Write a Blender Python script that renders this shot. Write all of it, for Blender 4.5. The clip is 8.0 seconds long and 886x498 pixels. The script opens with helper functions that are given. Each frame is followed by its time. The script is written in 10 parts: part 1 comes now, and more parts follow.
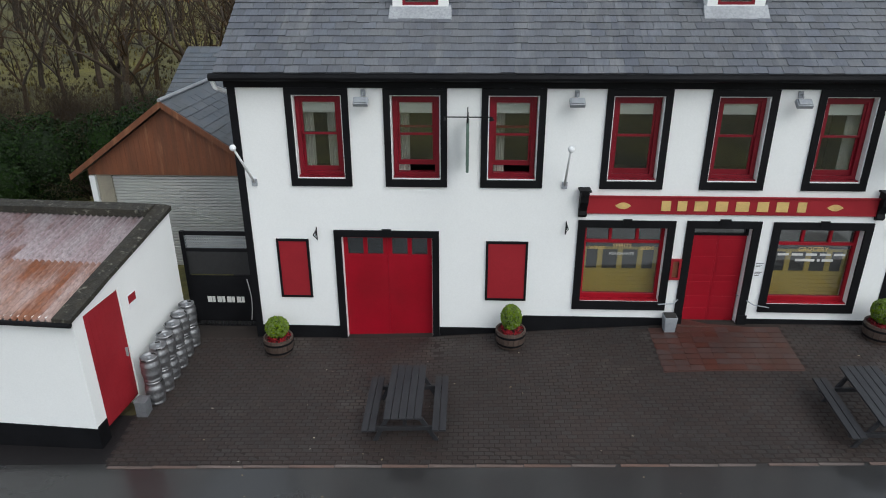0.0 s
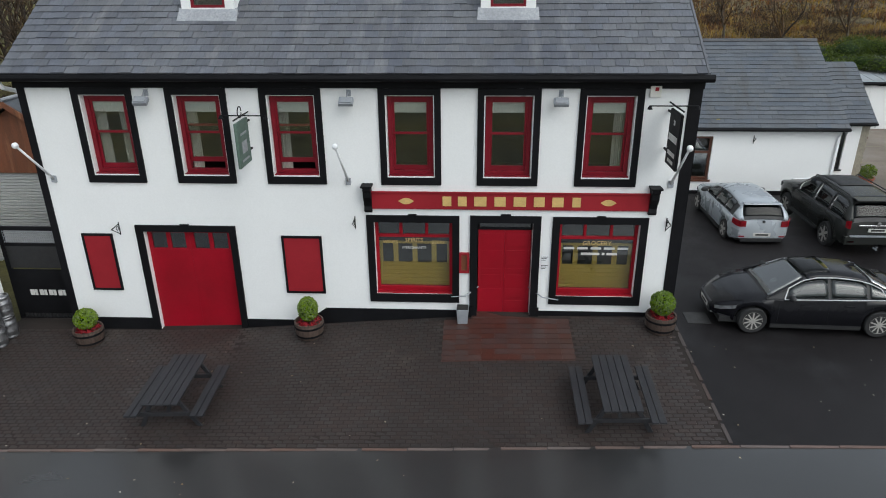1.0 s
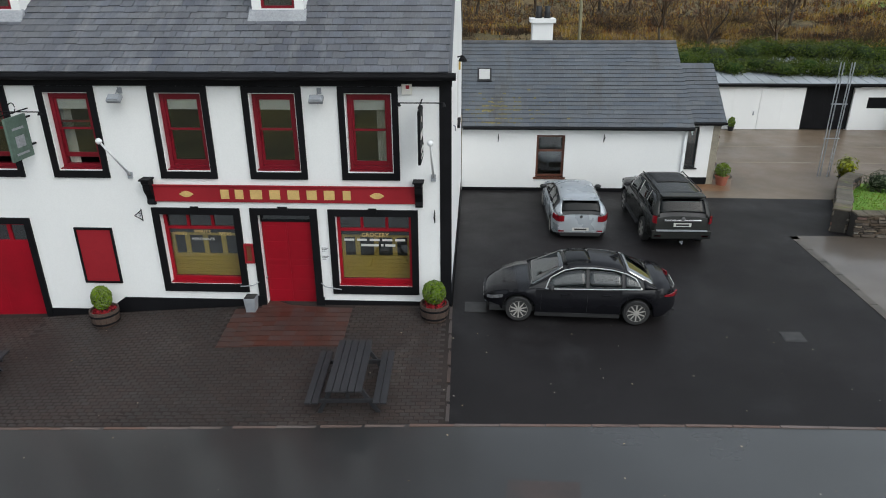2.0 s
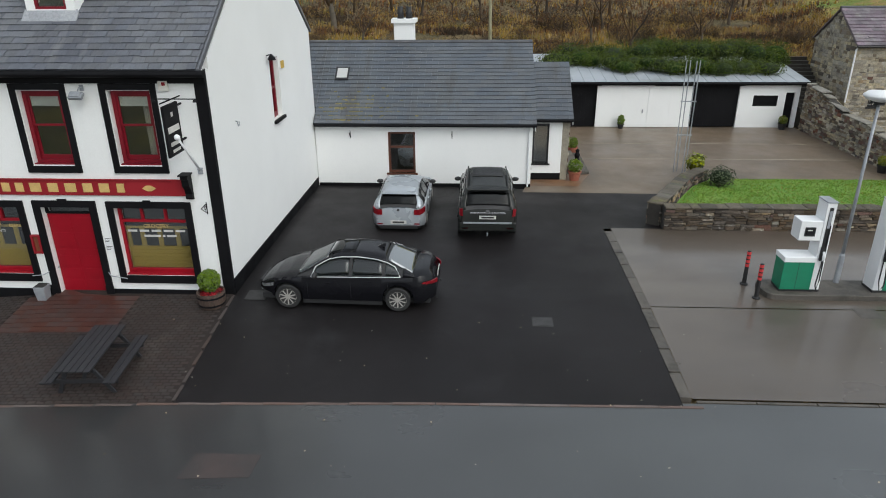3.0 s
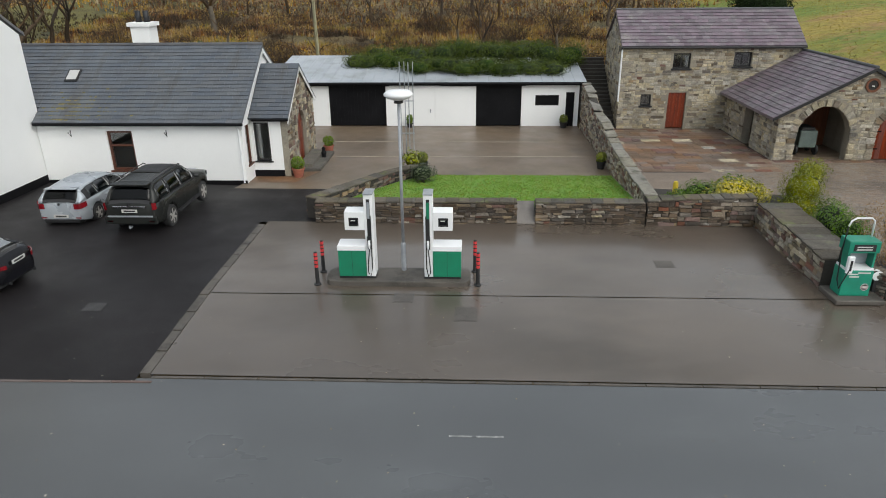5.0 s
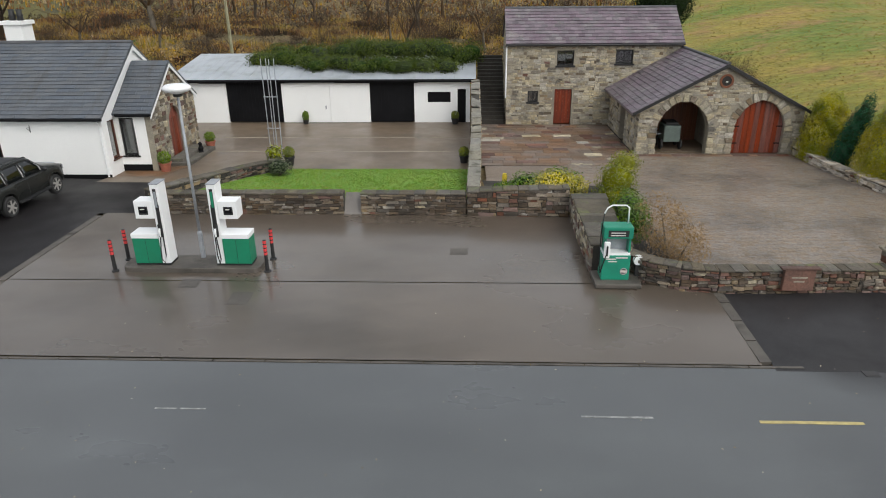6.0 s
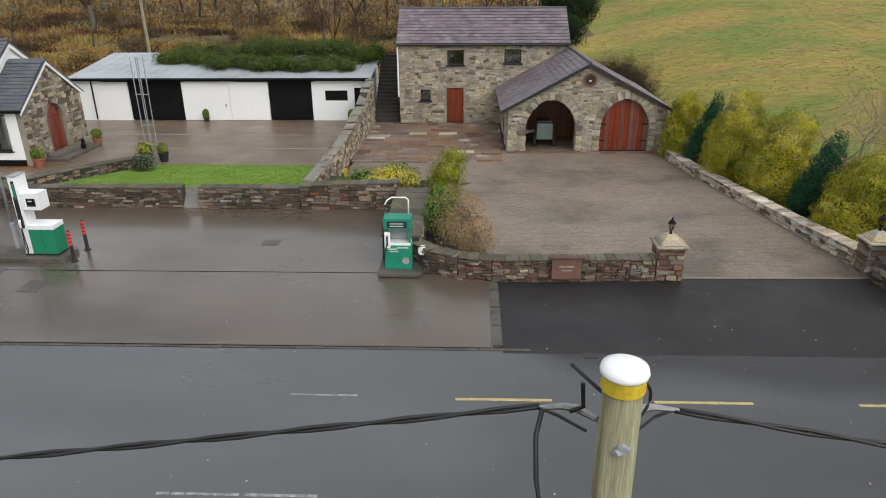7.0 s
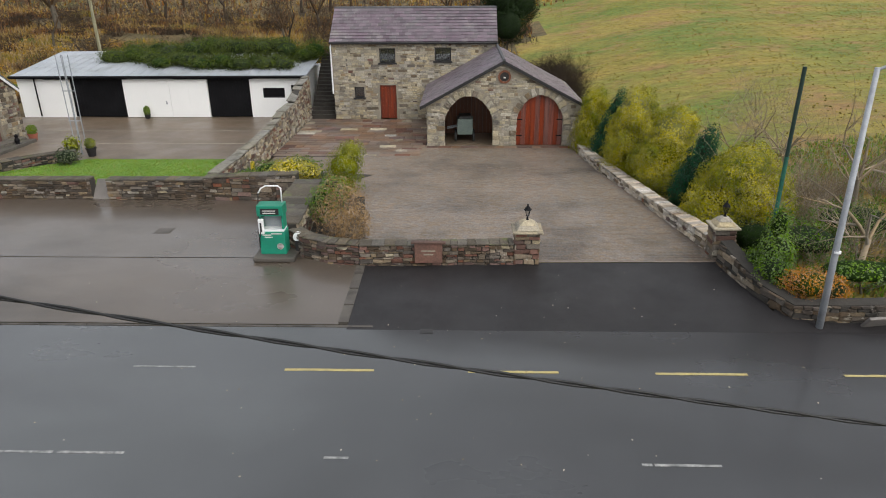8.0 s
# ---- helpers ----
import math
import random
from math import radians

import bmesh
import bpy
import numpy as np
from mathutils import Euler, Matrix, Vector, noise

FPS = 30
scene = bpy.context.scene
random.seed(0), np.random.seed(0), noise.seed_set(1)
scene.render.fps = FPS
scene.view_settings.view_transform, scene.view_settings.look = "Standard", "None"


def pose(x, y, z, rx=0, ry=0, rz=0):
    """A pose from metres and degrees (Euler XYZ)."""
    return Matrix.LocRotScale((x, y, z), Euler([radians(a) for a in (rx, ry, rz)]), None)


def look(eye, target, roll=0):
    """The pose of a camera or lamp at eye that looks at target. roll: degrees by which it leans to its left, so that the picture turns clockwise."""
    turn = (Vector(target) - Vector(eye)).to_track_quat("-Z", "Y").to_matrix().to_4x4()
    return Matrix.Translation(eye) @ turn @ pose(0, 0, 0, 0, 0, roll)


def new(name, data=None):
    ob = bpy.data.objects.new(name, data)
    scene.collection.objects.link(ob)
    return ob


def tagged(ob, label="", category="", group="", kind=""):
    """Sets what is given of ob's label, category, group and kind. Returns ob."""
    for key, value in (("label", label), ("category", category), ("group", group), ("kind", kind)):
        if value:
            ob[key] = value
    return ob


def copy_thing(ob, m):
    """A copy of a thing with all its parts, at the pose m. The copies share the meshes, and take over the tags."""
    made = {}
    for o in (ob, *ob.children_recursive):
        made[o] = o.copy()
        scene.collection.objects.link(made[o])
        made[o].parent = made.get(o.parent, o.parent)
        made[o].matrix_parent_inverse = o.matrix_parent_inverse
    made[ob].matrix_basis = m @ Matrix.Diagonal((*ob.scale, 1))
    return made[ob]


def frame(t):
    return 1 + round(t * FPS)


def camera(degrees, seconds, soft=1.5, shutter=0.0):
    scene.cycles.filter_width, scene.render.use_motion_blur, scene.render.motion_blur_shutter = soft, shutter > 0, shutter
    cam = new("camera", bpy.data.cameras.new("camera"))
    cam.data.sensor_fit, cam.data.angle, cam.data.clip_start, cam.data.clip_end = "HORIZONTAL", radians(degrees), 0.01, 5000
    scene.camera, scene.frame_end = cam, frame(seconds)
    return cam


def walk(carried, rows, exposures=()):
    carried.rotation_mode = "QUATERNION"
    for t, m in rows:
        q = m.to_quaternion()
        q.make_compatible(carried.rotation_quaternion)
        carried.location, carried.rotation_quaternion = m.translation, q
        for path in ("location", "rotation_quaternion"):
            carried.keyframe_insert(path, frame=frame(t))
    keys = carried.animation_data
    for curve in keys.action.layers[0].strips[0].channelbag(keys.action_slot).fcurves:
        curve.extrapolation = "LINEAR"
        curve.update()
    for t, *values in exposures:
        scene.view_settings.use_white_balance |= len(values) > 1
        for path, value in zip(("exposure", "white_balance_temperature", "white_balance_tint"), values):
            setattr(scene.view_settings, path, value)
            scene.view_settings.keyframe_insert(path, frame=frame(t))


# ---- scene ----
cam = camera(67.0, 8.0, soft=1.0)
PATH = [
    (0, (1.535, 0.328, 8.112), (1.454, 2.169, 7.333), -0.2),
    (0.5, (4.039, 0.149, 8.123), (3.949, 1.991, 7.347), -0.3),
    (1, (6.559, 0.011, 8.179), (6.464, 1.85, 7.399), -0.4),
    (1.5, (9.181, -0.216, 8.163), (9.087, 1.625, 7.387), -0.3),
    (3, (17.756, -0.98, 8.162), (17.662, 0.863, 7.391), -0.4),
    (3.5, (20.677, -1.175, 8.214), (20.584, 0.668, 7.444), -0.5),
    (4, (23.577, -1.318, 8.26), (23.487, 0.526, 7.491), -0.5),
    (4.5, (26.429, -1.442, 8.271), (26.34, 0.403, 7.502), -0.5),
    (6, (35.322, -2.28, 8.163), (35.243, -0.435, 7.394), -0.6),
    (6.5, (38.245, -2.589, 8.156), (38.171, -0.744, 7.388), -0.5),
    (7, (41.164, -2.868, 8.132), (41.097, -1.022, 7.365), -0.4),
    (7.5, (43.454, -3.274, 8.138), (43.393, -1.428, 7.371), -0.5),
    (8, (44.881, -3.898, 8.123), (44.825, -2.051, 7.356), -0.4),
]
walk(cam, [(t, look(eye, target, roll)) for t, eye, target, roll in PATH],
     exposures=[(0, 0.40, 5950, 5), (3.5, 0.46, 6150, 5), (8, 0.60, 6400, 9)])

# ---- light: an overcast winter day ----
SUN_EL, SUN_AZ = radians(45), radians(138)
world = bpy.data.worlds.new("overcast")
world.use_nodes = True
wn = world.node_tree
sky = wn.nodes.new("ShaderNodeTexSky")
sky.sky_type, sky.sun_disc = "NISHITA", False
sky.sun_elevation, sky.sun_rotation = SUN_EL, SUN_AZ
sky.air_density, sky.dust_density, sky.ozone_density = 1.2, 8.0, 0.8
grey = wn.nodes.new("ShaderNodeHueSaturation")  # cloud cover takes the blue out
grey.inputs["Saturation"].default_value = 0.5
wn.links.new(sky.outputs[0], grey.inputs["Color"])
cloud = wn.nodes.new("ShaderNodeMix")  # and evens it out into one pale deck
cloud.data_type, cloud.inputs[0].default_value = "RGBA", 0.65
cloud.inputs[7].default_value = (4.2, 4.25, 4.4, 1)
wn.links.new(grey.outputs[0], cloud.inputs[6])
wn.links.new(cloud.outputs[2], wn.nodes["Background"].inputs[0])
wn.nodes["Background"].inputs[1].default_value = 0.15
scene.world = world
sun = new("sun", bpy.data.lights.new("sun", "SUN"))
sun.data.energy, sun.data.angle, sun.data.color = 0.6, radians(70), (1.0, 0.985, 0.96)
sun.matrix_world = pose(20, -30, 40, 90 - math.degrees(SUN_EL), 0, 180 - math.degrees(SUN_AZ))

# ---- materials ----
def mat(name, a, b=None, rough=0.6, big=0.6, fine=14.0, bump=0.15, metal=0.0, pieces=0.0, grain=0.25, rough2=None, spec=0.5, stretch=(1, 1, 1), c=None, csize=0.25, camount=0.5, dist=0.01, wet=0.0):
    """Two-scale procedural surface: colours a and b in large blotches, a fine grain with relief, c as sparse stains."""
    m = bpy.data.materials.new(name)
    m.use_nodes = True
    nt = m.node_tree
    N, K = nt.nodes, nt.links.new
    bsdf = N["Principled BSDF"]
    geo = N.new("ShaderNodeNewGeometry")
    mp = N.new("ShaderNodeMapping")
    mp.inputs["Scale"].default_value = stretch
    K(geo.outputs["Position"], mp.inputs["Vector"])

    def noise_node(scale, detail, rough_=0.6):
        n = N.new("ShaderNodeTexNoise")
        n.inputs["Scale"].default_value, n.inputs["Detail"].default_value, n.inputs["Roughness"].default_value = scale, detail, rough_
        K(mp.outputs[0], n.inputs["Vector"])
        return n.outputs["Fac"]

    def ramp(fac, lo, hi):
        r = N.new("ShaderNodeMapRange")
        r.inputs["From Min"].default_value, r.inputs["From Max"].default_value = lo, hi
        K(fac, r.inputs["Value"])
        return r.outputs[0]

    def mix(fac, x, y, blend="MIX"):
        n = N.new("ShaderNodeMix")
        n.data_type, n.blend_type = "RGBA", blend
        for sock, v in ((n.inputs[0], fac), (n.inputs[6], x), (n.inputs[7], y)):
            if isinstance(v, bpy.types.NodeSocket):
                K(v, sock)
            else:
                sock.default_value = v if isinstance(v, float) else (*v, 1)
        return n.outputs[2]

    b = b or tuple(v * 0.8 for v in a)
    large = ramp(noise_node(big, 4), 0.35, 0.65)
    small = noise_node(fine, 6, 0.7)
    col = mix(large, a, b)
    if c:
        col = mix(ramp(noise_node(csize, 5, 0.65), 0.62 - 0.2 * camount, 0.72 - 0.1 * camount), col, c)
    col = mix(1.0, col, mix(ramp(small, 0.3, 0.7), (1 - grain,) * 3, (1 + grain,) * 3), "MULTIPLY")
    if pieces:
        info, isl = N.new("ShaderNodeObjectInfo"), N.new("ShaderNodeNewGeometry")
        add = N.new("ShaderNodeMath")
        K(info.outputs["Random"], add.inputs[0]), K(isl.outputs["Random Per Island"], add.inputs[1])
        fr = N.new("ShaderNodeMath")
        fr.operation = "FRACT"
        K(add.outputs[0], fr.inputs[0])
        col = mix(1.0, col, mix(fr.outputs[0], (1 - pieces,) * 3, (1 + pieces,) * 3), "MULTIPLY")
        m["rand"] = 1
        white = N.new("ShaderNodeTexWhiteNoise")
        white.noise_dimensions = "1D"
        K(fr.outputs[0], white.inputs["W"])
        hue = N.new("ShaderNodeHueSaturation")
        K(ramp(white.outputs["Value"], -1.0, 2.0), hue.inputs["Saturation"])
        hue.inputs["Saturation"].default_value = 1
        sat = N.new("ShaderNodeMapRange")
        sat.inputs["To Min"].default_value, sat.inputs["To Max"].default_value = 0.6, 1.3
        K(white.outputs["Value"], sat.inputs["Value"]), K(sat.outputs[0], hue.inputs["Saturation"])
        K(col, hue.inputs["Color"])
        col = hue.outputs[0]
    K(col, bsdf.inputs["Base Color"])
    if rough2 is None:
        rough2 = min(1, rough + 0.12)
    rr = N.new("ShaderNodeMapRange")
    rr.inputs["From Min"].default_value, rr.inputs["From Max"].default_value = 0.35, 0.65
    rr.inputs["To Min"].default_value, rr.inputs["To Max"].default_value = rough, rough2
    K(noise_node(big * 1.7, 5), rr.inputs["Value"]), K(rr.outputs[0], bsdf.inputs["Roughness"])
    bsdf.inputs["Metallic"].default_value, bsdf.inputs["Specular IOR Level"].default_value = metal, spec
    if wet:
        cw_ = N.new("ShaderNodeMapRange")
        cw_.inputs["From Min"].default_value, cw_.inputs["From Max"].default_value = 0.35, 0.6
        cw_.inputs["To Min"].default_value, cw_.inputs["To Max"].default_value = 0.55 * wet, wet
        K(noise_node(big * 2.3, 5), cw_.inputs["Value"]), K(cw_.outputs[0], bsdf.inputs["Coat Weight"])
        bsdf.inputs["Coat Roughness"].default_value, bsdf.inputs["Coat IOR"].default_value = 0.15, 1.5
    if bump:
        bp = N.new("ShaderNodeBump")
        bp.inputs["Strength"].default_value, bp.inputs["Distance"].default_value = bump, dist
        K(small, bp.inputs["Height"]), K(bp.outputs[0], bsdf.inputs["Normal"])
    return m


def glass(name, tint=(1, 1, 1), rough=0.02, ior=1.6):
    """Thin clear pane: mostly see-through, with a mirror gloss that grows at grazing angles."""
    m = bpy.data.materials.new(name)
    m.use_nodes = True
    N, K = m.node_tree.nodes, m.node_tree.links.new
    out = N["Material Output"]
    N.remove(N["Principled BSDF"])
    tr, gl, mx = N.new("ShaderNodeBsdfTransparent"), N.new("ShaderNodeBsdfGlossy"), N.new("ShaderNodeMixShader")
    lw, pw, ma = N.new("ShaderNodeLayerWeight"), N.new("ShaderNodeMath"), N.new("ShaderNodeMath")
    tr.inputs[0].default_value = (*tint, 1)
    gl.inputs["Roughness"].default_value = rough
    lw.inputs["Blend"].default_value = 0.5
    f0 = 0.65 * ((ior - 1) / (ior + 1)) ** 2
    pw.operation, pw.inputs[1].default_value = "POWER", 5.0
    ma.operation, ma.inputs[1].default_value, ma.inputs[2].default_value = "MULTIPLY_ADD", 1 - f0, f0
    K(lw.outputs["Facing"], pw.inputs[0]), K(pw.outputs[0], ma.inputs[0]), K(ma.outputs[0], mx.inputs[0])
    K(tr.outputs[0], mx.inputs[1]), K(gl.outputs[0], mx.inputs[2]), K(mx.outputs[0], out.inputs[0])
    return m


WHITE = mat("white_render", (0.80, 0.805, 0.80), (0.765, 0.77, 0.765), 0.7, 0.35, 30, 0.25, grain=0.03)
BLACK = mat("black_paint", (0.0045, 0.0045, 0.0055), (0.008, 0.008, 0.0095), 0.55, 1.2, 40, 0.12, grain=0.2, spec=0.14)
RED = mat("red_gloss_paint", (0.285, 0.0035, 0.014), (0.225, 0.0035, 0.011), 0.38, 0.7, 30, 0.08, grain=0.06, spec=0.25)
DARKRED = mat("deep_red_paint", (0.28, 0.016, 0.024), (0.23, 0.012, 0.019), 0.45, 0.8, 35, 0.08, grain=0.07, spec=0.25)
MAROON = mat("maroon_sash_paint", (0.175, 0.006, 0.016), (0.14, 0.005, 0.012), 0.35, 1.5, 40, 0.06, grain=0.08, spec=0.3)
SLATE = mat("wet_grey_slate", (0.080, 0.085, 0.100), (0.108, 0.113, 0.126), 0.34, 0.5, 25, 0.35, pieces=0.17, grain=0.2, rough2=0.55, c=(0.17, 0.17, 0.175), csize=0.7, camount=0.32, stretch=(1.2, 0.22, 0.22))
SLATE2 = mat("cottage_slate", (0.073, 0.082, 0.096), (0.089, 0.098, 0.111), 0.38, 0.5, 25, 0.3, pieces=0.10, grain=0.16, rough2=0.55, c=(0.066, 0.068, 0.068), csize=0.8, camount=0.45, stretch=(1.4, 0.3, 0.3))
PURPLE = mat("purple_barn_slate", (0.115, 0.088, 0.105), (0.155, 0.126, 0.144), 0.4, 0.8, 25, 0.35, pieces=0.26, grain=0.2, c=(0.19, 0.175, 0.17), csize=1.1, camount=0.35)
RIDGE = mat("ridge_tile", (0.06, 0.062, 0.07), (0.09, 0.09, 0.095), 0.6, 2, 20, 0.3)
LEAD = mat("lead_flashing", (0.33, 0.34, 0.36), (0.26, 0.27, 0.29), 0.5, 2, 20, 0.2)
TARMAC = mat("wet_tarmac", (0.0098, 0.0086, 0.0091), (0.0138, 0.0121, 0.0127), 0.42, 0.22, 90, 0.5, grain=0.45, rough2=0.6, c=(0.021, 0.020, 0.021), csize=0.4, camount=0.25, spec=0.2)
ROAD = mat("wet_road_asphalt", (0.063, 0.067, 0.071), (0.080, 0.085, 0.088), 0.26, 0.18, 110, 0.35, grain=0.35, rough2=0.42, stretch=(0.5, 1, 1), c=(0.084, 0.09, 0.093), csize=0.35, camount=0.4, wet=0.6)


def blend_along_x(m, x0, x1, colour):
    """Fades the base colour from a tinted version beyond x0 to the material's own past x1."""
    N, K = m.node_tree.nodes, m.node_tree.links.new
    bsdf = N["Principled BSDF"]
    old = bsdf.inputs["Base Color"].links[0].from_socket
    geo, sep, fade, mx, wig = N.new("ShaderNodeNewGeometry"), N.new("ShaderNodeSeparateXYZ"), N.new("ShaderNodeMapRange"), N.new("ShaderNodeMix"), N.new("ShaderNodeTexNoise")
    wig.inputs["Scale"].default_value = 0.3
    add = N.new("ShaderNodeMath")
    add.operation, add.inputs[1].default_value = "MULTIPLY_ADD", 9.0
    fade.inputs["From Min"].default_value, fade.inputs["From Max"].default_value = x0 + 4.5, x1 + 4.5
    mul = N.new("ShaderNodeMix")
    mx.data_type, mul.data_type, mul.blend_type = "RGBA", "RGBA", "MULTIPLY"
    mul.inputs[0].default_value, mul.inputs[7].default_value = 1.0, (*colour, 1)
    K(geo.outputs["Position"], sep.inputs[0]), K(geo.outputs["Position"], wig.inputs["Vector"])
    K(wig.outputs["Fac"], add.inputs[0]), K(sep.outputs[0], add.inputs[2]), K(add.outputs[0], fade.inputs["Value"])
    K(old, mul.inputs[6]), K(fade.outputs[0], mx.inputs[0]), K(mul.outputs[2], mx.inputs[6]), K(old, mx.inputs[7]), K(mx.outputs[2], bsdf.inputs["Base Color"])


# part of the sky reflection on the middle stretch is put into these fades
blend_along_x(ROAD, 8, 29, (0.30, 0.272, 0.258))
blend_along_x(ROAD, 51, 38, (0.32, 0.30, 0.31))


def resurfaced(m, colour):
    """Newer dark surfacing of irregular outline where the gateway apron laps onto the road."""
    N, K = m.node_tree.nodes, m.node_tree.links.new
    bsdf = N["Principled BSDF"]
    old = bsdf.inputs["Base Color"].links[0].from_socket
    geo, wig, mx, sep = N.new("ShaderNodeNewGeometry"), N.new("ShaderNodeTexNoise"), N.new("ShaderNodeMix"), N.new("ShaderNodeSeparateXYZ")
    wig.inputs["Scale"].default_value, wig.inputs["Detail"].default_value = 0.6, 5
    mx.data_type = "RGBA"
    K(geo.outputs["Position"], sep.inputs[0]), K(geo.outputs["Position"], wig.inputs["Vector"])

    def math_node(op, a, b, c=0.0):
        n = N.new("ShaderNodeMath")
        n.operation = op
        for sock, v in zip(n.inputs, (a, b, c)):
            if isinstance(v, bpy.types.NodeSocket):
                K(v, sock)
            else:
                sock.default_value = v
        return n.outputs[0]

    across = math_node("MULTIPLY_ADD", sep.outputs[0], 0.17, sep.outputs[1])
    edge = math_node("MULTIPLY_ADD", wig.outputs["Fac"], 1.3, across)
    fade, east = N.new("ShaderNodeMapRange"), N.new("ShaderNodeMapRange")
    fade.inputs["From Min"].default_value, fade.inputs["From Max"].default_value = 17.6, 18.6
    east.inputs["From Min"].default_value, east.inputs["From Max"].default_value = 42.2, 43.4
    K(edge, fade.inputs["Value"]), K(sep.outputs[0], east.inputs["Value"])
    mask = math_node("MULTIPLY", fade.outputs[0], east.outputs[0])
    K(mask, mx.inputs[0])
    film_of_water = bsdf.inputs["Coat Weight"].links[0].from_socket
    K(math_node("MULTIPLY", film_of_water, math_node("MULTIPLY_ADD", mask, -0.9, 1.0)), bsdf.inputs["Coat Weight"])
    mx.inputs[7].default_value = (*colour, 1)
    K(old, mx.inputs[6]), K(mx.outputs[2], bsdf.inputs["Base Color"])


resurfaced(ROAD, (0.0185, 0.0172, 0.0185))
CONCRETE = mat("wet_concrete", (0.108, 0.0865, 0.067), (0.069, 0.055, 0.043), 0.22, 0.14, 60, 0.22, grain=0.22, rough2=0.5, c=(0.056, 0.045, 0.035), csize=0.12, camount=0.5, wet=0.68, stretch=(0.6, 1.0, 1.0))
KERB = mat("kerb_concrete", (0.16, 0.145, 0.132), (0.115, 0.105, 0.096), 0.6, 1.5, 50, 0.35, pieces=0.12)
YARD = mat("brown_yard_concrete", (0.162, 0.120, 0.082), (0.120, 0.091, 0.064), 0.35, 0.3, 50, 0.25, grain=0.15, rough2=0.55, wet=0.15, c=(0.10, 0.078, 0.058), csize=0.25, camount=0.35)
SETT = mat("brown_sett_yard", (0.205, 0.160, 0.122), (0.150, 0.118, 0.092), 0.5, 0.3, 16, 0.9, grain=0.4, rough2=0.7, stretch=(1, 2, 1), wet=0.25)
PAVER = mat("brindle_paving_brick", (0.038, 0.0285, 0.0255), (0.026, 0.0205, 0.0187), 0.45, 0.22, 40, 0.4, pieces=0.14, grain=0.24, rough2=0.62, spec=0.3, c=(0.066, 0.055, 0.049), csize=0.55, camount=0.28)
GROUT = mat("paving_joint", (0.034, 0.027, 0.024), (0.024, 0.0195, 0.0175), 0.8, 1.0, 40, 0.3, spec=0.2)
REDMAT = mat("red_tile_paving", (0.064, 0.026, 0.020), (0.044, 0.022, 0.018), 0.42, 0.7, 30, 0.25, pieces=0.07, grain=0.2)
STONE = mat("rubble_stone", (0.20, 0.155, 0.105), (0.12, 0.10, 0.076), 0.75, 0.8, 18, 0.8, pieces=0.45, grain=0.34, dist=0.03, c=(0.33, 0.31, 0.26), csize=2.5, camount=0.2)
BARN = mat("pale_barn_stone", (0.40, 0.345, 0.245), (0.27, 0.245, 0.19), 0.75, 0.9, 14, 0.9, pieces=0.26, grain=0.34, dist=0.03, c=(0.13, 0.118, 0.10), csize=1.3, camount=0.3)
REDSTONE = mat("red_sandstone", (0.155, 0.075, 0.052), (0.10, 0.056, 0.043), 0.7, 0.8, 18, 0.7, pieces=0.3, grain=0.3, dist=0.03)
MORTAR = mat("lime_mortar", (0.30, 0.27, 0.21), (0.20, 0.18, 0.145), 0.85, 1, 30, 0.6, grain=0.3)
DARKJOINT = mat("dark_stone_joint", (0.045, 0.04, 0.034), (0.03, 0.027, 0.023), 0.9, 2, 30, 0.5)
FLAG = mat("mixed_flagstone", (0.180, 0.108, 0.068), (0.125, 0.088, 0.062), 0.3, 0.5, 20, 0.35, pieces=0.22, grain=0.22, rough2=0.5)
COPING = mat("coping_stone", (0.105, 0.088, 0.066), (0.062, 0.054, 0.040), 0.75, 1.5, 18, 0.7, pieces=0.3, dist=0.03, grain=0.35, c=(0.11, 0.12, 0.05), csize=2.2, camount=0.3)
GRASS = mat("lawn_soil", (0.105, 0.22, 0.02), (0.14, 0.235, 0.028), 0.8, 0.6, 30, 0.5, grain=0.2)
MOOR = mat("moor_ground", (0.150, 0.098, 0.038), (0.075, 0.066, 0.026), 0.9, 0.3, 3, 0.8, grain=0.4, c=(0.032, 0.024, 0.014), csize=0.25, camount=0.5, dist=0.1)
FIELD = mat("pasture_ground", (0.265, 0.200, 0.042), (0.115, 0.158, 0.022), 0.9, 0.16, 2.2, 0.9, grain=0.36, c=(0.245, 0.152, 0.058), csize=0.4, camount=0.55, dist=0.08, stretch=(0.6, 1.3, 1))
CHROME = mat("chrome", (0.75, 0.75, 0.76), (0.7, 0.7, 0.72), 0.15, 3, 30, 0.0, metal=1, grain=0.03)
STEEL = mat("galvanised_steel", (0.34, 0.36, 0.385), (0.27, 0.285, 0.31), 0.5, 3, 30, 0.1, metal=0.25, grain=0.12)
ALU = mat("keg_aluminium", (0.36, 0.36, 0.37), (0.25, 0.25, 0.26), 0.35, 6, 30, 0.15, metal=0.85, grain=0.2)
# near-black: stands in for unlit interiors, and serves for dark print
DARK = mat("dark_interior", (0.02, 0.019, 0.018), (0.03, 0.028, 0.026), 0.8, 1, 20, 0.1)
BLIND = mat("cream_roller_blind", (0.72, 0.70, 0.64), (0.66, 0.64, 0.59), 0.8, 2, 60, 0.1, grain=0.05)
CURTAIN = mat("pale_curtain", (0.55, 0.52, 0.46), (0.44, 0.42, 0.38), 0.9, 3, 30, 0.2, stretch=(6, 1, 0.3))
YELLOW = mat("mustard_boarding", (0.52, 0.36, 0.075), (0.46, 0.31, 0.06), 0.5, 1.5, 25, 0.1, grain=0.08, stretch=(1, 1, 4))
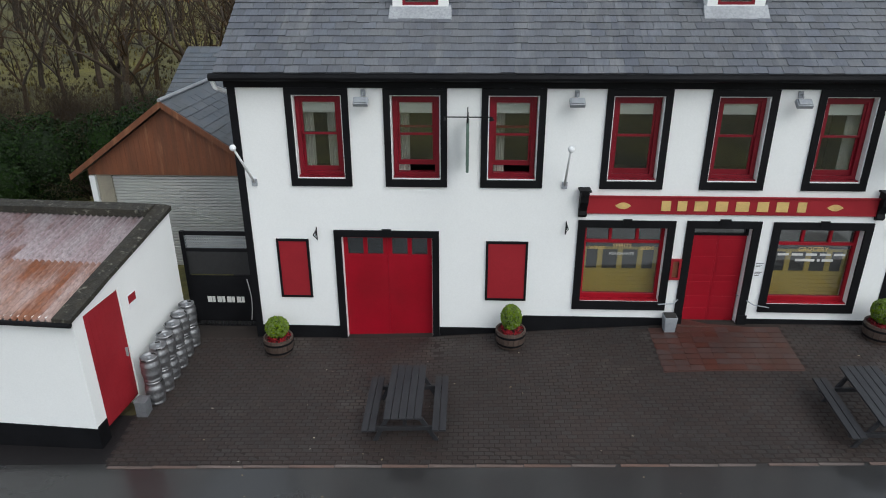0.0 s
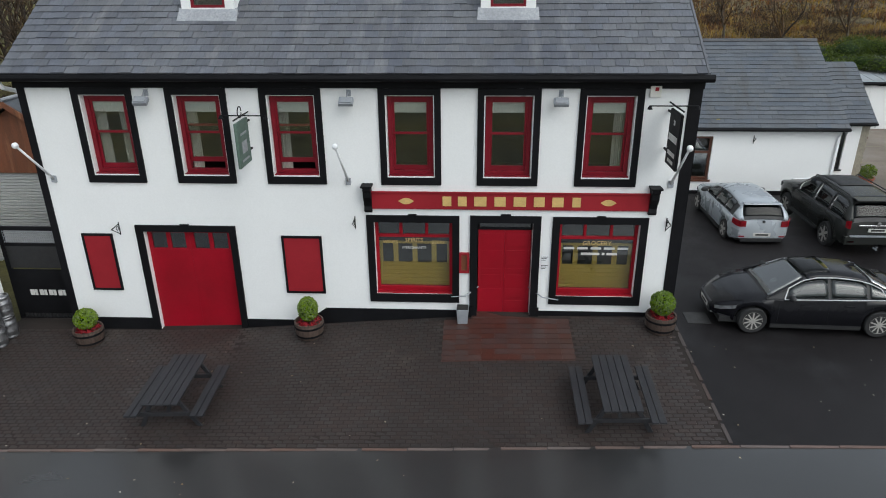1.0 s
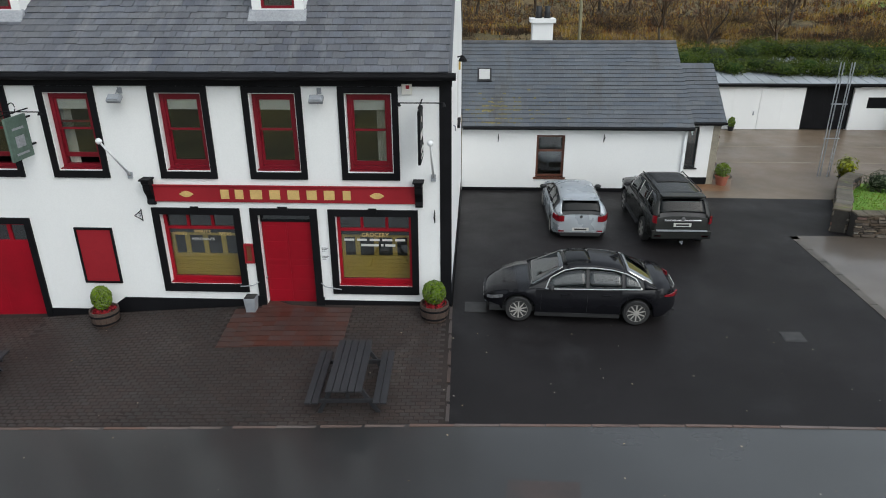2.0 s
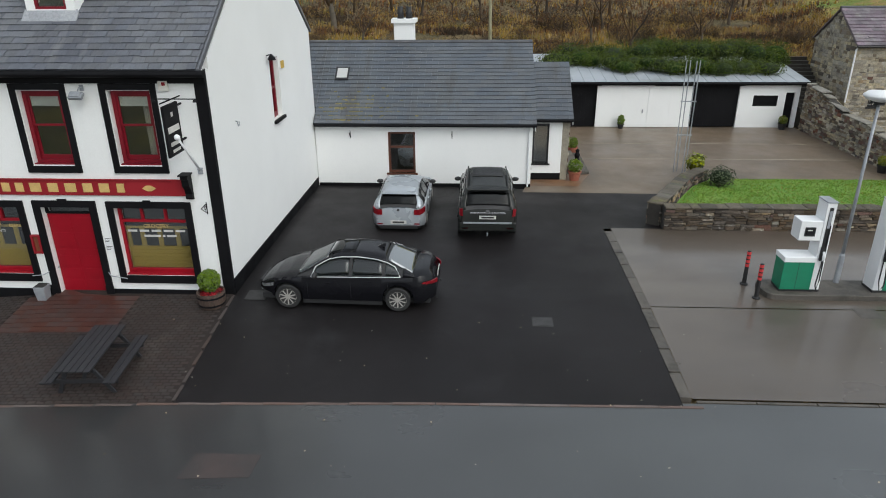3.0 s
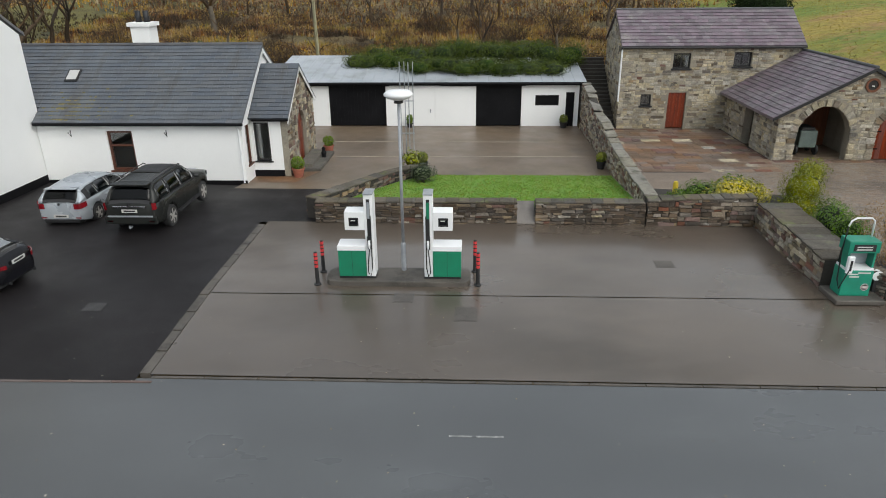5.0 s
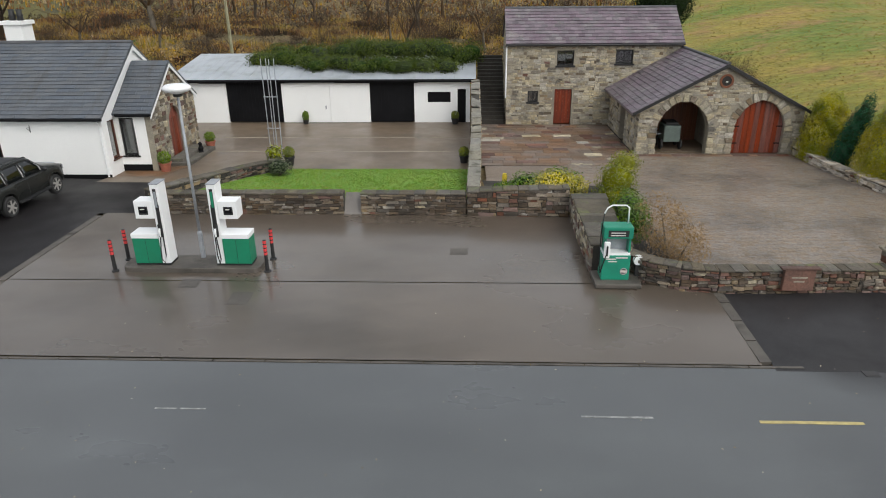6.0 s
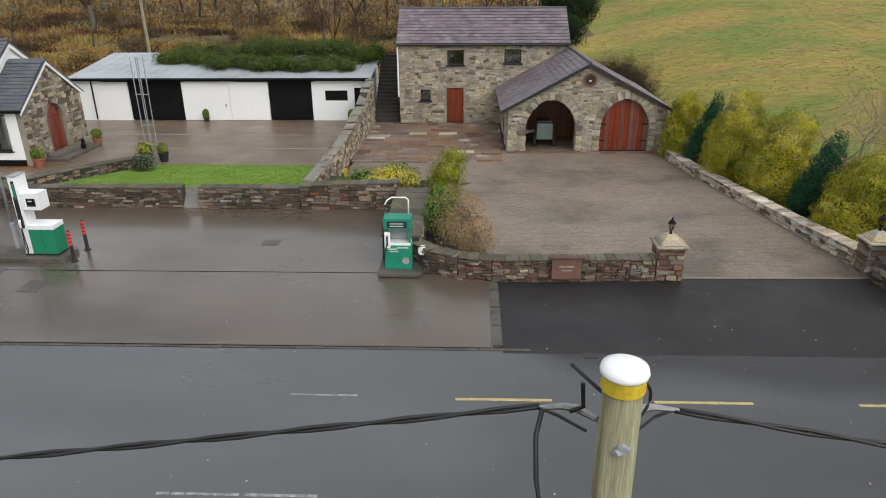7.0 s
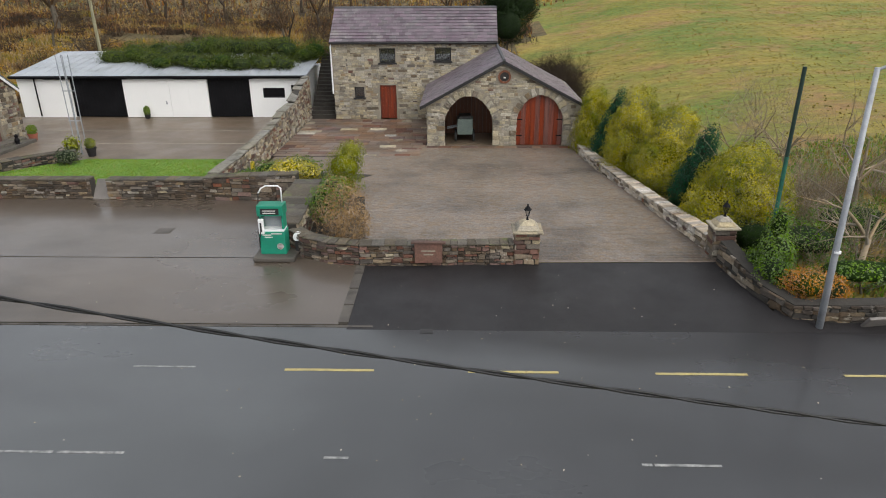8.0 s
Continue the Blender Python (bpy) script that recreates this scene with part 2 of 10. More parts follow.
GOLD = mat("gold_leaf", (0.62, 0.43, 0.16), (0.52, 0.36, 0.13), 0.45, 3, 30, 0.1, grain=0.1)
PALE = mat("off_white_lettering", (0.62, 0.61, 0.58), None, 0.6, 3, 30, 0.05, grain=0.08)
PICNIC = mat("charcoal_stained_timber", (0.018, 0.018, 0.021), (0.027, 0.027, 0.030), 0.45, 1.5, 30, 0.3, grain=0.25, stretch=(8, 1, 8), spec=0.4)
BROWNWOOD = mat("varnished_brown_timber", (0.175, 0.060, 0.026), (0.125, 0.046, 0.022), 0.4, 1.0, 20, 0.2, grain=0.28, stretch=(5, 5, 0.5), c=(0.24, 0.105, 0.05), csize=0.8, camount=0.3)
REDWOOD = mat("red_cedar_boards", (0.215, 0.036, 0.011), (0.105, 0.020, 0.008), 0.34, 1.1, 16, 0.2, pieces=0.10, grain=0.4, stretch=(7, 7, 0.45))
WINWOOD = mat("brown_window_frame", (0.11, 0.04, 0.022), (0.08, 0.03, 0.018), 0.4, 2, 30, 0.1)
PANE = glass("window_pane", (0.82, 0.85, 0.85), ior=2.7)
CARGLASS = glass("car_glass", (0.25, 0.30, 0.30), ior=2.1)
SLOPEGLASS = glass("sloping_car_glass", (0.28, 0.33, 0.33), ior=3.4)
REARGLASS = glass("heated_rear_glass", (0.45, 0.52, 0.52), ior=11.0)
DIMGLASS = glass("tinted_car_glass", (0.10, 0.12, 0.12), ior=1.5)
BRIGHT = mat("polished_bright_trim", (0.80, 0.80, 0.80), None, 0.3, 5, 30, 0.0, metal=0.4, grain=0.03)
MOSS = mat("yellow_green_moss", (0.22, 0.19, 0.075), (0.12, 0.11, 0.05), 0.9, 5, 25, 0.9, grain=0.45, dist=0.03)
DIMFIELD = mat("dull_field_ground", (0.120, 0.105, 0.022), (0.045, 0.042, 0.016), 0.9, 0.16, 3, 0.8, grain=0.35, dist=0.1)
MIRRORISH = glass("frosted_lamp", (0.8, 0.8, 0.8))
PVC = mat("white_pvc", (0.78, 0.79, 0.80), (0.74, 0.75, 0.76), 0.4, 2, 30, 0.03, grain=0.03)
ROLLER = mat("pale_roller_shutter", (0.50, 0.50, 0.48), (0.44, 0.44, 0.43), 0.5, 1, 30, 0.1, grain=0.06)
SHEETROOF = mat("pale_felt_roof", (0.37, 0.395, 0.425), (0.30, 0.325, 0.35), 0.45, 0.4, 20, 0.2, grain=0.1, c=(0.25, 0.27, 0.27), csize=0.5, camount=0.3)
RUST = mat("rusted_corrugated_iron", (0.30, 0.215, 0.22), (0.40, 0.345, 0.355), 0.5, 0.9, 14, 0.4, grain=0.45, stretch=(2.5, 0.6, 1), c=(0.17, 0.075, 0.05), csize=0.8, camount=0.3)
RUST2 = mat("heavily_rusted_iron", (0.34, 0.27, 0.26), (0.26, 0.15, 0.115), 0.55, 0.8, 14, 0.4, grain=0.45, stretch=(2.2, 0.5, 1), c=(0.19, 0.066, 0.028), csize=0.6, camount=0.85)
MOSSY = mat("mossy_parapet", (0.034, 0.029, 0.020), (0.018, 0.016, 0.012), 0.85, 3, 25, 0.9, grain=0.5, c=(0.17, 0.16, 0.13), csize=7, camount=0.22, dist=0.03)
GREENPUMP = mat("green_pump_panel", (0.010, 0.20, 0.105), (0.012, 0.17, 0.09), 0.35, 2, 30, 0.03, grain=0.04)
TEAL = mat("teal_pump_paint", (0.012, 0.24, 0.15), (0.010, 0.19, 0.12), 0.35, 2, 30, 0.05, grain=0.06)
BOLLARD = mat("fluorescent_red_band", (0.62, 0.045, 0.05), None, 0.5, 3, 30, 0.05)
TERRACOTTA = mat("terracotta", (0.30, 0.10, 0.06), (0.24, 0.08, 0.05), 0.75, 3, 30, 0.2)
BARREL = mat("oak_barrel_staves", (0.085, 0.055, 0.042), (0.055, 0.038, 0.030), 0.6, 4, 25, 0.4, stretch=(5, 5, 0.6), grain=0.3)
SOIL = mat("soil_with_red_bedding", (0.10, 0.02, 0.018), (0.03, 0.022, 0.016), 0.9, 9, 40, 0.6, grain=0.4)
BARK = mat("grey_bark", (0.115, 0.095, 0.07), (0.075, 0.065, 0.048), 0.85, 3, 25, 0.6, grain=0.3)
POLEWOOD = mat("weathered_pole_timber", (0.30, 0.28, 0.19), (0.20, 0.20, 0.11), 0.75, 2, 22, 0.5, stretch=(6, 6, 0.35), grain=0.4, c=(0.12, 0.10, 0.05), csize=1.6, camount=0.6)
CABLE = mat("black_cable", (0.012, 0.012, 0.013), None, 0.5, 6, 40, 0.1)
RUBBER = mat("tyre_rubber", (0.014, 0.014, 0.015), (0.02, 0.02, 0.02), 0.7, 5, 50, 0.2)
ALLOY = mat("alloy_wheel", (0.40, 0.385, 0.355), (0.33, 0.315, 0.295), 0.4, 8, 30, 0.02, metal=0.15, grain=0.08)
NAVYCAR = mat("dark_navy_car_paint", (0.006, 0.006, 0.008), (0.008, 0.008, 0.010), 0.14, 1, 60, 0.0, grain=0.05, spec=0.26, rough2=0.2)
SILVERCAR = mat("silver_blue_car_paint", (0.40, 0.43, 0.46), (0.36, 0.39, 0.42), 0.25, 1, 60, 0.0, metal=0.3, grain=0.03, rough2=0.32)
BLACKCAR = mat("black_green_car_paint", (0.017, 0.018, 0.017), (0.022, 0.023, 0.021), 0.15, 1, 60, 0.0, grain=0.05, spec=0.28, rough2=0.25)
TRIM = mat("black_plastic", (0.016, 0.016, 0.017), None, 0.5, 5, 50, 0.1)
REDLENS = mat("red_lamp_lens", (0.22, 0.006, 0.012), (0.13, 0.004, 0.008), 0.15, 9, 30, 0.0)
CLEARLENS = mat("clear_lamp_lens", (0.34, 0.35, 0.36), (0.16, 0.16, 0.17), 0.12, 14, 30, 0.0, metal=0.4)
YELLOWPAINT = mat("yellow_road_paint", (0.44, 0.36, 0.14), (0.33, 0.28, 0.13), 0.6, 3, 12, 0.2, grain=0.3)
WHITEPAINT = mat("worn_white_road_paint", (0.34, 0.34, 0.33), (0.13, 0.135, 0.135), 0.6, 5, 12, 0.2, grain=0.35)
LIDYELLOW = mat("yellow_pole_band", (0.62, 0.46, 0.03), None, 0.5, 4, 30, 0.1)


def leaf(name, a, b, amount=0.35):
    return mat(name, a, b, 0.75, 1.2, 9, 0.0, pieces=amount, grain=0.2, spec=0.12)


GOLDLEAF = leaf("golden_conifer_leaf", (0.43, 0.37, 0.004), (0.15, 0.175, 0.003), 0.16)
# dark leaf for evergreens; inside other shrubs it stands in for inner shade
DARKLEAF = leaf("dark_evergreen_leaf_and_core_shade", (0.012, 0.024, 0.007), (0.018, 0.033, 0.009))
# darker copy of the golden leaf: shade within the crown, put into colour
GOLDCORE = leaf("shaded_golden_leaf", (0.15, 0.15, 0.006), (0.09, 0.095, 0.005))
PALETWIG = leaf("pale_tan_twig", (0.32, 0.255, 0.175), (0.21, 0.17, 0.12))
RUSHGREEN = leaf("dull_green_rush_blade", (0.19, 0.185, 0.036), (0.13, 0.14, 0.028), 0.2)
MOUND = leaf("rushy_mound_blade", (0.46, 0.29, 0.08), (0.28, 0.20, 0.05))
BRUSH = leaf("brown_brush_twig", (0.10, 0.066, 0.041), (0.055, 0.041, 0.027))
DEEPGREEN = leaf("deep_green_conifer_leaf", (0.022, 0.085, 0.040), (0.015, 0.058, 0.028))
IVY = leaf("shrub_leaf", (0.085, 0.155, 0.026), (0.12, 0.19, 0.034))
LIME = leaf("lime_shrub_leaf", (0.24, 0.25, 0.04), (0.13, 0.16, 0.028))
GOLDBUSH = leaf("yellow_variegated_leaf", (0.50, 0.42, 0.06), (0.24, 0.25, 0.045))
ORANGE = leaf("orange_winter_leaf", (0.58, 0.23, 0.03), (0.42, 0.19, 0.03), 0.2)
TWIG = leaf("brown_twig", (0.082, 0.056, 0.034), (0.052, 0.037, 0.024))
DARKTWIG = leaf("dark_wet_twig", (0.05, 0.036, 0.024), (0.034, 0.025, 0.018))
STRAW = leaf("straw_grass_blade", (0.40, 0.265, 0.085), (0.27, 0.19, 0.065))
RUSTGRASS = leaf("bracken_blade", (0.22, 0.105, 0.042), (0.13, 0.072, 0.034))
PASTURE = leaf("pasture_blade", (0.305, 0.225, 0.045), (0.20, 0.185, 0.032), 0.25)
LAWN = leaf("lawn_blade", (0.13, 0.27, 0.02), (0.17, 0.28, 0.03), 0.12)
TOPIARY = leaf("clipped_box_leaf", (0.15, 0.22, 0.025), (0.10, 0.16, 0.02))

WALLSTONE = mat("dark_wall_stone", (0.098, 0.070, 0.046), (0.050, 0.039, 0.029), 0.75, 0.8, 18, 0.8, pieces=0.42, grain=0.34, dist=0.03, c=(0.30, 0.28, 0.24), csize=3.0, camount=0.12)
# wall colour lowered to carry the weak light of the rooms
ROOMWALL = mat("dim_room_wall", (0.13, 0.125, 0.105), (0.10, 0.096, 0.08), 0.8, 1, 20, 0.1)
ISLAND = mat("stained_island_concrete", (0.10, 0.088, 0.075), (0.065, 0.058, 0.05), 0.55, 1.2, 40, 0.4, grain=0.25, c=(0.04, 0.036, 0.03), csize=1.5, camount=0.5)
COVER = mat("worn_cover_plate", (0.085, 0.076, 0.068), (0.062, 0.056, 0.05), 0.5, 3, 40, 0.3, grain=0.3)

PALESTONE = mat("whitened_rubble", (0.56, 0.49, 0.40), (0.34, 0.285, 0.22), 0.75, 1.6, 16, 0.9, pieces=0.3, grain=0.35, dist=0.03, c=(0.15, 0.11, 0.08), csize=2.2, camount=0.35)
CAPPING = mat("lichened_cement_capping", (0.24, 0.225, 0.185), (0.15, 0.14, 0.115), 0.8, 1.4, 16, 0.8, pieces=0.1, grain=0.35, dist=0.03, c=(0.085, 0.08, 0.055), csize=2.0, camount=0.4)
DULLGRASS = leaf("dull_dead_grass", (0.10, 0.082, 0.03), (0.07, 0.058, 0.024))
ROAD.node_tree.nodes["Principled BSDF"].inputs["Coat Roughness"].default_value = 0.16

DIMCOVER = mat("dark_drain_cover", (0.034, 0.033, 0.033), (0.026, 0.025, 0.025), 0.55, 3, 40, 0.3, grain=0.3)
APRON = mat("patched_grey_tarmac", (0.0185, 0.0172, 0.018), (0.025, 0.0233, 0.0242), 0.45, 0.35, 80, 0.5, grain=0.42, rough2=0.62, c=(0.0135, 0.0123, 0.013), csize=0.5, camount=0.5, spec=0.25, wet=0.12)


SETTSTONE = mat("worn_brown_sett", (0.205, 0.162, 0.122), (0.150, 0.120, 0.092), 0.45, 0.3, 16, 0.6, pieces=0.07, grain=0.42, rough2=0.7, c=(0.092, 0.072, 0.055), csize=0.3, camount=0.45, wet=0.2)
RUSTPATCH = mat("reddish_road_repair", (0.055, 0.040, 0.037), (0.04, 0.034, 0.033), 0.5, 1.5, 60, 0.4, grain=0.35)

# ---- builders ----
def bm_new():
    return bmesh.new()


def box(bm, x0, x1, y0, y1, z0, z1, m=None):
    v = [bm.verts.new((x, y, z)) for z in (z0, z1) for y in (y0, y1) for x in (x0, x1)]
    if m is not None:
        for p in v:
            p.co = m @ p.co
    for f in ((0, 2, 3, 1), (4, 5, 7, 6), (0, 1, 5, 4), (2, 6, 7, 3), (0, 4, 6, 2), (1, 3, 7, 5)):
        bm.faces.new([v[i] for i in f])
    return v


def hull(bm, bottom, top):
    """A solid between two polygons with the same number of corners."""
    a, b = [bm.verts.new(p) for p in bottom], [bm.verts.new(p) for p in top]
    n = len(a)
    bm.faces.new(a[::-1]), bm.faces.new(b)
    for i in range(n):
        bm.faces.new((a[i], a[(i + 1) % n], b[(i + 1) % n], b[i]))


def extrude(bm, poly, axis, lo, hi):
    """A polygon in the plane across an axis, drawn out from lo to hi along that axis."""
    def at(p, d):
        return {"x": (d, p[0], p[1]), "y": (p[0], d, p[1]), "z": (p[0], p[1], d)}[axis]
    hull(bm, [at(p, lo) for p in poly], [at(p, hi) for p in poly])


def tube(bm, pts, radii, n=8, cap=True):
    """A round bar through points, with a radius at each."""
    pts = [Vector(p) for p in pts]
    if not hasattr(radii, "__len__"):
        radii = [radii] * len(pts)
    rings = []
    for i, p in enumerate(pts):
        d = (pts[min(i + 1, len(pts) - 1)] - pts[max(i - 1, 0)]).normalized()
        side = d.cross(Vector((0, 0, 1)) if abs(d.z) < 0.95 else Vector((1, 0, 0))).normalized()
        up = side.cross(d)
        rings.append([bm.verts.new(p + radii[i] * (math.cos(a) * side + math.sin(a) * up)) for a in (2 * math.pi * k / n for k in range(n))])
    for a, b in zip(rings, rings[1:]):
        for k in range(n):
            bm.faces.new((a[k], a[(k + 1) % n], b[(k + 1) % n], b[k]))
    if cap:
        bm.faces.new(rings[0][::-1]), bm.faces.new(rings[-1])


def lathe(bm, profile, n=20, at=(0, 0, 0), axis="z"):
    """A body of revolution from (radius, height) pairs."""
    rings = []
    for r, h in profile:
        ring = []
        for k in range(n):
            a = 2 * math.pi * k / n
            c, s = r * math.cos(a), r * math.sin(a)
            p = {"z": (c, s, h), "y": (c, h, s), "x": (h, c, s)}[axis]
            ring.append(bm.verts.new((p[0] + at[0], p[1] + at[1], p[2] + at[2])))
        rings.append(ring)
    for a, b in zip(rings, rings[1:]):
        for k in range(n):
            bm.faces.new((a[k], a[(k + 1) % n], b[(k + 1) % n], b[k]))
    bm.faces.new(rings[0][::-1]), bm.faces.new(rings[-1])


def finish(bm, name, material, smooth=False):
    bmesh.ops.recalc_face_normals(bm, faces=bm.faces)
    me = bpy.data.meshes.new(name)
    bm.to_mesh(me)
    bm.free()
    me.materials.append(material)
    if smooth:
        me.shade_smooth()
    return me


def part(name, bm, material, parent, label="", smooth=False, bevel=0.0):
    ob = new(name, finish(bm, name, material, smooth))
    ob.parent = parent
    if label:
        ob["label"] = label
    if bevel:
        add_bevel(ob, bevel)
    return ob


def add_bevel(ob, width):
    md = ob.modifiers.new("bevel", "BEVEL")
    md.width, md.segments, md.limit_method = width, 2, "ANGLE"


def solid(name, bm, material, label, category, group="", kind="", smooth=False, bevel=0.0):
    ob = tagged(new(name, finish(bm, name, material, smooth)), label, category, group, kind)
    if bevel:
        add_bevel(ob, bevel)
    return ob


def thing(name, label, category, at=(0, 0, 0), group="", kind=""):
    ob = new(name)
    ob.location = at
    ob.empty_display_size = 0.2
    return tagged(ob, label, category, group, kind)


def block(name, x0, x1, y0, y1, z0, z1, material, parent, label="", bevel=0.0):
    bm = bm_new()
    box(bm, x0, x1, y0, y1, z0, z1)
    return part(name, bm, material, parent, label, bevel=bevel)


def mesh_np(name, verts, faces, material, smooth=False):
    me = bpy.data.meshes.new(name)
    me.from_pydata(verts.tolist() if isinstance(verts, np.ndarray) else verts, [], faces.tolist() if isinstance(faces, np.ndarray) else faces)
    me.materials.append(material)
    if smooth:
        me.shade_smooth()
    return me


def wall_mesh(bm, p, d, length, z0, z1, thick, holes=(), tops=None):
    """A wall from p along the unit direction d (its inner side lies to the left of d), with openings (u0, u1, z0, z1) through it.
    tops: extra polygon of (u, z) above z1 for a gable."""
    us = sorted({0.0, length, *[h[0] for h in holes], *[h[1] for h in holes]})
    zs = sorted({z0, z1, *[h[2] for h in holes], *[h[3] for h in holes]})
    us, zs = [u for u in us if 0 <= u <= length], [z for z in zs if z0 <= z <= z1]
    nx, ny = -d[1], d[0]
    made = {}

    def vert(u, z, k):
        key = (round(u, 4), round(z, 4), k)
        if key not in made:
            made[key] = bm.verts.new((p[0] + u * d[0] + k * thick * nx, p[1] + u * d[1] + k * thick * ny, z))
        return made[key]

    def full(i, j):
        if not (0 <= i < len(us) - 1 and 0 <= j < len(zs) - 1):
            return False
        u, z = (us[i] + us[i + 1]) / 2, (zs[j] + zs[j + 1]) / 2
        return not any(h[0] < u < h[1] and h[2] < z < h[3] for h in holes)

    for i in range(len(us) - 1):
        for j in range(len(zs) - 1):
            if not full(i, j):
                continue
            a, b, c, e = us[i], us[i + 1], zs[j], zs[j + 1]
            bm.faces.new([vert(a, c, 0), vert(b, c, 0), vert(b, e, 0), vert(a, e, 0)])
            bm.faces.new([vert(a, c, 1), vert(a, e, 1), vert(b, e, 1), vert(b, c, 1)])
            for di, dj, q in ((-1, 0, ((a, c), (a, e))), (1, 0, ((b, e), (b, c))), (0, -1, ((b, c), (a, c))), (0, 1, ((a, e), (b, e)))):
                if not full(i + di, j + dj):
                    bm.faces.new([vert(*q[0], 0), vert(*q[1], 0), vert(*q[1], 1), vert(*q[0], 1)])
    if tops:
        a = [(p[0] + u * d[0], p[1] + u * d[1], z) for u, z in tops]
        b = [(x + thick * nx, y + thick * ny, z) for x, y, z in a]
        hull(bm, a, b)


def wall(name, p, d, length, z0, z1, thick, material, label, holes=(), tops=None, parent=None):
    bm = bm_new()
    wall_mesh(bm, p, d, length, z0, z1, thick, holes, tops)
    if parent:
        return part(name, bm, material, parent, label)
    return solid(name, bm, material, label, "wall", kind="structure")


# ---- the lie of the land ----
def lerp_table(x, xs, ys):
    return float(np.interp(x, xs, ys))


def road_z(x):
    return lerp_table(x, [-60, -12, -2.4, 6, 11.4, 16.7, 22, 200], [-2.6, -1.2, -0.78, -0.47, -0.22, -0.06, 0, 0])


def court_z(x):
    return lerp_table(x, [-60, -12, -3.7, -1.5, 0.7, 4, 7, 11.4, 16, 200], [-1.5, -0.6, -0.45, -0.42, -0.33, -0.05, 0.17, 0.2, 0.2, 0.2])


def ground_z(x, y):
    r, c = road_z(x), court_z(x)
    if y <= 10.45:
        return r
    if y <= 14.7:
        return r + (c - r) * (y - 10.45) / 4.25
    if y <= 20:
        return c
    if y <= 25:
        return c + (0.05 - c) * (y - 20) / 5
    return 0.05 - 0.1 * min(1.0, (y - 25) / 11)


def hill_z(x, y):
    """The ground outside the yards: level round the buildings, rising behind them."""
    z = ground_z(x, y)
    start = lerp_table(x, [-40, -12, 16, 36, 47, 52, 60], [26, 28, 41, 41.5, 40, 30, 25])
    if y > start:
        z += 0.085 * (y - start) + 0.00035 * (y - start) ** 2 + 0.35 * noise.noise((x * 0.07, y * 0.07, 3)) * min(1, (y - start) / 8)
    if x > 53 and y > 11.5:
        z += 0.12 * min(x - 53, 12) * min(1, (y - 11.5) / 6)
    return z


def sheet(name, corners, material, dz, label, category, step=0.5, kind="structure", height=ground_z, thick=0.0):
    """A paved or grassed patch that follows the ground between four corners (near left, near right, far right, far left)."""
    a, b, c, d = [np.array(p, float) for p in corners]
    nu = max(1, int(max(np.linalg.norm(b - a), np.linalg.norm(c - d)) / step))
    nv = max(1, int(max(np.linalg.norm(d - a), np.linalg.norm(c - b)) / step))
    verts, faces = [], []
    for j in range(nv + 1):
        for i in range(nu + 1):
            u, v = i / nu, j / nv
            q = (1 - u) * (1 - v) * a + u * (1 - v) * b + u * v * c + (1 - u) * v * d
            verts.append((q[0], q[1], height(q[0], q[1]) + dz))
    for j in range(nv):
        for i in range(nu):
            k = j * (nu + 1) + i
            faces.append((k, k + 1, k + nu + 2, k + nu + 1))
    if thick:
        n0 = len(verts)
        rim = [i for i in range(nu)] + [j * (nu + 1) + nu for j in range(nv)] + [nv * (nu + 1) + i for i in range(nu, 0, -1)] + [j * (nu + 1) for j in range(nv, 0, -1)]
        for k in rim:
            x, y, z = verts[k]
            verts.append((x, y, z - thick))
        for i in range(len(rim)):
            j = (i + 1) % len(rim)
            faces.append((rim[j], rim[i], n0 + i, n0 + j))
    return tagged(new(name, mesh_np(name, verts, faces, material, smooth=not thick)), label, category, kind=kind)

# ---- ground, road, yards ----
def ground_sheet():
    xs = np.concatenate([np.arange(-400, -60, 20), np.arange(-60, 110, 1.5), np.arange(110, 460, 20)])
    ys = np.concatenate([np.arange(-300, -20, 20), np.arange(-20, 130, 1.5), np.arange(130, 700, 20)])
    verts = [(x, y, hill_z(x, y) - 0.12) for y in ys for x in xs]
    n = len(xs)
    faces = [(j * n + i, j * n + i + 1, j * n + n + i + 1, j * n + n + i) for j in range(len(ys) - 1) for i in range(n - 1)]
    ob = new("ground", mesh_np("ground", verts, faces, MOOR, True))
    ob.data.materials.append(FIELD)
    ob.data.materials.append(DIMFIELD)
    for f in ob.data.polygons:
        x, y, _ = f.center
        edge = 49 + 0.10 * (y - 40) + 3 * noise.noise((x * 0.1, y * 0.1, 0))
        if (x > edge and y > 12):
            f.material_index = 1
        elif (x < -1.5 and y > 14) or y < 4:
            f.material_index = 2
    tagged(ob, "rough brown moor and green pasture rising behind the yards", "ground", kind="structure")


ground_sheet()
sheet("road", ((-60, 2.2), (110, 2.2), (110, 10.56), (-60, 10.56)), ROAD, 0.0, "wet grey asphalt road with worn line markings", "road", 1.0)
sheet("tarmac_yard", ((11.42, 10.46), (22.0, 10.46), (22.0, 19.9), (11.4, 25.4)), TARMAC, 0.01, "dark wet tarmac car park beside the pub", "tarmac")
sheet("tarmac_yard_rear", ((11.4, 19.95), (24.1, 19.95), (25.3, 24.15), (11.4, 25.4)), TARMAC, 0.006, "dark tarmac in front of the cottage", "tarmac")
sheet("forecourt", ((22.25, 10.70), (41.82, 10.68), (41.82, 14.4), (22.25, 14.4)), CONCRETE, 0.012, "wet stained concrete filling station forecourt", "forecourt")
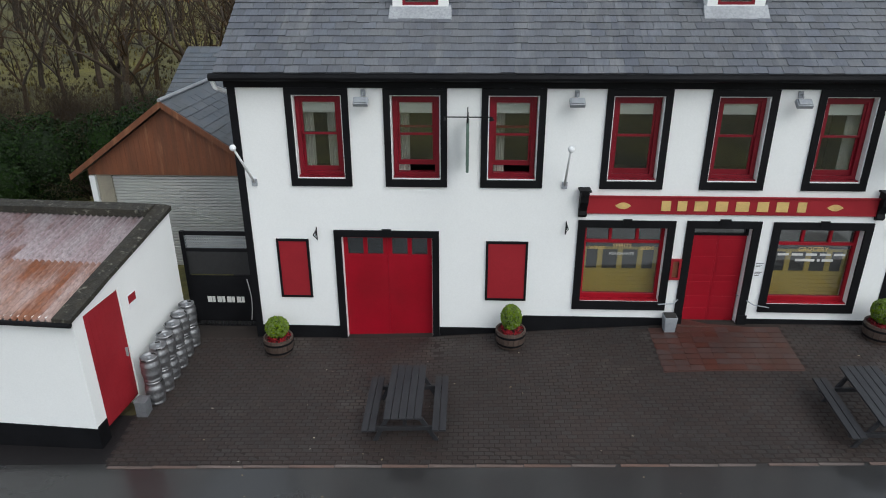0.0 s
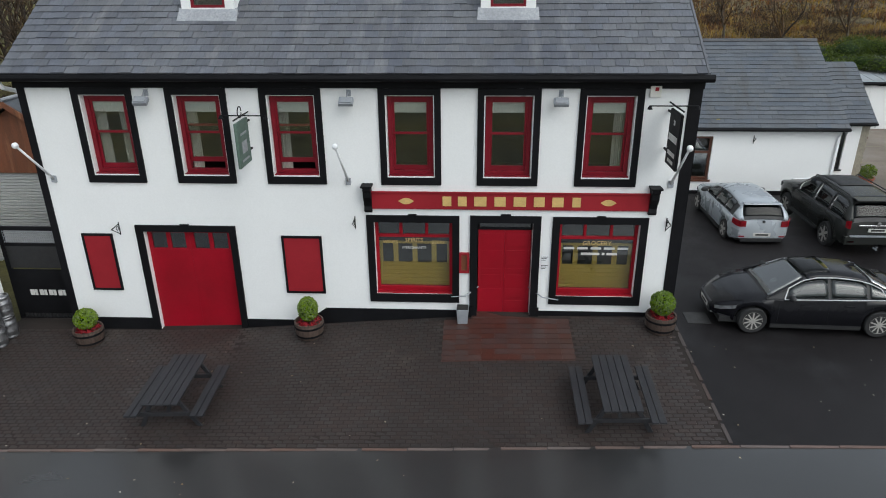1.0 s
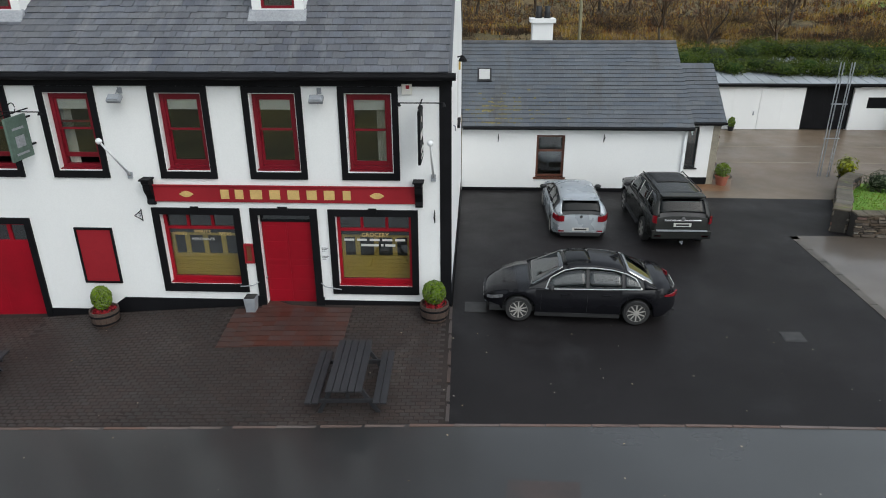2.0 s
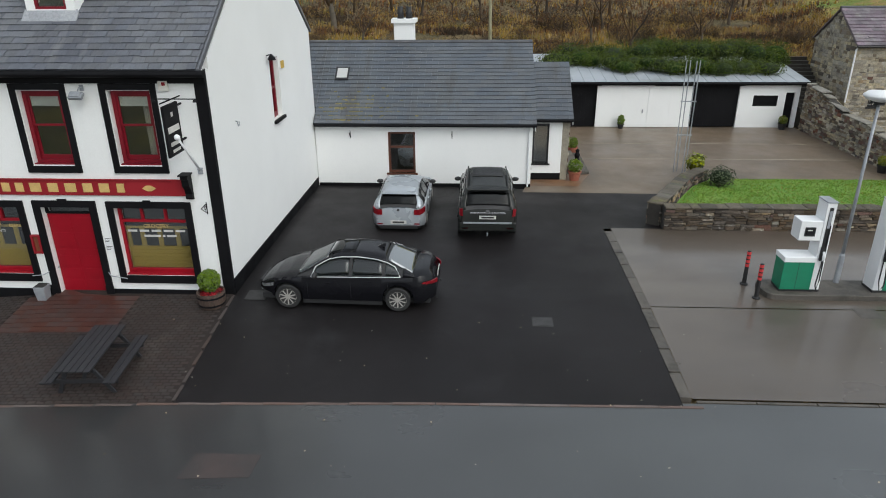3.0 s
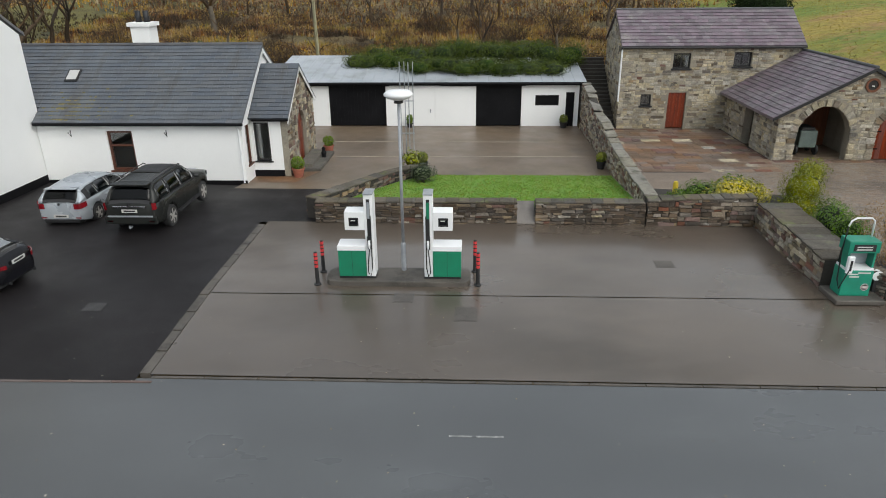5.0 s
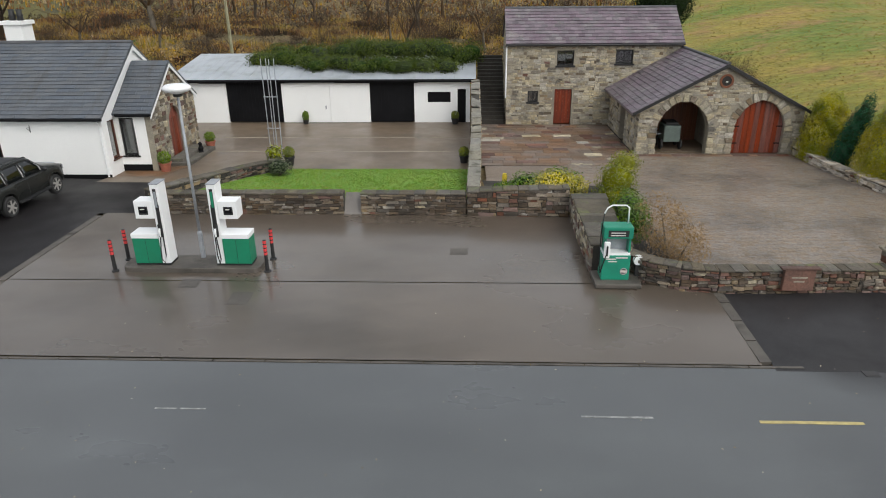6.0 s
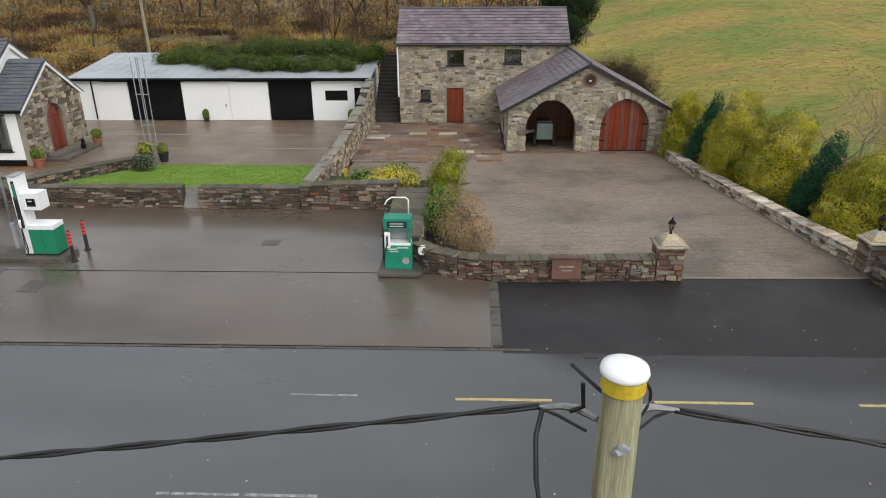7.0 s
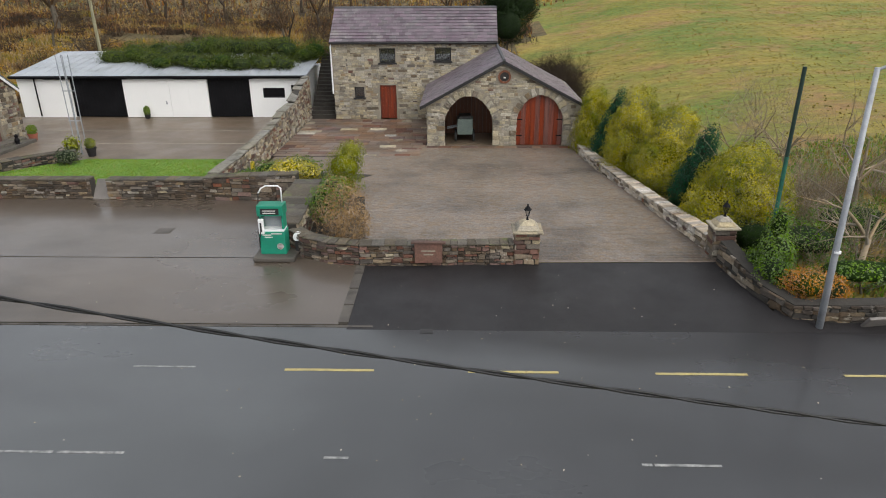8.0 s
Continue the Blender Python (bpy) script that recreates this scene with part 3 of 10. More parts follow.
sheet("forecourt_rear", ((22.25, 14.44), (41.6, 14.44), (39.0, 20.0), (22.25, 20.0)), CONCRETE, 0.012, "wet concrete slab below the garden wall", "forecourt")
sheet("tarmac_apron", ((42.05, 10.45), (53.0, 10.45), (52.4, 14.3), (42.05, 14.1)), APRON, 0.004, "dark patched tarmac apron at the gateway", "tarmac")
sheet("verge", ((52.2, 10.46), (80, 10.46), (80, 11.3), (52.9, 11.6)), APRON, 0.008, "tarmac strip below the roadside wall", "tarmac")
sheet("shed_strip", ((-40, 10.45), (-5.5, 10.45), (-5.5, 11.9), (-40, 11.9)), TARMAC, 0.003, "dark tarmac strip below the white shed", "tarmac")
sheet("rear_yard", ((20.5, 25.0), (35.4, 25.9), (35.3, 36.7), (17.5, 36.7)), YARD, 0.008, "brown concrete yard before the white sheds", "yard")
sheet("rear_drive", ((19.6, 24.2), (25.3, 24.12), (27.3, 26.0), (20.0, 26.2)), YARD, 0.011, "brown concrete drive beside the cottage porch", "drive")
sheet("sett_yard", ((41.5, 14.1), (52.4, 14.3), (50.9, 29.2), (39.0, 29.2)), SETT, 0.0165, "brown sett-paved courtyard before the arched building", "yard")
sheet("sett_yard_side", ((36.0, 21.0), (41.6, 20.0), (43.3, 27.2), (36.0, 27.2)), SETT, 0.004, "brown paved yard beside the shrubs", "yard")

# ---- loose pieces: slates, stones, bricks ----
def unit_stone(seed, inset=0.16, jit=0.10):
    """A rough block that fills the unit square (x, z) and stands one unit out along -y."""
    r = random.Random(seed)
    j = lambda s: r.uniform(-s, s)
    back = [(-0.5 + j(jit * .5), 0, -0.5 + j(jit * .5)), (0.5 + j(jit * .5), 0, -0.5 + j(jit * .5)), (0.5 + j(jit * .5), 0, 0.5 + j(jit * .5)), (-0.5 + j(jit * .5), 0, 0.5 + j(jit * .5))]
    front = [(x * (1 - inset + j(jit)), -1 + j(0.35), z * (1 - inset + j(jit))) for x, _, z in back]
    mid = [(x * 1.0, -0.6 + j(0.1), z * 1.0) for x, _, z in back]
    faces = [(8, 9, 10, 11)]
    for i in range(4):
        k = (i + 1) % 4
        faces += [(i, k, 4 + k, 4 + i), (4 + i, 4 + k, 8 + k, 8 + i)]
    return np.array(back + mid + front), faces


def unit_slate():
    """A thin slate: unit wide (x), unit long up the slope (y); lower edge at y = 0, raised."""
    v = [(-.5, 0, 0), (.5, 0, 0), (.5, 1.0, 0), (-.5, 1.0, 0), (-.5, 0, 1), (.5, 0, 1), (.5, 1.0, .25), (-.5, 1.0, .25)]
    return np.array(v, float), [(4, 5, 6, 7), (0, 1, 5, 4), (1, 2, 6, 5), (3, 0, 4, 7)]


def unit_brick():
    """A paving brick with worn arrises: unit square (x, y), top at z = 0, one unit deep."""
    v = [(-.5, -.5, -1), (.5, -.5, -1), (.5, .5, -1), (-.5, .5, -1), (-.5, -.5, -.25), (.5, -.5, -.25), (.5, .5, -.25), (-.5, .5, -.25),
         (-.44, -.44, 0), (.44, -.44, 0), (.44, .44, 0), (-.44, .44, 0)]
    f = [(8, 9, 10, 11)]
    for i in range(4):
        k = (i + 1) % 4
        f += [(i, k, 4 + k, 4 + i), (4 + i, 4 + k, 8 + k, 8 + i)]
    return np.array(v, float), f


def unit_tile():
    """A sawn tile with hardly any arris: unit square (x, y), top at z = 0."""
    v = [(-.5, -.5, -1), (.5, -.5, -1), (.5, .5, -1), (-.5, .5, -1), (-.49, -.49, 0), (.49, -.49, 0), (.49, .49, 0), (-.49, .49, 0)]
    return np.array(v, float), [(4, 5, 6, 7)] + [(i, (i + 1) % 4, 4 + (i + 1) % 4, 4 + i) for i in range(4)]


PIECE_JOBS = []


def pieces(parent, name, templates, items, materials, singles, rest_label):
    """items: (template number, material number, 4x4 matrix). The first singles become parts of parent, the rest one joined part."""
    PIECE_JOBS.append((parent, name, templates, items, materials, min(singles, 300), rest_label))


def lay_pieces():
    for parent, name, templates, items, materials, singles, rest_label in PIECE_JOBS:
        meshes = {}
        inv = Matrix.Translation(parent.location).inverted() if parent.name in HOUSES else Matrix()
        for t, k, m in items[:singles]:
            if (t, k) not in meshes:
                meshes[t, k] = mesh_np(name, templates[t][0], templates[t][1], materials[k])
            ob = new(name, meshes[t, k])
            ob.parent = parent
            ob.matrix_parent_inverse = inv
            ob.matrix_basis = m
        rest = items[singles:]
        if not rest:
            continue
        verts, faces, mi, n = [], [], [], 0
        for t, k, m in rest:
            v, f = templates[t]
            a = np.array(m)
            verts.append(v @ a[:3, :3].T + a[:3, 3])
            faces += [tuple(i + n for i in q) for q in f]
            mi += [k] * len(f)
            n += len(v)
        me = mesh_np(name + "_field", np.concatenate(verts), faces, materials[0])
        for k in materials[1:]:
            me.materials.append(k)
        me.polygons.foreach_set("material_index", mi)
        ob = new(name + "_field", me)
        ob.parent = parent
        ob.matrix_parent_inverse = inv
        tagged(ob, rest_label, kind="stuff")


def frame_matrix(o, x, y, z):
    return Matrix(((x[0], y[0], z[0], o[0]), (x[1], y[1], z[1], o[1]), (x[2], y[2], z[2], o[2]), (0, 0, 0, 1)))


def slate_roof(parent, corner, u, v, length, slope, course, width, material, singles=120, keep=None, label="field of overlapping slates", thick=0.020, seed=1, name="slate"):
    """Overlapping courses from the eave's left corner; u along the eave, v up the slope."""
    r = random.Random(seed)
    u, v, o = Vector(u).normalized(), Vector(v).normalized(), Vector(corner)
    n = u.cross(v)
    items = []
    for j in range(int(slope / course)):
        s = -width * (0.5 if j % 2 else 0.0)
        while s < length - 0.02:
            a, b = max(0, s), min(length, s + width)
            s += width
            if b - a < 0.05 or (keep and not keep((a + b) / 2, (j + 0.5) * course)):
                continue
            p = o + u * ((a + b) / 2) + v * (j * course + r.uniform(-.009, .009)) + n * r.uniform(0, .004)
            up = min(course * 1.25, slope - j * course)
            tw = r.uniform(-.012, .012)
            m = frame_matrix(p, (u + v * tw) * (b - a - 0.007), (v - u * tw) * up, n * thick * r.uniform(1.2, 1.7))
            items.append((0, 0, m))
    pieces(parent, name, [unit_slate()], items, [material], singles, label)


STONES = [unit_stone(s, 0.2, 0.2) for s in range(8)]


def stone_face(parent, o, u, n, length, top, rise, run, materials, weights, holes=(), singles=100, seed=3, depth=(0.02, 0.05), gap=0.02, z0=0.0, name="stone", label="field of rough walling stones", bottom=None):
    """Roughly coursed stones on an upright face from o along u, outward n; top(u) is the height there; holes: tests (u, z) -> True where open."""
    r = random.Random(seed)
    u, n, o = Vector(u).normalized(), Vector(n).normalized(), Vector(o)
    items = []
    hi = max(top(length * k / 20) for k in range(21))
    edges = [0.0]
    while edges[-1] < length:
        edges.append(edges[-1] + r.uniform(2.0, 5.0) * run[1])
    edges[-1] = length
    for p0, p1 in zip(edges, edges[1:]):
        z = z0 - r.uniform(0, rise[0] * .5)
        while z < hi:
            h = r.uniform(*rise)
            s = p0
            while s < p1 - .02:
                w = r.uniform(*run) * (0.7 + 0.6 * h / rise[1])
                a, b = s, min(p1, s + w)
                if p1 - b < .08:
                    b = p1
                s = b
                mid = (a + b) / 2
                hh = min(h, top(mid) - z)
                if b - a < 0.05 or hh < 0.03 or any(q(x, y) for q in holes for x in (a + .02, mid, b - .02) for y in (z + .02, z + hh - .02)):
                    continue
                if bottom and z + hh / 2 < bottom(mid):
                    continue
                p = o + u * mid + Vector((0, 0, z + hh / 2))
                k = r.choices(range(len(materials)), weights)[0]
                tilt = r.uniform(-.06, .06)
                hh *= r.uniform(.85, 1.08)
                m = frame_matrix(p, (u + Vector((0, 0, tilt))) * (b - a - gap) * r.uniform(.95, 1.06), -n * r.uniform(*depth), Vector((0, 0, 1)) * (hh - gap))
                items.append((r.randrange(8), k, m))
            z += h
    r.shuffle(items)
    pieces(parent, name, STONES, items, materials, singles, label)


HOUSES = set()


def house(name, label, category, at, group=""):
    ob = thing(name, label, category, at, group)
    HOUSES.add(ob.name)
    return ob


plain_part = part


def part(name, bm, material, parent, label="", smooth=False, bevel=0.0):
    ob = plain_part(name, bm, material, parent, label, smooth, bevel)
    if parent.name in HOUSES:
        ob.matrix_parent_inverse = Matrix.Translation(parent.location).inverted()
    return ob

# ---- the pub ----
PX0, PX1, PY0, PY1, EAVE = -3.75, 11.37, 14.75, 25.3, 5.95
RISE = math.tan(radians(33.75))
pub = house("pub", "two-storey white rendered pub with black trim, red doors and slate roof", "building", (3.8, 14.75, 0))
UPPER = (-1.83, 0.31, 2.43, 5.08, 7.27, 9.48)
SHOP = (5.09, 9.47)
holes = [(c - 0.52 - PX0, c + 0.52 - PX0, 3.73, 5.55) for c in UPPER]
holes += [(c - 0.93 - PX0, c + 0.93 - PX0, 0.72, 2.64) for c in SHOP]
holes += [(6.62 - PX0, 7.92 - PX0, -0.9, 2.64), (-1.47 - PX0, 0.64 - PX0, -0.9, 2.32)]
wall("front_wall", (PX0, PY0), (1, 0), PX1 - PX0, -0.9, EAVE + 0.05, 0.35, WHITE, "", holes, parent=pub)
mid_y, top_z = (PY0 + PY1) / 2, EAVE + RISE * (PY1 - PY0) / 2 + 0.15
gw = (19.95 - PY0 - 0.35, 20.9 - PY0 - 0.35, 3.75, 5.65)
gable = [(0.0, EAVE + 0.05), (PY1 - PY0 - 0.35, EAVE + 0.05), (PY1 - PY0 - 0.35, EAVE + 0.1), ((PY1 - PY0) / 2 - 0.35, top_z), (0.0, EAVE + 0.1 + RISE * 0.35)]
wall("gable_wall", (PX1, PY0 + 0.35), (0, 1), PY1 - PY0 - 0.35, -0.9, EAVE + 0.05, 0.4, WHITE, "", [gw], gable, parent=pub)
wall("gable_wall", (PX0 + 0.4, PY0 + 0.35), (0, 1), PY1 - PY0 - 0.35, -0.9, EAVE + 0.05, 0.4, WHITE, "", [], gable, parent=pub)
wall("rear_wall", (PX0 + 0.4, PY1 - 0.35), (1, 0), PX1 - PX0 - 0.8, -0.9, EAVE + 0.05, 0.35, WHITE, "", parent=pub)
# floors near black and walls dim: unlit rooms put into the colours
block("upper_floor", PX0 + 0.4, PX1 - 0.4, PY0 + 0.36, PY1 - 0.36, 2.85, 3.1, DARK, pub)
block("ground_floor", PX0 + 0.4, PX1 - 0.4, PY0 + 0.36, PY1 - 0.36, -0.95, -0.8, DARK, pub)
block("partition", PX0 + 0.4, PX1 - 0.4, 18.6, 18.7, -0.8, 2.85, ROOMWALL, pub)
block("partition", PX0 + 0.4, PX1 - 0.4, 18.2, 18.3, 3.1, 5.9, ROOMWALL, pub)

# roof slopes, under the slates
bm = bm_new()
y_eave = PY0 - 0.30
z_eave = EAVE + 0.12 - RISE * 0.0
ridge_z = z_eave + RISE * (mid_y - y_eave)
extrude(bm, [(y_eave, z_eave), (mid_y, ridge_z), (2 * mid_y - y_eave, z_eave), (2 * mid_y - y_eave, z_eave - 0.08), (mid_y, ridge_z - 0.12), (y_eave, z_eave - 0.08)], "x", PX0 - 0.12, PX1 - 0.02)
pub_roof = part("roof", bm, SLATE, pub)
VS = Vector((0, 1, RISE)).normalized()
slope_len = (mid_y - y_eave) / VS.y
DORMER = (0.36, 7.24)
slate_roof(pub_roof, (PX0 - 0.14, y_eave - 0.03, z_eave + 0.0), (1, 0, 0), VS, PX1 - PX0 + 0.10, slope_len, 0.23, 0.30, SLATE, 300, seed=11)
# white verge coping on the gable that faces the car park
bm = bm_new()
tube(bm, [(PX0 - 0.2, mid_y, ridge_z + 0.02), (PX1, mid_y, ridge_z + 0.02)], 0.11, 8)
part("ridge", bm, RIDGE, pub_roof)
for sgn in (1, -1):
    bm = bm_new()
    y0 = mid_y - sgn * (mid_y - y_eave)
    extrude(bm, [(y0, z_eave - 0.1), (y0, z_eave + 0.03), (mid_y, ridge_z + 0.03), (mid_y, ridge_z - 0.1)], "x", PX1 - 0.02, PX1 + 0.03)
    part("verge", bm, SLATE, pub_roof)
# gutter and fascia
bm = bm_new()
box(bm, PX0 - 0.05, PX1 + 0.03, PY0 - 0.06, PY0 - 0.002, EAVE - 0.22, EAVE + 0.02)
part("fascia", bm, BLACK, pub)
bm = bm_new()
tube(bm, [(PX0 - 0.25, PY0 - 0.30, EAVE + 0.03), (PX1 + 0.12, PY0 - 0.30, EAVE + 0.03)], 0.085, 10)
box(bm, PX0 - 0.15, PX1 + 0.08, PY0 - 0.30, PY0 - 0.06, EAVE - 0.04, EAVE + 0.01)
part("gutter", bm, BLACK, pub)
bm = bm_new()
tube(bm, [(PX0 - 0.22, PY0 - 0.28, EAVE), (PX0 - 0.18, PY0 - 0.2, EAVE - 0.2), (PX0 - 0.1, PY0 + 0.2, EAVE - 0.35)], 0.05, 8)
part("gutter_outlet", bm, PVC, pub, "white plastic gutter outlet")
# painted corner bands and plinth
for x0, x1 in ((PX0 - 0.004, PX0 + 0.17), (PX1 - 0.26, PX1 + 0.004)):
    block("corner_band", x0, x1, PY0 - 0.02, PY0 - 0.001, -0.9, EAVE - 0.22, BLACK, pub)
block("corner_band", PX1, PX1 + 0.015, PY0 - 0.02, PY0 + 0.10, -0.9, EAVE + 0.1, BLACK, pub)
for a, b, z in ((PX0 + 0.17, -1.655, -0.09), (0.815, 2.36, -0.07), (2.85, 6.43, 0.29), (8.12, PX1 - 0.26, 0.31)):
    block("plinth", a, b, PY0 - 0.03, PY0 - 0.001, -0.9, z, BLACK, pub)
bm = bm_new()
hull(bm, [(2.36, PY0 - 0.03, -0.9), (2.85, PY0 - 0.03, -0.9), (2.85, PY0 - 0.001, -0.9), (2.36, PY0 - 0.001, -0.9)], [(2.36, PY0 - 0.03, -0.07), (2.85, PY0 - 0.03, 0.28), (2.85, PY0 - 0.001, 0.28), (2.36, PY0 - 0.001, -0.07)])
part("plinth", bm, BLACK, pub)
bm = bm_new()
hull(bm, [(PX1 + 0.001, PY0 + 0.10, -0.9), (PX1 + 0.03, PY0 + 0.10, -0.9), (PX1 + 0.03, PY1, -0.9), (PX1 + 0.001, PY1, -0.9)], [(PX1 + 0.001, PY0 + 0.10, 0.60), (PX1 + 0.03, PY0 + 0.10, 0.60), (PX1 + 0.03, PY1, 0.40), (PX1 + 0.001, PY1, 0.40)])
part("plinth", bm, BLACK, pub)


def surround(bm, x0, x1, z0, z1, w, y, proud=0.04, sill=None):
    """One flat band round an opening; x0..z1 are the outer sizes."""
    wall_mesh(bm, (x0, y - proud), (1, 0), x1 - x0, z0, z1, proud - 0.001, [(w, x1 - x0 - w, z0 + (sill or w), z1 - w)])


def ring(bm, x0, x1, z0, z1, w, y0, y1, low=None):
    wall_mesh(bm, (x0, y0), (1, 0), x1 - x0, z0, z1, y1 - y0, [(w, x1 - x0 - w, z0 + (low or w), z1 - w)])


def grooved(bm, x0, x1, n, y0, y1, z0, z1, gap=0.008):
    """A boarded panel: n boards side by side with grooves in the front, as one body."""
    pts, w = [], (x1 - x0) / n
    for k in range(n):
        a = x0 + w * k
        pts += [(a + gap, y0), (a + w - gap, y0)]
        if k < n - 1:
            pts += [(a + w - gap, y0 + 0.012), (a + w + gap, y0 + 0.012)]
    extrude(bm, [(x, y) for x, y in pts] + [(x1 - gap, y1), (x0 + gap, y1)], "z", z0, z1)


def pane(parent, x0, x1, z0, z1, y, material=None):
    ob = block("pane", x0, x1, y, y + 0.006, z0, z1, material or PANE, parent)
    ob.visible_shadow = False
    return ob


def sash_window(parent, c, y, drapes, raised=0.0):
    x0, x1, z0, z1 = c - 0.69, c + 0.69, 3.53, 5.72
    bm = bm_new()
    surround(bm, x0, x1, z0, z1, 0.145, y, 0.045, 0.17)
    win = part("window", bm, BLACK, parent, "black painted window surround with red sliding sashes")
    a, b, lo, hi = c - 0.52, c + 0.52, 3.73, 5.55
    bm = bm_new()
    ring(bm, a + 0.01, b - 0.01, lo, hi - 0.01, 0.10, y + 0.14, y + 0.28)
    part("frame", bm, MAROON, win, bevel=0.006)
    block("sill", a + .002, b - .002, y + .005, y + .14, lo - .01, lo + .025, MAROON, win, bevel=0.006)
    mid = 4.70
    bm = bm_new()
    ring(bm, a + 0.11, b - 0.11, mid - 0.03, hi - 0.11, 0.05, y + 0.17, y + 0.205)
    part("upper_sash", bm, MAROON, win)
    bm = bm_new()
    ring(bm, a + 0.11, b - 0.11, lo + 0.10 + raised, mid + 0.02 + raised, 0.05, y + 0.21, y + 0.245, 0.11)
    part("lower_sash", bm, MAROON, win)
    pane(win, a + 0.15, b - 0.15, mid, hi - 0.15, y + 0.187)
    pane(win, a + 0.15, b - 0.15, lo + 0.2 + raised, mid - 0.03 + raised, y + 0.225)
    bm = bm_new()
    box(bm, a + 0.14, b - 0.14, y + 0.212, y + 0.218, 5.16, 5.46)
    tube(bm, [(a + 0.14, y + 0.218, 5.16), (b - 0.14, y + 0.218, 5.16)], 0.012, 6)
    part("blind", bm, BLIND, win, "cream roller blind drawn part way")
    for s in drapes:
        bm = bm_new()
        n = 14
        xs = (a + 0.10, a + 0.36) if s < 0 else (b - 0.38, b - 0.10)
        pts = [(xs[0] + (xs[1] - xs[0]) * k / n, y + 0.33 + 0.025 * (k % 2)) for k in range(n + 1)]
        for p, q in zip(pts, pts[1:]):
            hull(bm, [(p[0], p[1], 3.6), (q[0], q[1], 3.6), (q[0], q[1] + 0.004, 3.6), (p[0], p[1] + 0.004, 3.6)],
                 [(p[0], p[1], 5.5), (q[0], q[1], 5.5), (q[0], q[1] + 0.004, 5.5), (p[0], p[1] + 0.004, 5.5)])
        part("curtain", bm, CURTAIN, win)
    return win


for c, dr, up in zip(UPPER, ((-1, 1), (-1,), (-1,), (), (), (1,)), (0, 0.16, 0.16, 0, 0, 0)):
    sash_window(pub, c, PY0, dr, up)


def word(parent, text, size, x, y, z, material, name="lettering", label="", lift=0.004, bend=0.0):
    """Flat letters on an upright face, centred at x."""
    cu = bpy.data.curves.new(name, "FONT")
    cu.body, cu.size, cu.align_x, cu.extrude = text, size, "CENTER", lift / 2
    cu.resolution_u = 2
    tmp = new(name, cu)
    me = bpy.data.meshes.new_from_object(tmp.evaluated_get(bpy.context.evaluated_depsgraph_get()))
    bpy.data.objects.remove(tmp)
    for v in me.vertices:
        vx, vy = v.co.x, v.co.y
        v.co = (x + vx, y - lift - v.co.z, z + vy - bend * vx * vx)
    me.materials.clear()
    me.materials.append(material)
    ob = new(name, me)
    ob.parent = parent
    if parent.name in HOUSES:
        ob.matrix_parent_inverse = Matrix.Translation(parent.location).inverted()
    if label:
        ob["label"] = label
    return ob


def shop_window(parent, c, y, words):
    x0, x1, z0, z1 = c - 1.10, c + 1.10, 0.51, 2.78
    bm = bm_new()
    surround(bm, x0, x1, z0, z1, 0.17, y, 0.05, 0.21)
    box(bm, c - 0.10, c + 0.10, y - 0.075, y - 0.05, z1 - 0.06, z1 + 0.05)
    win = part("shop_window", bm, BLACK, parent, "black framed shop window with red glazing bars")
    a, b, lo, hi = c - 0.93, c + 0.93, 0.72, 2.64
    bm = bm_new()
    ring(bm, a, b, lo, hi, 0.075, y + 0.16, y + 0.26, 0.13)
    box(bm, a + 0.075, b - 0.075, y + 0.16, y + 0.25, 2.16, 2.23)
    for k in (-0.31, 0.31):
        box(bm, c + k - 0.035, c + k + 0.035, y + 0.16, y + 0.25, 2.23, hi - 0.075)
    part("frame", bm, RED, win, bevel=0.006)
    block("sill", a + .002, b - .002, y + .02, y + .16, lo - .01, lo + .03, RED, win, bevel=0.006)
    pane(win, a + 0.07, b - 0.07, lo + 0.12, 2.17, y + 0.20)
    for k in (-0.62, 0, 0.62):
        pane(win, c + k - 0.28, c + k + 0.28, 2.225, hi - 0.07, y + 0.20)
    # mustard boarding behind the glass, with a row of dark lights
    bm = bm_new()
    yb = y + 0.32
    for k in range(7):
        box(bm, a - 0.05, b + 0.05, yb, yb + 0.03, 0.70 + 0.105 * k, 0.80 + 0.105 * k)
    for xa, xb in ((a - 0.05, a + 0.14), (a + 0.40, a + 0.52), (c - 0.06, c + 0.06), (b - 0.52, b - 0.40), (b - 0.14, b + 0.05)):
        box(bm, xa, xb, yb, yb + 0.03, 1.435, 1.93)
    box(bm, a - 0.05, b + 0.05, yb, yb + 0.03, 1.93, 1.99)
    part("display_board", bm, YELLOW, win, "mustard painted boarded display back")
    # near-black sheet added in place of the unlit shop behind
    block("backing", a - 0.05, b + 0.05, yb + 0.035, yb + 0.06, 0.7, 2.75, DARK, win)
    for text, size, z, m, bend in words:
        word(win, text, size, c, y + 0.198, z, m, bend=bend)
    return win


w1 = shop_window(pub, SHOP[0], PY0, (("SPIRITS", 0.14, 2.03, GOLD, 0.12), ("MERCHANTS", 0.10, 1.84, PALE, 0)))
word(w1, "WINES", 0.12, SHOP[0] - 0.58, PY0 + 0.198, 1.98, GOLD)
word(w1, "BEERS", 0.12, SHOP[0] + 0.58, PY0 + 0.198, 1.98, GOLD)
w2 = shop_window(pub, SHOP[1], PY0, (("GROCERY", 0.15, 2.0, GOLD, 0.08),))
bm = bm_new()
for k in range(5):
    box(bm, SHOP[1] - 0.78 + 0.32 * k, SHOP[1] - 0.53 + 0.32 * k, PY0 + 0.19, PY0 + 0.197, 1.885, 1.94)
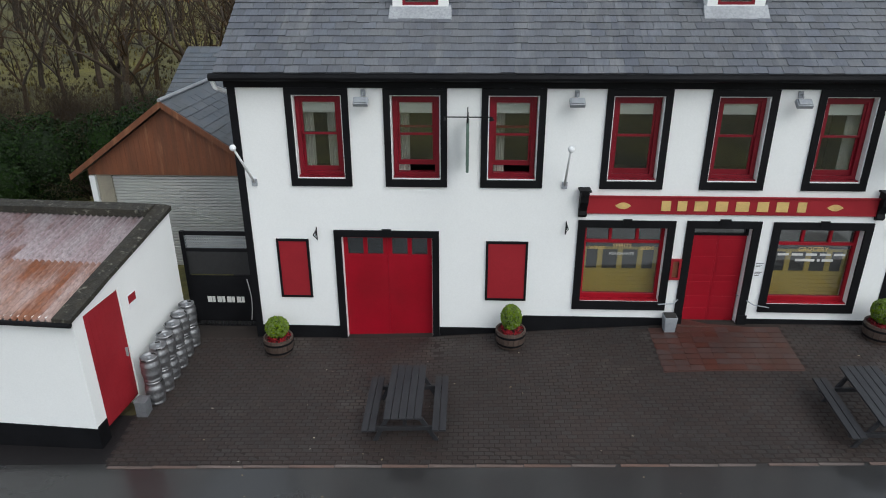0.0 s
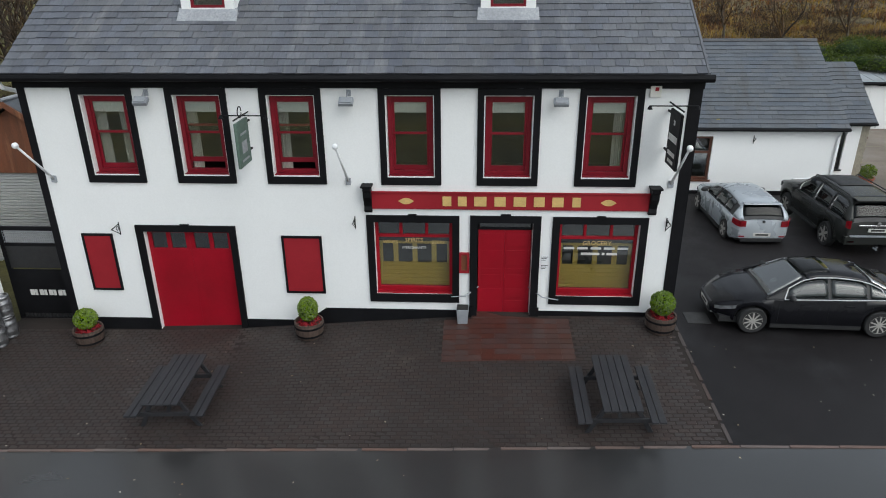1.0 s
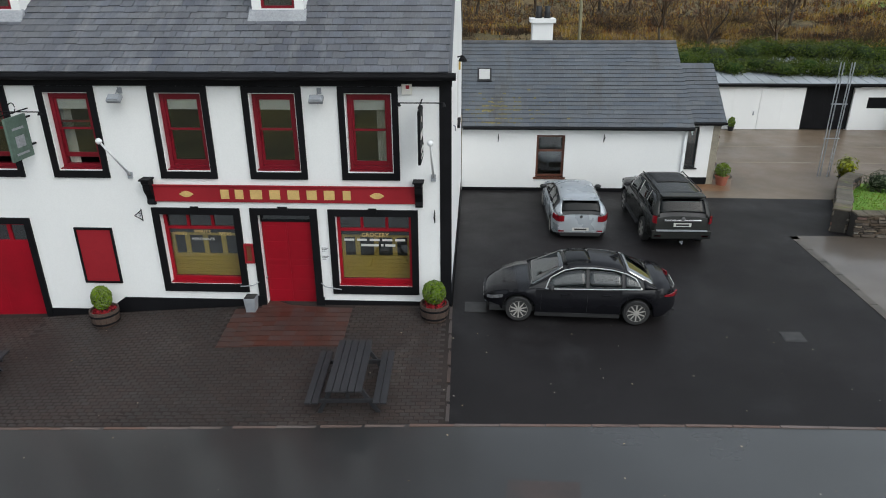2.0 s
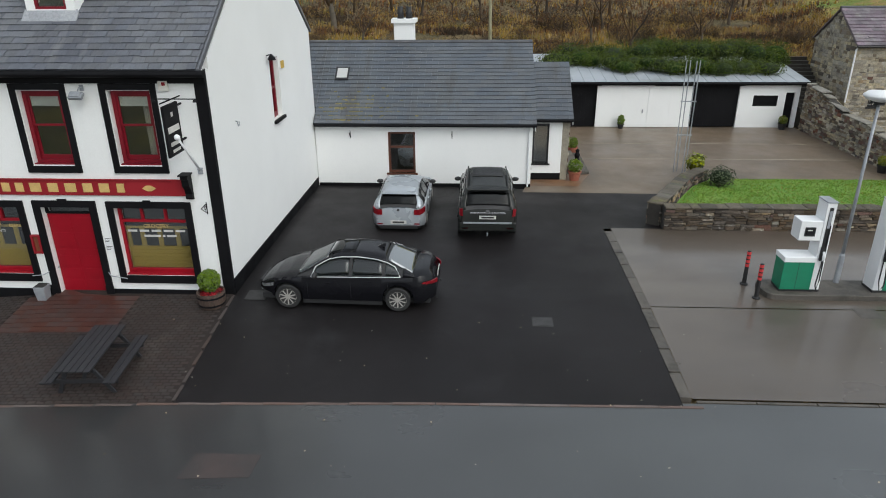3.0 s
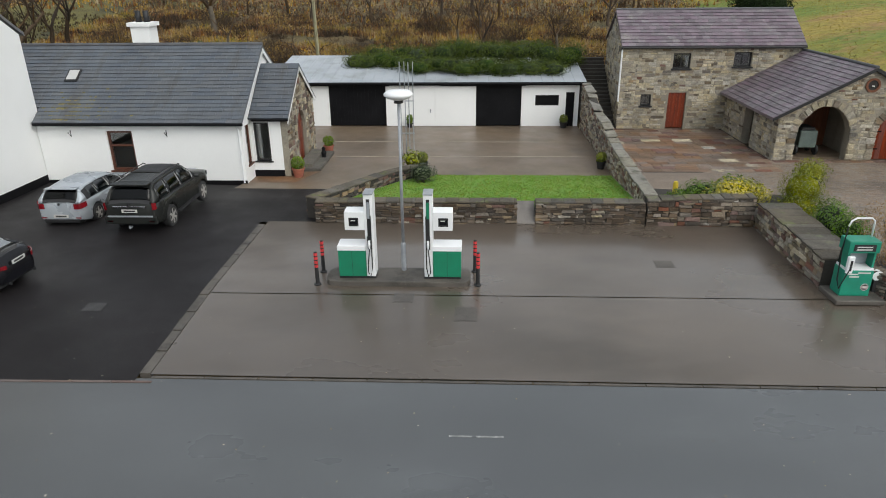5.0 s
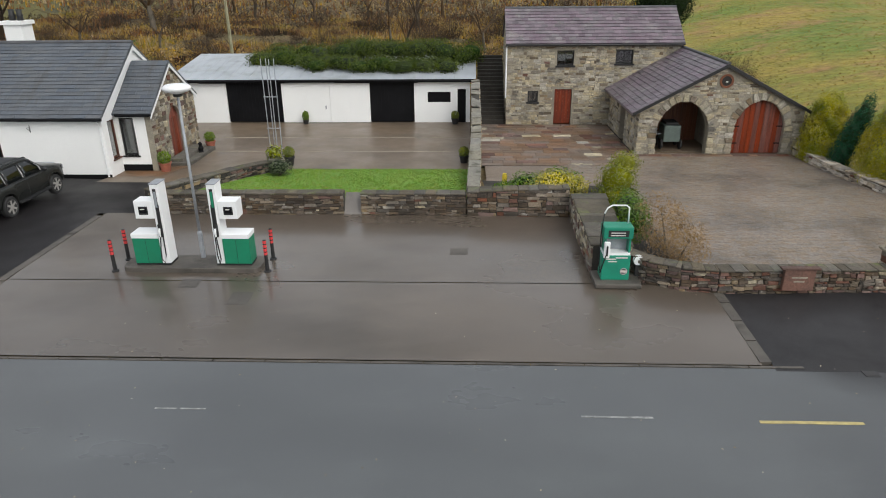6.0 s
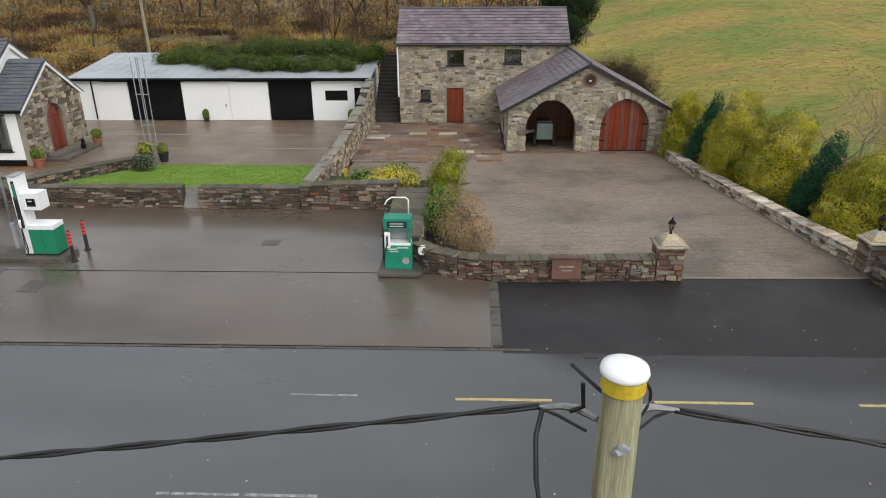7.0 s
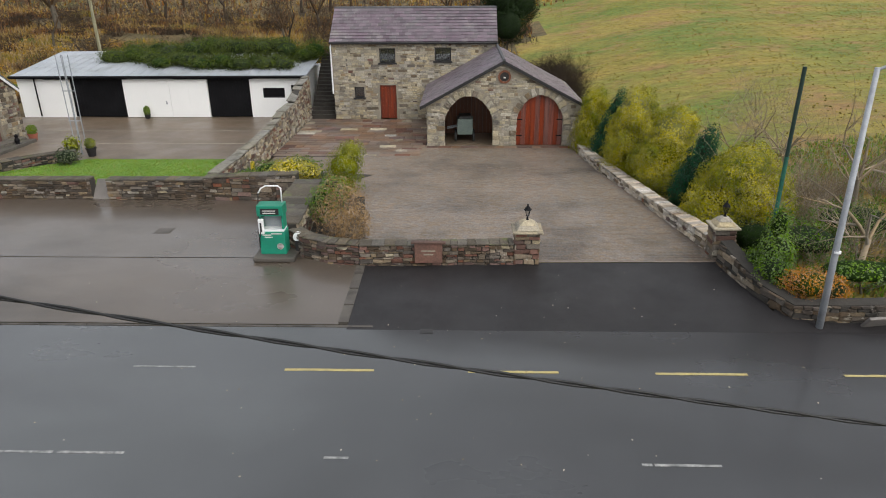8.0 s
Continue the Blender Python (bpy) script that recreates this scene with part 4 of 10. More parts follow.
for a, b in ((-0.36, 0.08), (0.14, 0.20), (0.25, 0.50)):
    box(bm, SHOP[1] + a, SHOP[1] + b, PY0 + 0.19, PY0 + 0.197, 1.74, 1.80)
part("lettering_bars", bm, PALE, w2, "pale worn lettering on the glass")

# front door
bm = bm_new()
box(bm, 6.44, 8.10, PY0 - 0.05, PY0 - 0.001, 2.62, 2.79)
box(bm, 6.44, 6.62, PY0 - 0.05, PY0 - 0.001, -0.3, 2.62)
box(bm, 7.92, 8.10, PY0 - 0.05, PY0 - 0.001, -0.3, 2.62)
box(bm, 7.15, 7.39, PY0 - 0.08, PY0 - 0.05, 2.74, 2.85)
box(bm, 6.40, 6.62, PY0 - 0.07, PY0 - 0.05, -0.3, 0.42)
box(bm, 7.92, 8.14, PY0 - 0.07, PY0 - 0.05, -0.3, 0.42)
door = part("front_door", bm, BLACK, pub, "red panelled double door in a black surround")
for s, (a, b) in enumerate(((6.64, 7.268), (7.271, 7.90))):
    bm = bm_new()
    box(bm, a, b, PY0 + 0.16, PY0 + 0.21, 0.17, 2.38)
    for z0, z1 in ((0.27, 0.50), (0.58, 0.82), (0.90, 1.20), (1.27, 1.37), (1.45, 1.85), (1.95, 2.28)):
        box(bm, a + 0.04, b - 0.04, PY0 + 0.152, PY0 + 0.16, z0, z1)
    part("door_leaf", bm, RED, door, bevel=0.006)
bm = bm_new()
ring(bm, 6.62, 7.92, 2.38, 2.64, 0.05, PY0 + 0.15, PY0 + 0.22)
part("fanlight_frame", bm, BLACK, door)
pane(door, 6.66, 7.88, 2.42, 2.60, PY0 + 0.18)
bm = bm_new()
box(bm, 6.50, 8.04, PY0 - 0.16, PY0 + 0.34, -0.2, 0.17)
part("threshold", bm, REDMAT, door, "worn red doorstep", bevel=0.015)
for pts in (((6.0, PY0 - 0.10, 0.70), (6.35, PY0 - 0.16, 0.76), (6.66, PY0 + 0.14, 0.88)), ((7.88, PY0 + 0.14, 0.88), (8.2, PY0 - 0.16, 0.76), (8.6, PY0 - 0.10, 0.66))):
    bm = bm_new()
    tube(bm, pts, 0.014, 6)
    part("handrail", bm, STEEL, door, "thin galvanised hand rail")

# garage door
bm = bm_new()
box(bm, -1.65, 0.81, PY0 - 0.05, PY0 - 0.001, 2.30, 2.46)
box(bm, -1.65, -1.48, PY0 - 0.05, PY0 - 0.001, -0.6, 2.30)
box(bm, 0.65, 0.81, PY0 - 0.05, PY0 - 0.001, -0.6, 2.30)
box(bm, -0.52, -0.30, PY0 - 0.08, PY0 - 0.05, 2.42, 2.51)
gdoor = part("garage_door", bm, BLACK, pub, "wide red boarded double door with four small lights")
for s, (a, b) in enumerate(((-1.465, -0.416), (-0.413, 0.635))):
    bm = bm_new()
    lights = [(0.10, 0.47), (0.57, 0.94)]
    wall_mesh(bm, (a, PY0 + 0.13), (1, 0), b - a, -0.42, 2.31, 0.05, [(p, q, 1.80, 2.22) for p, q in lights])
    box(bm, a + 0.02, b - 0.02, PY0 + 0.122, PY0 + 0.13, 1.70, 1.78)
    leafo = part("door_leaf", bm, RED, gdoor)
    for p, q in lights:
        block("light", a + p, a + q, PY0 + 0.155, PY0 + 0.165, 1.80, 2.22, PANE, gdoor).visible_shadow = False
# flat red panels in black frames
for x0, x1 in ((-3.03, -2.26), (1.905, 2.88)):
    bm = bm_new()
    ring(bm, x0, x1, 0.70, 2.225, 0.055, PY0 - 0.04, PY0 - 0.001)
    pn = part("wall_panel", bm, BLACK, pub, "blank red board in a thin black frame")
    block("board", x0 + 0.05, x1 - 0.05, PY0 - 0.025, PY0 - 0.002, 0.75, 2.18, DARKRED, pn)

# fascia sign
bm = bm_new()
box(bm, 4.08, 10.53, PY0 - 0.06, PY0 - 0.001, 2.95, 3.35)
box(bm, 4.08, 10.53, PY0 - 0.09, PY0 - 0.06, 3.35, 3.39)
sign = part("shop_sign", bm, DARKRED, pub, "dark red signboard with plain gold bars for letters", bevel=0.008)
x = 5.75
for k, w in enumerate((0.30, 0.30, 0.42, 0.38, 0.42, 0.36, 0.38, 0.0, 0.28)):
    if w:
        bm = bm_new()
        box(bm, x + 0.16 * w, x + 0.84 * w, PY0 - 0.075, PY0 - 0.06, 3.04, 3.27)
        part("letter_block", bm, GOLD, sign)
    x += w + (0.055 if w else 0.04)
for c in (4.95, 9.60):
    bm = bm_new()
    pts = [(c + 0.18 * math.cos(a) * (1 - .25 * abs(math.sin(2 * a))), 3.15 + 0.075 * math.sin(a)) for a in (2 * math.pi * k / 24 for k in range(24))]
    extrude(bm, pts, "y", PY0 - 0.072, PY0 - 0.06)
    part("ornament", bm, GOLD, sign)
for x0 in (3.95, 10.50):
    bm = bm_new()
    prof = [(0.0, 2.87), (-0.07, 2.87), (-0.12, 2.93), (-0.09, 3.02), (-0.13, 3.14), (-0.21, 3.26), (-0.22, 3.42), (-0.26, 3.44), (-0.26, 3.52), (0.0, 3.52)]
    extrude(bm, [(PY0 - 0.002 + p, z) for p, z in prof], "x", x0 + 0.02, x0 + 0.2)
    box(bm, x0 - 0.02, x0 + 0.24, PY0 - 0.30, PY0 - 0.002, 3.52, 3.56)
    part("corbel", bm, BLACK, pub, "carved black sign corbel", bevel=0.006)

# dormers
for c in DORMER:
    y0, w = 16.05, 0.62
    zb = z_eave + RISE * (y0 - y_eave)
    depth = 2.2
    bm = bm_new()
    wall_mesh(bm, (c - w, y0), (1, 0), 2 * w, zb - 0.05, zb + 1.35, 0.12, [(0.22, 2 * w - 0.22, zb + 0.18, zb + 1.2)])
    for s in (-1, 1):
        xa = c + s * w
        hull(bm, [(xa - 0.0, y0 + 0.12, zb + 0.02), (xa - s * 0.1, y0 + 0.12, zb + 0.02), (xa - s * 0.1, y0 + depth, zb + RISE * depth), (xa, y0 + depth, zb + RISE * depth)],
             [(xa - 0.0, y0 + 0.12, zb + 1.35), (xa - s * 0.1, y0 + 0.12, zb + 1.35), (xa - s * 0.1, y0 + depth, zb + 1.5), (xa, y0 + depth, zb + 1.5)])
    dm = part("dormer", bm, WHITE, pub, "white dormer with a red framed window")
    bm = bm_new()
    ring(bm, c - w + 0.22, c + w - 0.22, zb + 0.18, zb + 1.2, 0.06, y0 + 0.02, y0 + 0.10)
    part("window_frame", bm, MAROON, dm)
    pane(dm, c - w + 0.26, c + w - 0.26, zb + 0.22, zb + 1.16, y0 + 0.06)
    bm = bm_new()
    n = VS.cross(Vector((1, 0, 0))) * -1
    lo, hi = y0 - 0.22, y0 + 0.02
    zz = lambda y: z_eave + RISE * (y - y_eave)
    hull(bm, [(c - w - 0.08, lo, zz(lo) + 0.02), (c + w + 0.08, lo, zz(lo) + 0.02), (c + w + 0.08, hi, zz(hi) + 0.0), (c - w - 0.08, hi, zz(hi) + 0.0)],
         [(c - w - 0.08, lo, zz(lo) + 0.035), (c + w + 0.08, lo, zz(lo) + 0.035), (c + w + 0.06, hi, zz(hi) + 0.16), (c - w - 0.06, hi, zz(hi) + 0.16)])
    part("apron_flashing", bm, LEAD, dm, "grey lead apron flashing")
    bm = bm_new()
    zt = zb + 1.35
    extrude(bm, [(c - w - 0.15, zt), (c, zt + 0.5), (c + w + 0.15, zt), (c + w + 0.15, zt - 0.06), (c, zt + 0.42), (c - w - 0.15, zt - 0.06)], "y", y0 - 0.12, y0 + 3.0)
    part("dormer_roof", bm, SLATE, dm)
    # near-black sheet added in place of the unlit attic
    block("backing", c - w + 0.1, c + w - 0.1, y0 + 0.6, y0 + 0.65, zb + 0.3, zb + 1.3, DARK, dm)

# window in the gable
bm = bm_new()
box(bm, PX1 - 0.02, PX1 + 0.08, 19.86, 21.02, 3.66, 3.75)
gwin = part("gable_window", bm, BLACK, pub, "narrow red sash window with a black sill")
bm = bm_new()
for y0, y1, z0, z1 in ((19.96, 20.05, 3.75, 5.64), (20.80, 20.89, 3.75, 5.64), (20.05, 20.80, 5.54, 5.64), (20.05, 20.80, 3.75, 3.90), (20.05, 20.80, 4.66, 4.72)):
    box(bm, PX1 - 0.26, PX1 - 0.16, y0, y1, z0, z1)
part("frame", bm, MAROON, gwin)
block("pane", PX1 - 0.215, PX1 - 0.209, 20.04, 20.81, 3.88, 5.56, PANE, gwin).visible_shadow = False

# ---- the cottage with its porch ----
cot = house("cottage", "low white rendered cottage with slate roof and stone porch", "building", (16, 24.95, 0))
CX0, CX1, CY0, CY1 = 11.40, 19.95, 24.95, 32.2
cw = (14.28 - CX0, 15.36 - CX0, 0.62, 2.28)
wall("front_wall", (CX0, CY0), (1, 0), CX1 - CX0, -0.3, 2.62, 0.35, WHITE, "", [cw], parent=cot)
c_mid = (CY0 + CY1) / 2
c_rise = (5.30 - 2.64) / (c_mid - CY0 + 0.22)
c_top = 2.62 + c_rise * (c_mid - CY0)
gab = [(0.0, 2.62), (CY1 - CY0 - 0.35, 2.62), ((CY1 - CY0) / 2 - 0.35, c_top - 0.02), (0.0, 2.62 + c_rise * 0.35 - 0.02)]
wall("gable_wall", (CX1, CY0 + 0.35), (0, 1), CY1 - CY0 - 0.35, -0.3, 2.62, 0.35, WHITE, "", [(0.06, 0.72, 0.74, 2.40)], gab, parent=cot)
bm = bm_new()
for y0, y1, z0, z1 in ((25.36, 25.43, 0.74, 2.40), (25.95, 26.02, 0.74, 2.40), (25.43, 25.95, 2.33, 2.40), (25.43, 25.95, 0.74, 0.81)):
    box(bm, CX1 - 0.16, CX1 - 0.08, y0, y1, z0, z1)
box(bm, CX1 - 0.08, CX1 + 0.05, 25.3, 26.0, 0.68, 0.74)
sidewin = part("side_window", bm, WINWOOD, cot, "tall dark timber window beside the porch")
block("pane", CX1 - 0.13, CX1 - 0.124, 25.43, 25.95, 0.8, 2.34, PANE, sidewin).visible_shadow = False
wall("rear_wall", (CX0, CY1), (1, 0), CX1 - CX0 - 0.35, -0.3, 2.62, 0.3, WHITE, "", parent=cot)
# cottage floor and partition coloured dark to stand for an unlit room
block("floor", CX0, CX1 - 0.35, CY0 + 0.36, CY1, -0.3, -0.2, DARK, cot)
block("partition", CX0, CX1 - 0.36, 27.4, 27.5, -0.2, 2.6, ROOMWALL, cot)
c_ye, c_ze = CY0 - 0.22, 2.62 + 0.02
c_rz = c_ze + c_rise * (c_mid - c_ye)
bm = bm_new()
extrude(bm, [(c_ye, c_ze), (c_mid, c_rz), (2 * c_mid - c_ye, c_ze), (2 * c_mid - c_ye, c_ze - 0.08), (c_mid, c_rz - 0.12), (c_ye, c_ze - 0.08)], "x", CX0, CX1 + 0.12)
extrude(bm, [(PY1 + 0.05, c_ze + c_rise * (PY1 + 0.05 - c_ye)), (c_mid, c_rz), (2 * c_mid - c_ye, c_ze), (2 * c_mid - c_ye, c_ze - 0.08), (c_mid, c_rz - 0.12), (PY1 + 0.05, c_ze + c_rise * (PY1 + 0.05 - c_ye) - 0.1)], "x", CX0 - 3.2, CX0 - 0.001)
cot_roof = part("roof", bm, SLATE2, cot)
cv = Vector((0, 1, c_rise)).normalized()
slate_roof(cot_roof, Vector((CX0 - 3.38, c_ye - 0.03, c_ze)) + cv * 0.88, (1, 0, 0), cv, 3.4, (c_mid - c_ye) / cv.y - 0.88, 0.22, 0.50, SLATE2, 30, seed=55, thick=0.026)
slate_roof(cot_roof, (CX0 + 0.02, c_ye - 0.03, c_ze), (1, 0, 0), cv, CX1 - CX0 + 0.12, (c_mid - c_ye) / cv.y, 0.22, 0.50, SLATE2, 200, seed=5, thick=0.026)
bm = bm_new()
tube(bm, [(CX0 - 3.2, c_mid, c_rz + 0.02), (CX1 + 0.13, c_mid, c_rz + 0.02)], 0.09, 8)
part("ridge", bm, RIDGE, cot_roof)
for s in (1, -1):
    bm = bm_new()
    y0 = c_mid - s * (c_mid - c_ye)
    extrude(bm, [(y0, c_ze - 0.27), (y0, c_ze - 0.085), (c_mid, c_rz - 0.125), (c_mid, c_rz - 0.32)], "x", CX1 + 0.08, CX1 + 0.115)
    part("bargeboard", bm, PVC, cot_roof, "white bargeboard")
bm = bm_new()
tube(bm, [(CX0 + 0.05, c_ye - 0.05, c_ze - 0.05), (CX1 + 0.15, c_ye - 0.05, c_ze - 0.05)], 0.06, 8)
part("gutter", bm, BLACK, cot)
bm = bm_new()
tube(bm, [(CX1 - 0.12, c_ye - 0.02, c_ze - 0.08), (CX1 - 0.12, CY0 - 0.05, c_ze - 0.35), (CX1 - 0.12, CY0 - 0.05, 0.1)], 0.035, 8)
part("downpipe", bm, PVC, cot, "white downpipe")
block("plinth", CX0 + 0.02, CX1 + 0.002, CY0 - 0.025, CY0 - 0.001, -0.3, 0.19, BLACK, cot)
# chimney
bm = bm_new()
box(bm, 14.22, 15.06, c_mid + 0.12, c_mid + 0.92, c_rz - 0.6, c_rz + 0.78)
box(bm, 14.12, 15.16, c_mid + 0.03, c_mid + 1.01, c_rz + 0.78, c_rz + 0.94)
ch = part("chimney", bm, WHITE, cot, "white rendered chimney stack")
for x in (14.48, 14.84):
    bm = bm_new()
    lathe(bm, [(0.15, c_rz + 0.94), (0.12, c_rz + 1.10), (0.16, c_rz + 1.16), (0.11, c_rz + 1.22), (0.13, c_rz + 1.42), (0.09, c_rz + 1.42), (0.09, c_rz + 1.1)], 12, (x, c_mid + 0.52, 0))
    part("chimney_pot", bm, TRIM, ch, "dark clay chimney pot", True)
# front window
bm = bm_new()
ring(bm, 14.28, 15.36, 0.62, 2.28, 0.09, CY0 + 0.08, CY0 + 0.18)
box(bm, 14.37, 15.27, CY0 + 0.08, CY0 + 0.17, 1.62, 1.70)
box(bm, 14.20, 15.44, CY0 - 0.05, CY0 + 0.08, 0.55, 0.62)
cwin = part("window", bm, WINWOOD, cot, "brown timber window with a dark sill")
pane(cwin, 14.36, 15.28, 1.69, 2.20, CY0 + 0.12)
pane(cwin, 14.36, 15.28, 0.70, 1.63, CY0 + 0.12)
# roof light and moss
bm = bm_new()
sk = Vector((12.25, 26.95, c_ze + c_rise * (27.0 - c_ye)))
mrot = frame_matrix(sk, (1, 0, 0), cv, Vector((1, 0, 0)).cross(cv))
box(bm, -0.28, 0.28, -0.36, 0.36, 0.0, 0.07, mrot)
rl = part("roof_light", bm, TRIM, cot, "small roof light in a dark frame")
bm = bm_new()
box(bm, -0.21, 0.21, -0.28, 0.28, 0.071, 0.085, mrot)
# flat pale colour stands in for the sky reflected in the pane
part("pane", bm, ROLLER, rl, "pale opaque pane with the sky reflection put into its colour")
bm = bm_new()
r = random.Random(8)
for k in range(1500):
    x, v = r.gauss(12.9, 0.8), abs(r.gauss(0.65, 0.42))
    if noise.noise((x * 2.2, v * 2.2, 5)) < -.12:
        continue
    if CX0 + .1 < x < 15.5 and 0.05 < v < 2.2:
        p = Vector((x, c_ye, c_ze)) + cv * v
        m = frame_matrix(p, (1, 0, 0), cv, Vector((1, 0, 0)).cross(cv))
        s = r.uniform(.018, .062)
        box(bm, -s, s, -s * .8, s * .8, 0.012, 0.02 + s * .35, m)
tagged(part("moss", bm, MOSS, cot, "patch of yellow-green moss on the slates"), kind="stuff")

# porch: ridge along x, stone arch gable to the yard
QX0, QX1, QY0, QY1 = 19.95, 21.55, 26.05, 30.9
q_mid, q_rise = (QY0 + QY1) / 2, math.tan(radians(37))
q_top = 2.55 + q_rise * (q_mid - QY0)
pw = (0.12, 0.78, 0.74, 2.40)
wall("porch_wall", (QX0, QY0), (1, 0), QX1 - QX0 - 0.3, -0.3, 2.62, 0.3, WHITE, "", [pw], parent=cot)
ARCH = [(27.75, 0.1), (27.75, 1.75), (27.87, 2.1), (28.15, 2.38), (28.48, 2.5), (28.80, 2.38), (29.08, 2.1), (29.2, 1.75), (29.2, 0.1)]
bm = bm_new()


def arch_gable(bm, outer, arch, axis, lo, hi):
    """A gable face with an arched opening: outer and arch are open polylines from left foot to right foot."""
    n = len(arch)
    # resample the outer line to the same number of points
    seg = [0.0]
    for p, q in zip(outer, outer[1:]):
        seg.append(seg[-1] + math.dist(p, q))
    al = [0.0]
    for p, q in zip(arch, arch[1:]):
        al.append(al[-1] + math.dist(p, q))
    ts = sorted({round(s / seg[-1], 5) for s in seg} | {round(s / al[-1], 5) for s in al})

    def along(line, ls, t):
        s = t * ls[-1]
        for i in range(len(ls) - 1):
            if s <= ls[i + 1] + 1e-9:
                f = (s - ls[i]) / max(1e-9, ls[i + 1] - ls[i])
                return (line[i][0] + f * (line[i + 1][0] - line[i][0]), line[i][1] + f * (line[i + 1][1] - line[i][1]))
        return line[-1]

    def at(p, d):
        return {"x": (d, p[0], p[1]), "y": (p[0], d, p[1])}[axis]

    rows = [[bm.verts.new(at(along(outer, seg, t), lo)) for t in ts], [bm.verts.new(at(along(arch, al, t), lo)) for t in ts],
            [bm.verts.new(at(along(arch, al, t), hi)) for t in ts], [bm.verts.new(at(along(outer, seg, t), hi)) for t in ts]]
    for i in range(len(ts) - 1):
        for a, b in ((0, 1), (1, 2), (2, 3), (3, 0)):
            bm.faces.new((rows[a][i], rows[a][i + 1], rows[b][i + 1], rows[b][i]))
    for i in (0, len(ts) - 1):
        bm.faces.new([rows[k][i] for k in range(4)])


arch_gable(bm, [(QY0, -0.3), (QY0, 2.6), (q_mid, q_top), (QY1, 2.6), (QY1, -0.3)], ARCH, "x", QX1 - 0.3, QX1 - 0.03)
porch_gable = part("porch_gable", bm, MORTAR, cot, "rubble stone porch gable with an arched doorway")


def in_poly(u, z, poly):
    inside = False
    for (a, b), (c, d) in zip(poly, poly[1:] + poly[:1]):
        if (b > z) != (d > z) and u < a + (z - b) / (d - b) * (c - a):
            inside = not inside
    return inside


stone_face(porch_gable, (QX1 - 0.03, QY0, 0.0), (0, 1, 0), (1, 0, 0), QY1 - QY0, lambda u: 2.55 + q_rise * min(u, QY1 - QY0 - u), (0.11, 0.26), (0.16, 0.44), [STONE, REDSTONE, BARN], (4, 0.8, 4),
           [lambda u, z: in_poly(u + QY0, z, ARCH)], 120, 21, (0.03, 0.06), 0.03)
bm = bm_new()
extrude(bm, [(QY0 - 0.2, 2.62), (q_mid, q_top + 0.14), (QY1 + 0.2, 2.62), (QY1 + 0.2, 2.54), (q_mid, q_top + 0.03), (QY0 - 0.2, 2.54)], "x", QX0 - 2.5, QX1 + 0.1)
q_roof = part("porch_roof", bm, SLATE2, cot)
qv = Vector((0, 1, q_rise)).normalized()
slate_roof(q_roof, (QX0 + 0.02, QY0 - 0.22, 2.60), (1, 0, 0), qv, QX1 - QX0 + 0.08, (q_mid - QY0 + 0.2) / qv.y, 0.22, 0.50, SLATE2, 60, seed=6, thick=0.026)
for s in (1, -1):
    bm = bm_new()
    y0 = q_mid - s * (q_mid - QY0 + 0.2)
    extrude(bm, [(y0, 2.38), (y0, 2.535), (q_mid, q_top + 0.025), (q_mid, q_top - 0.13)], "x", QX1 + 0.06, QX1 + 0.095)
    part("bargeboard", bm, PVC, q_roof, "white bargeboard")
bm = bm_new()
tube(bm, [(QX0 + 0.15, QY0 - 0.25, 2.56), (QX1 + 0.12, QY0 - 0.25, 2.56)], 0.05, 8)
box(bm, QX0 + 0.12, QX1, QY0 - 0.2, QY0 - 0.001, 2.48, 2.56)
part("gutter", bm, BLACK, cot, "black gutter")
bm = bm_new()
ring(bm, QX0 + 0.12, QX0 + 0.78, 0.74, 2.40, 0.07, QY0 + 0.08, QY0 + 0.16)
box(bm, QX0 + 0.05, QX0 + 0.85, QY0 - 0.05, QY0 + 0.08, 0.68, 0.74)
pwin = part("porch_window", bm, TRIM, cot, "tall dark timber porch window")
pane(pwin, QX0 + 0.18, QX0 + 0.72, 0.8, 2.34, QY0 + 0.11)
block("porch_plinth", QX0 + 0.002, QX1 - 0.3, QY0 - 0.02, QY0 - 0.001, -0.3, 0.34, BLACK, cot)
bm = bm_new()
extrude(bm, [(y, z) for y, z in ARCH], "x", QX1 - 0.24, QX1 - 0.19)
pdoor = part("porch_door", bm, REDWOOD, cot, "arched red-brown plank door")
for k in range(7):
    block("plank", QX1 - 0.19, QX1 - 0.17, 27.75 + 1.45 * k / 7 + .006, 27.75 + 1.45 * (k + 1) / 7 - .006, 0.15, 1.95, REDWOOD, pdoor)


# ---- white sheds behind the yard ----
shed = house("white_shed_range", "long low white shed range with black doorways and pale roof", "outbuilding", (27, 36.68, 0))
SX0, SX1, SY = 17.9, 35.3, 36.68
wall("front_wall", (SX0, SY), (1, 0), SX1 - SX0, -0.3, 2.42, 0.3, WHITE, "", [(21.1 - SX0, 24.4 - SX0, -0.3, 2.24), (29.5 - SX0, 32.08 - SX0, -0.3, 2.23), (32.86 - SX0, 34.18 - SX0, 1.12, 1.71), (34.58 - SX0, 35.06 - SX0, -0.3, 1.87)], parent=shed)
wall("side_wall", (SX0 + 0.3, SY + 0.3), (0, 1), 5.2, -0.3, 2.42, 0.3, WHITE, "", parent=shed)
wall("side_wall", (SX1, SY + 0.3), (0, 1), 5.2, -0.3, 2.42, 0.3, WHITE, "", parent=shed)
wall("rear_wall", (SX0, SY + 5.5), (1, 0), SX1 - SX0, -0.3, 2.42, 0.3, WHITE, "", parent=shed)
bm = bm_new()
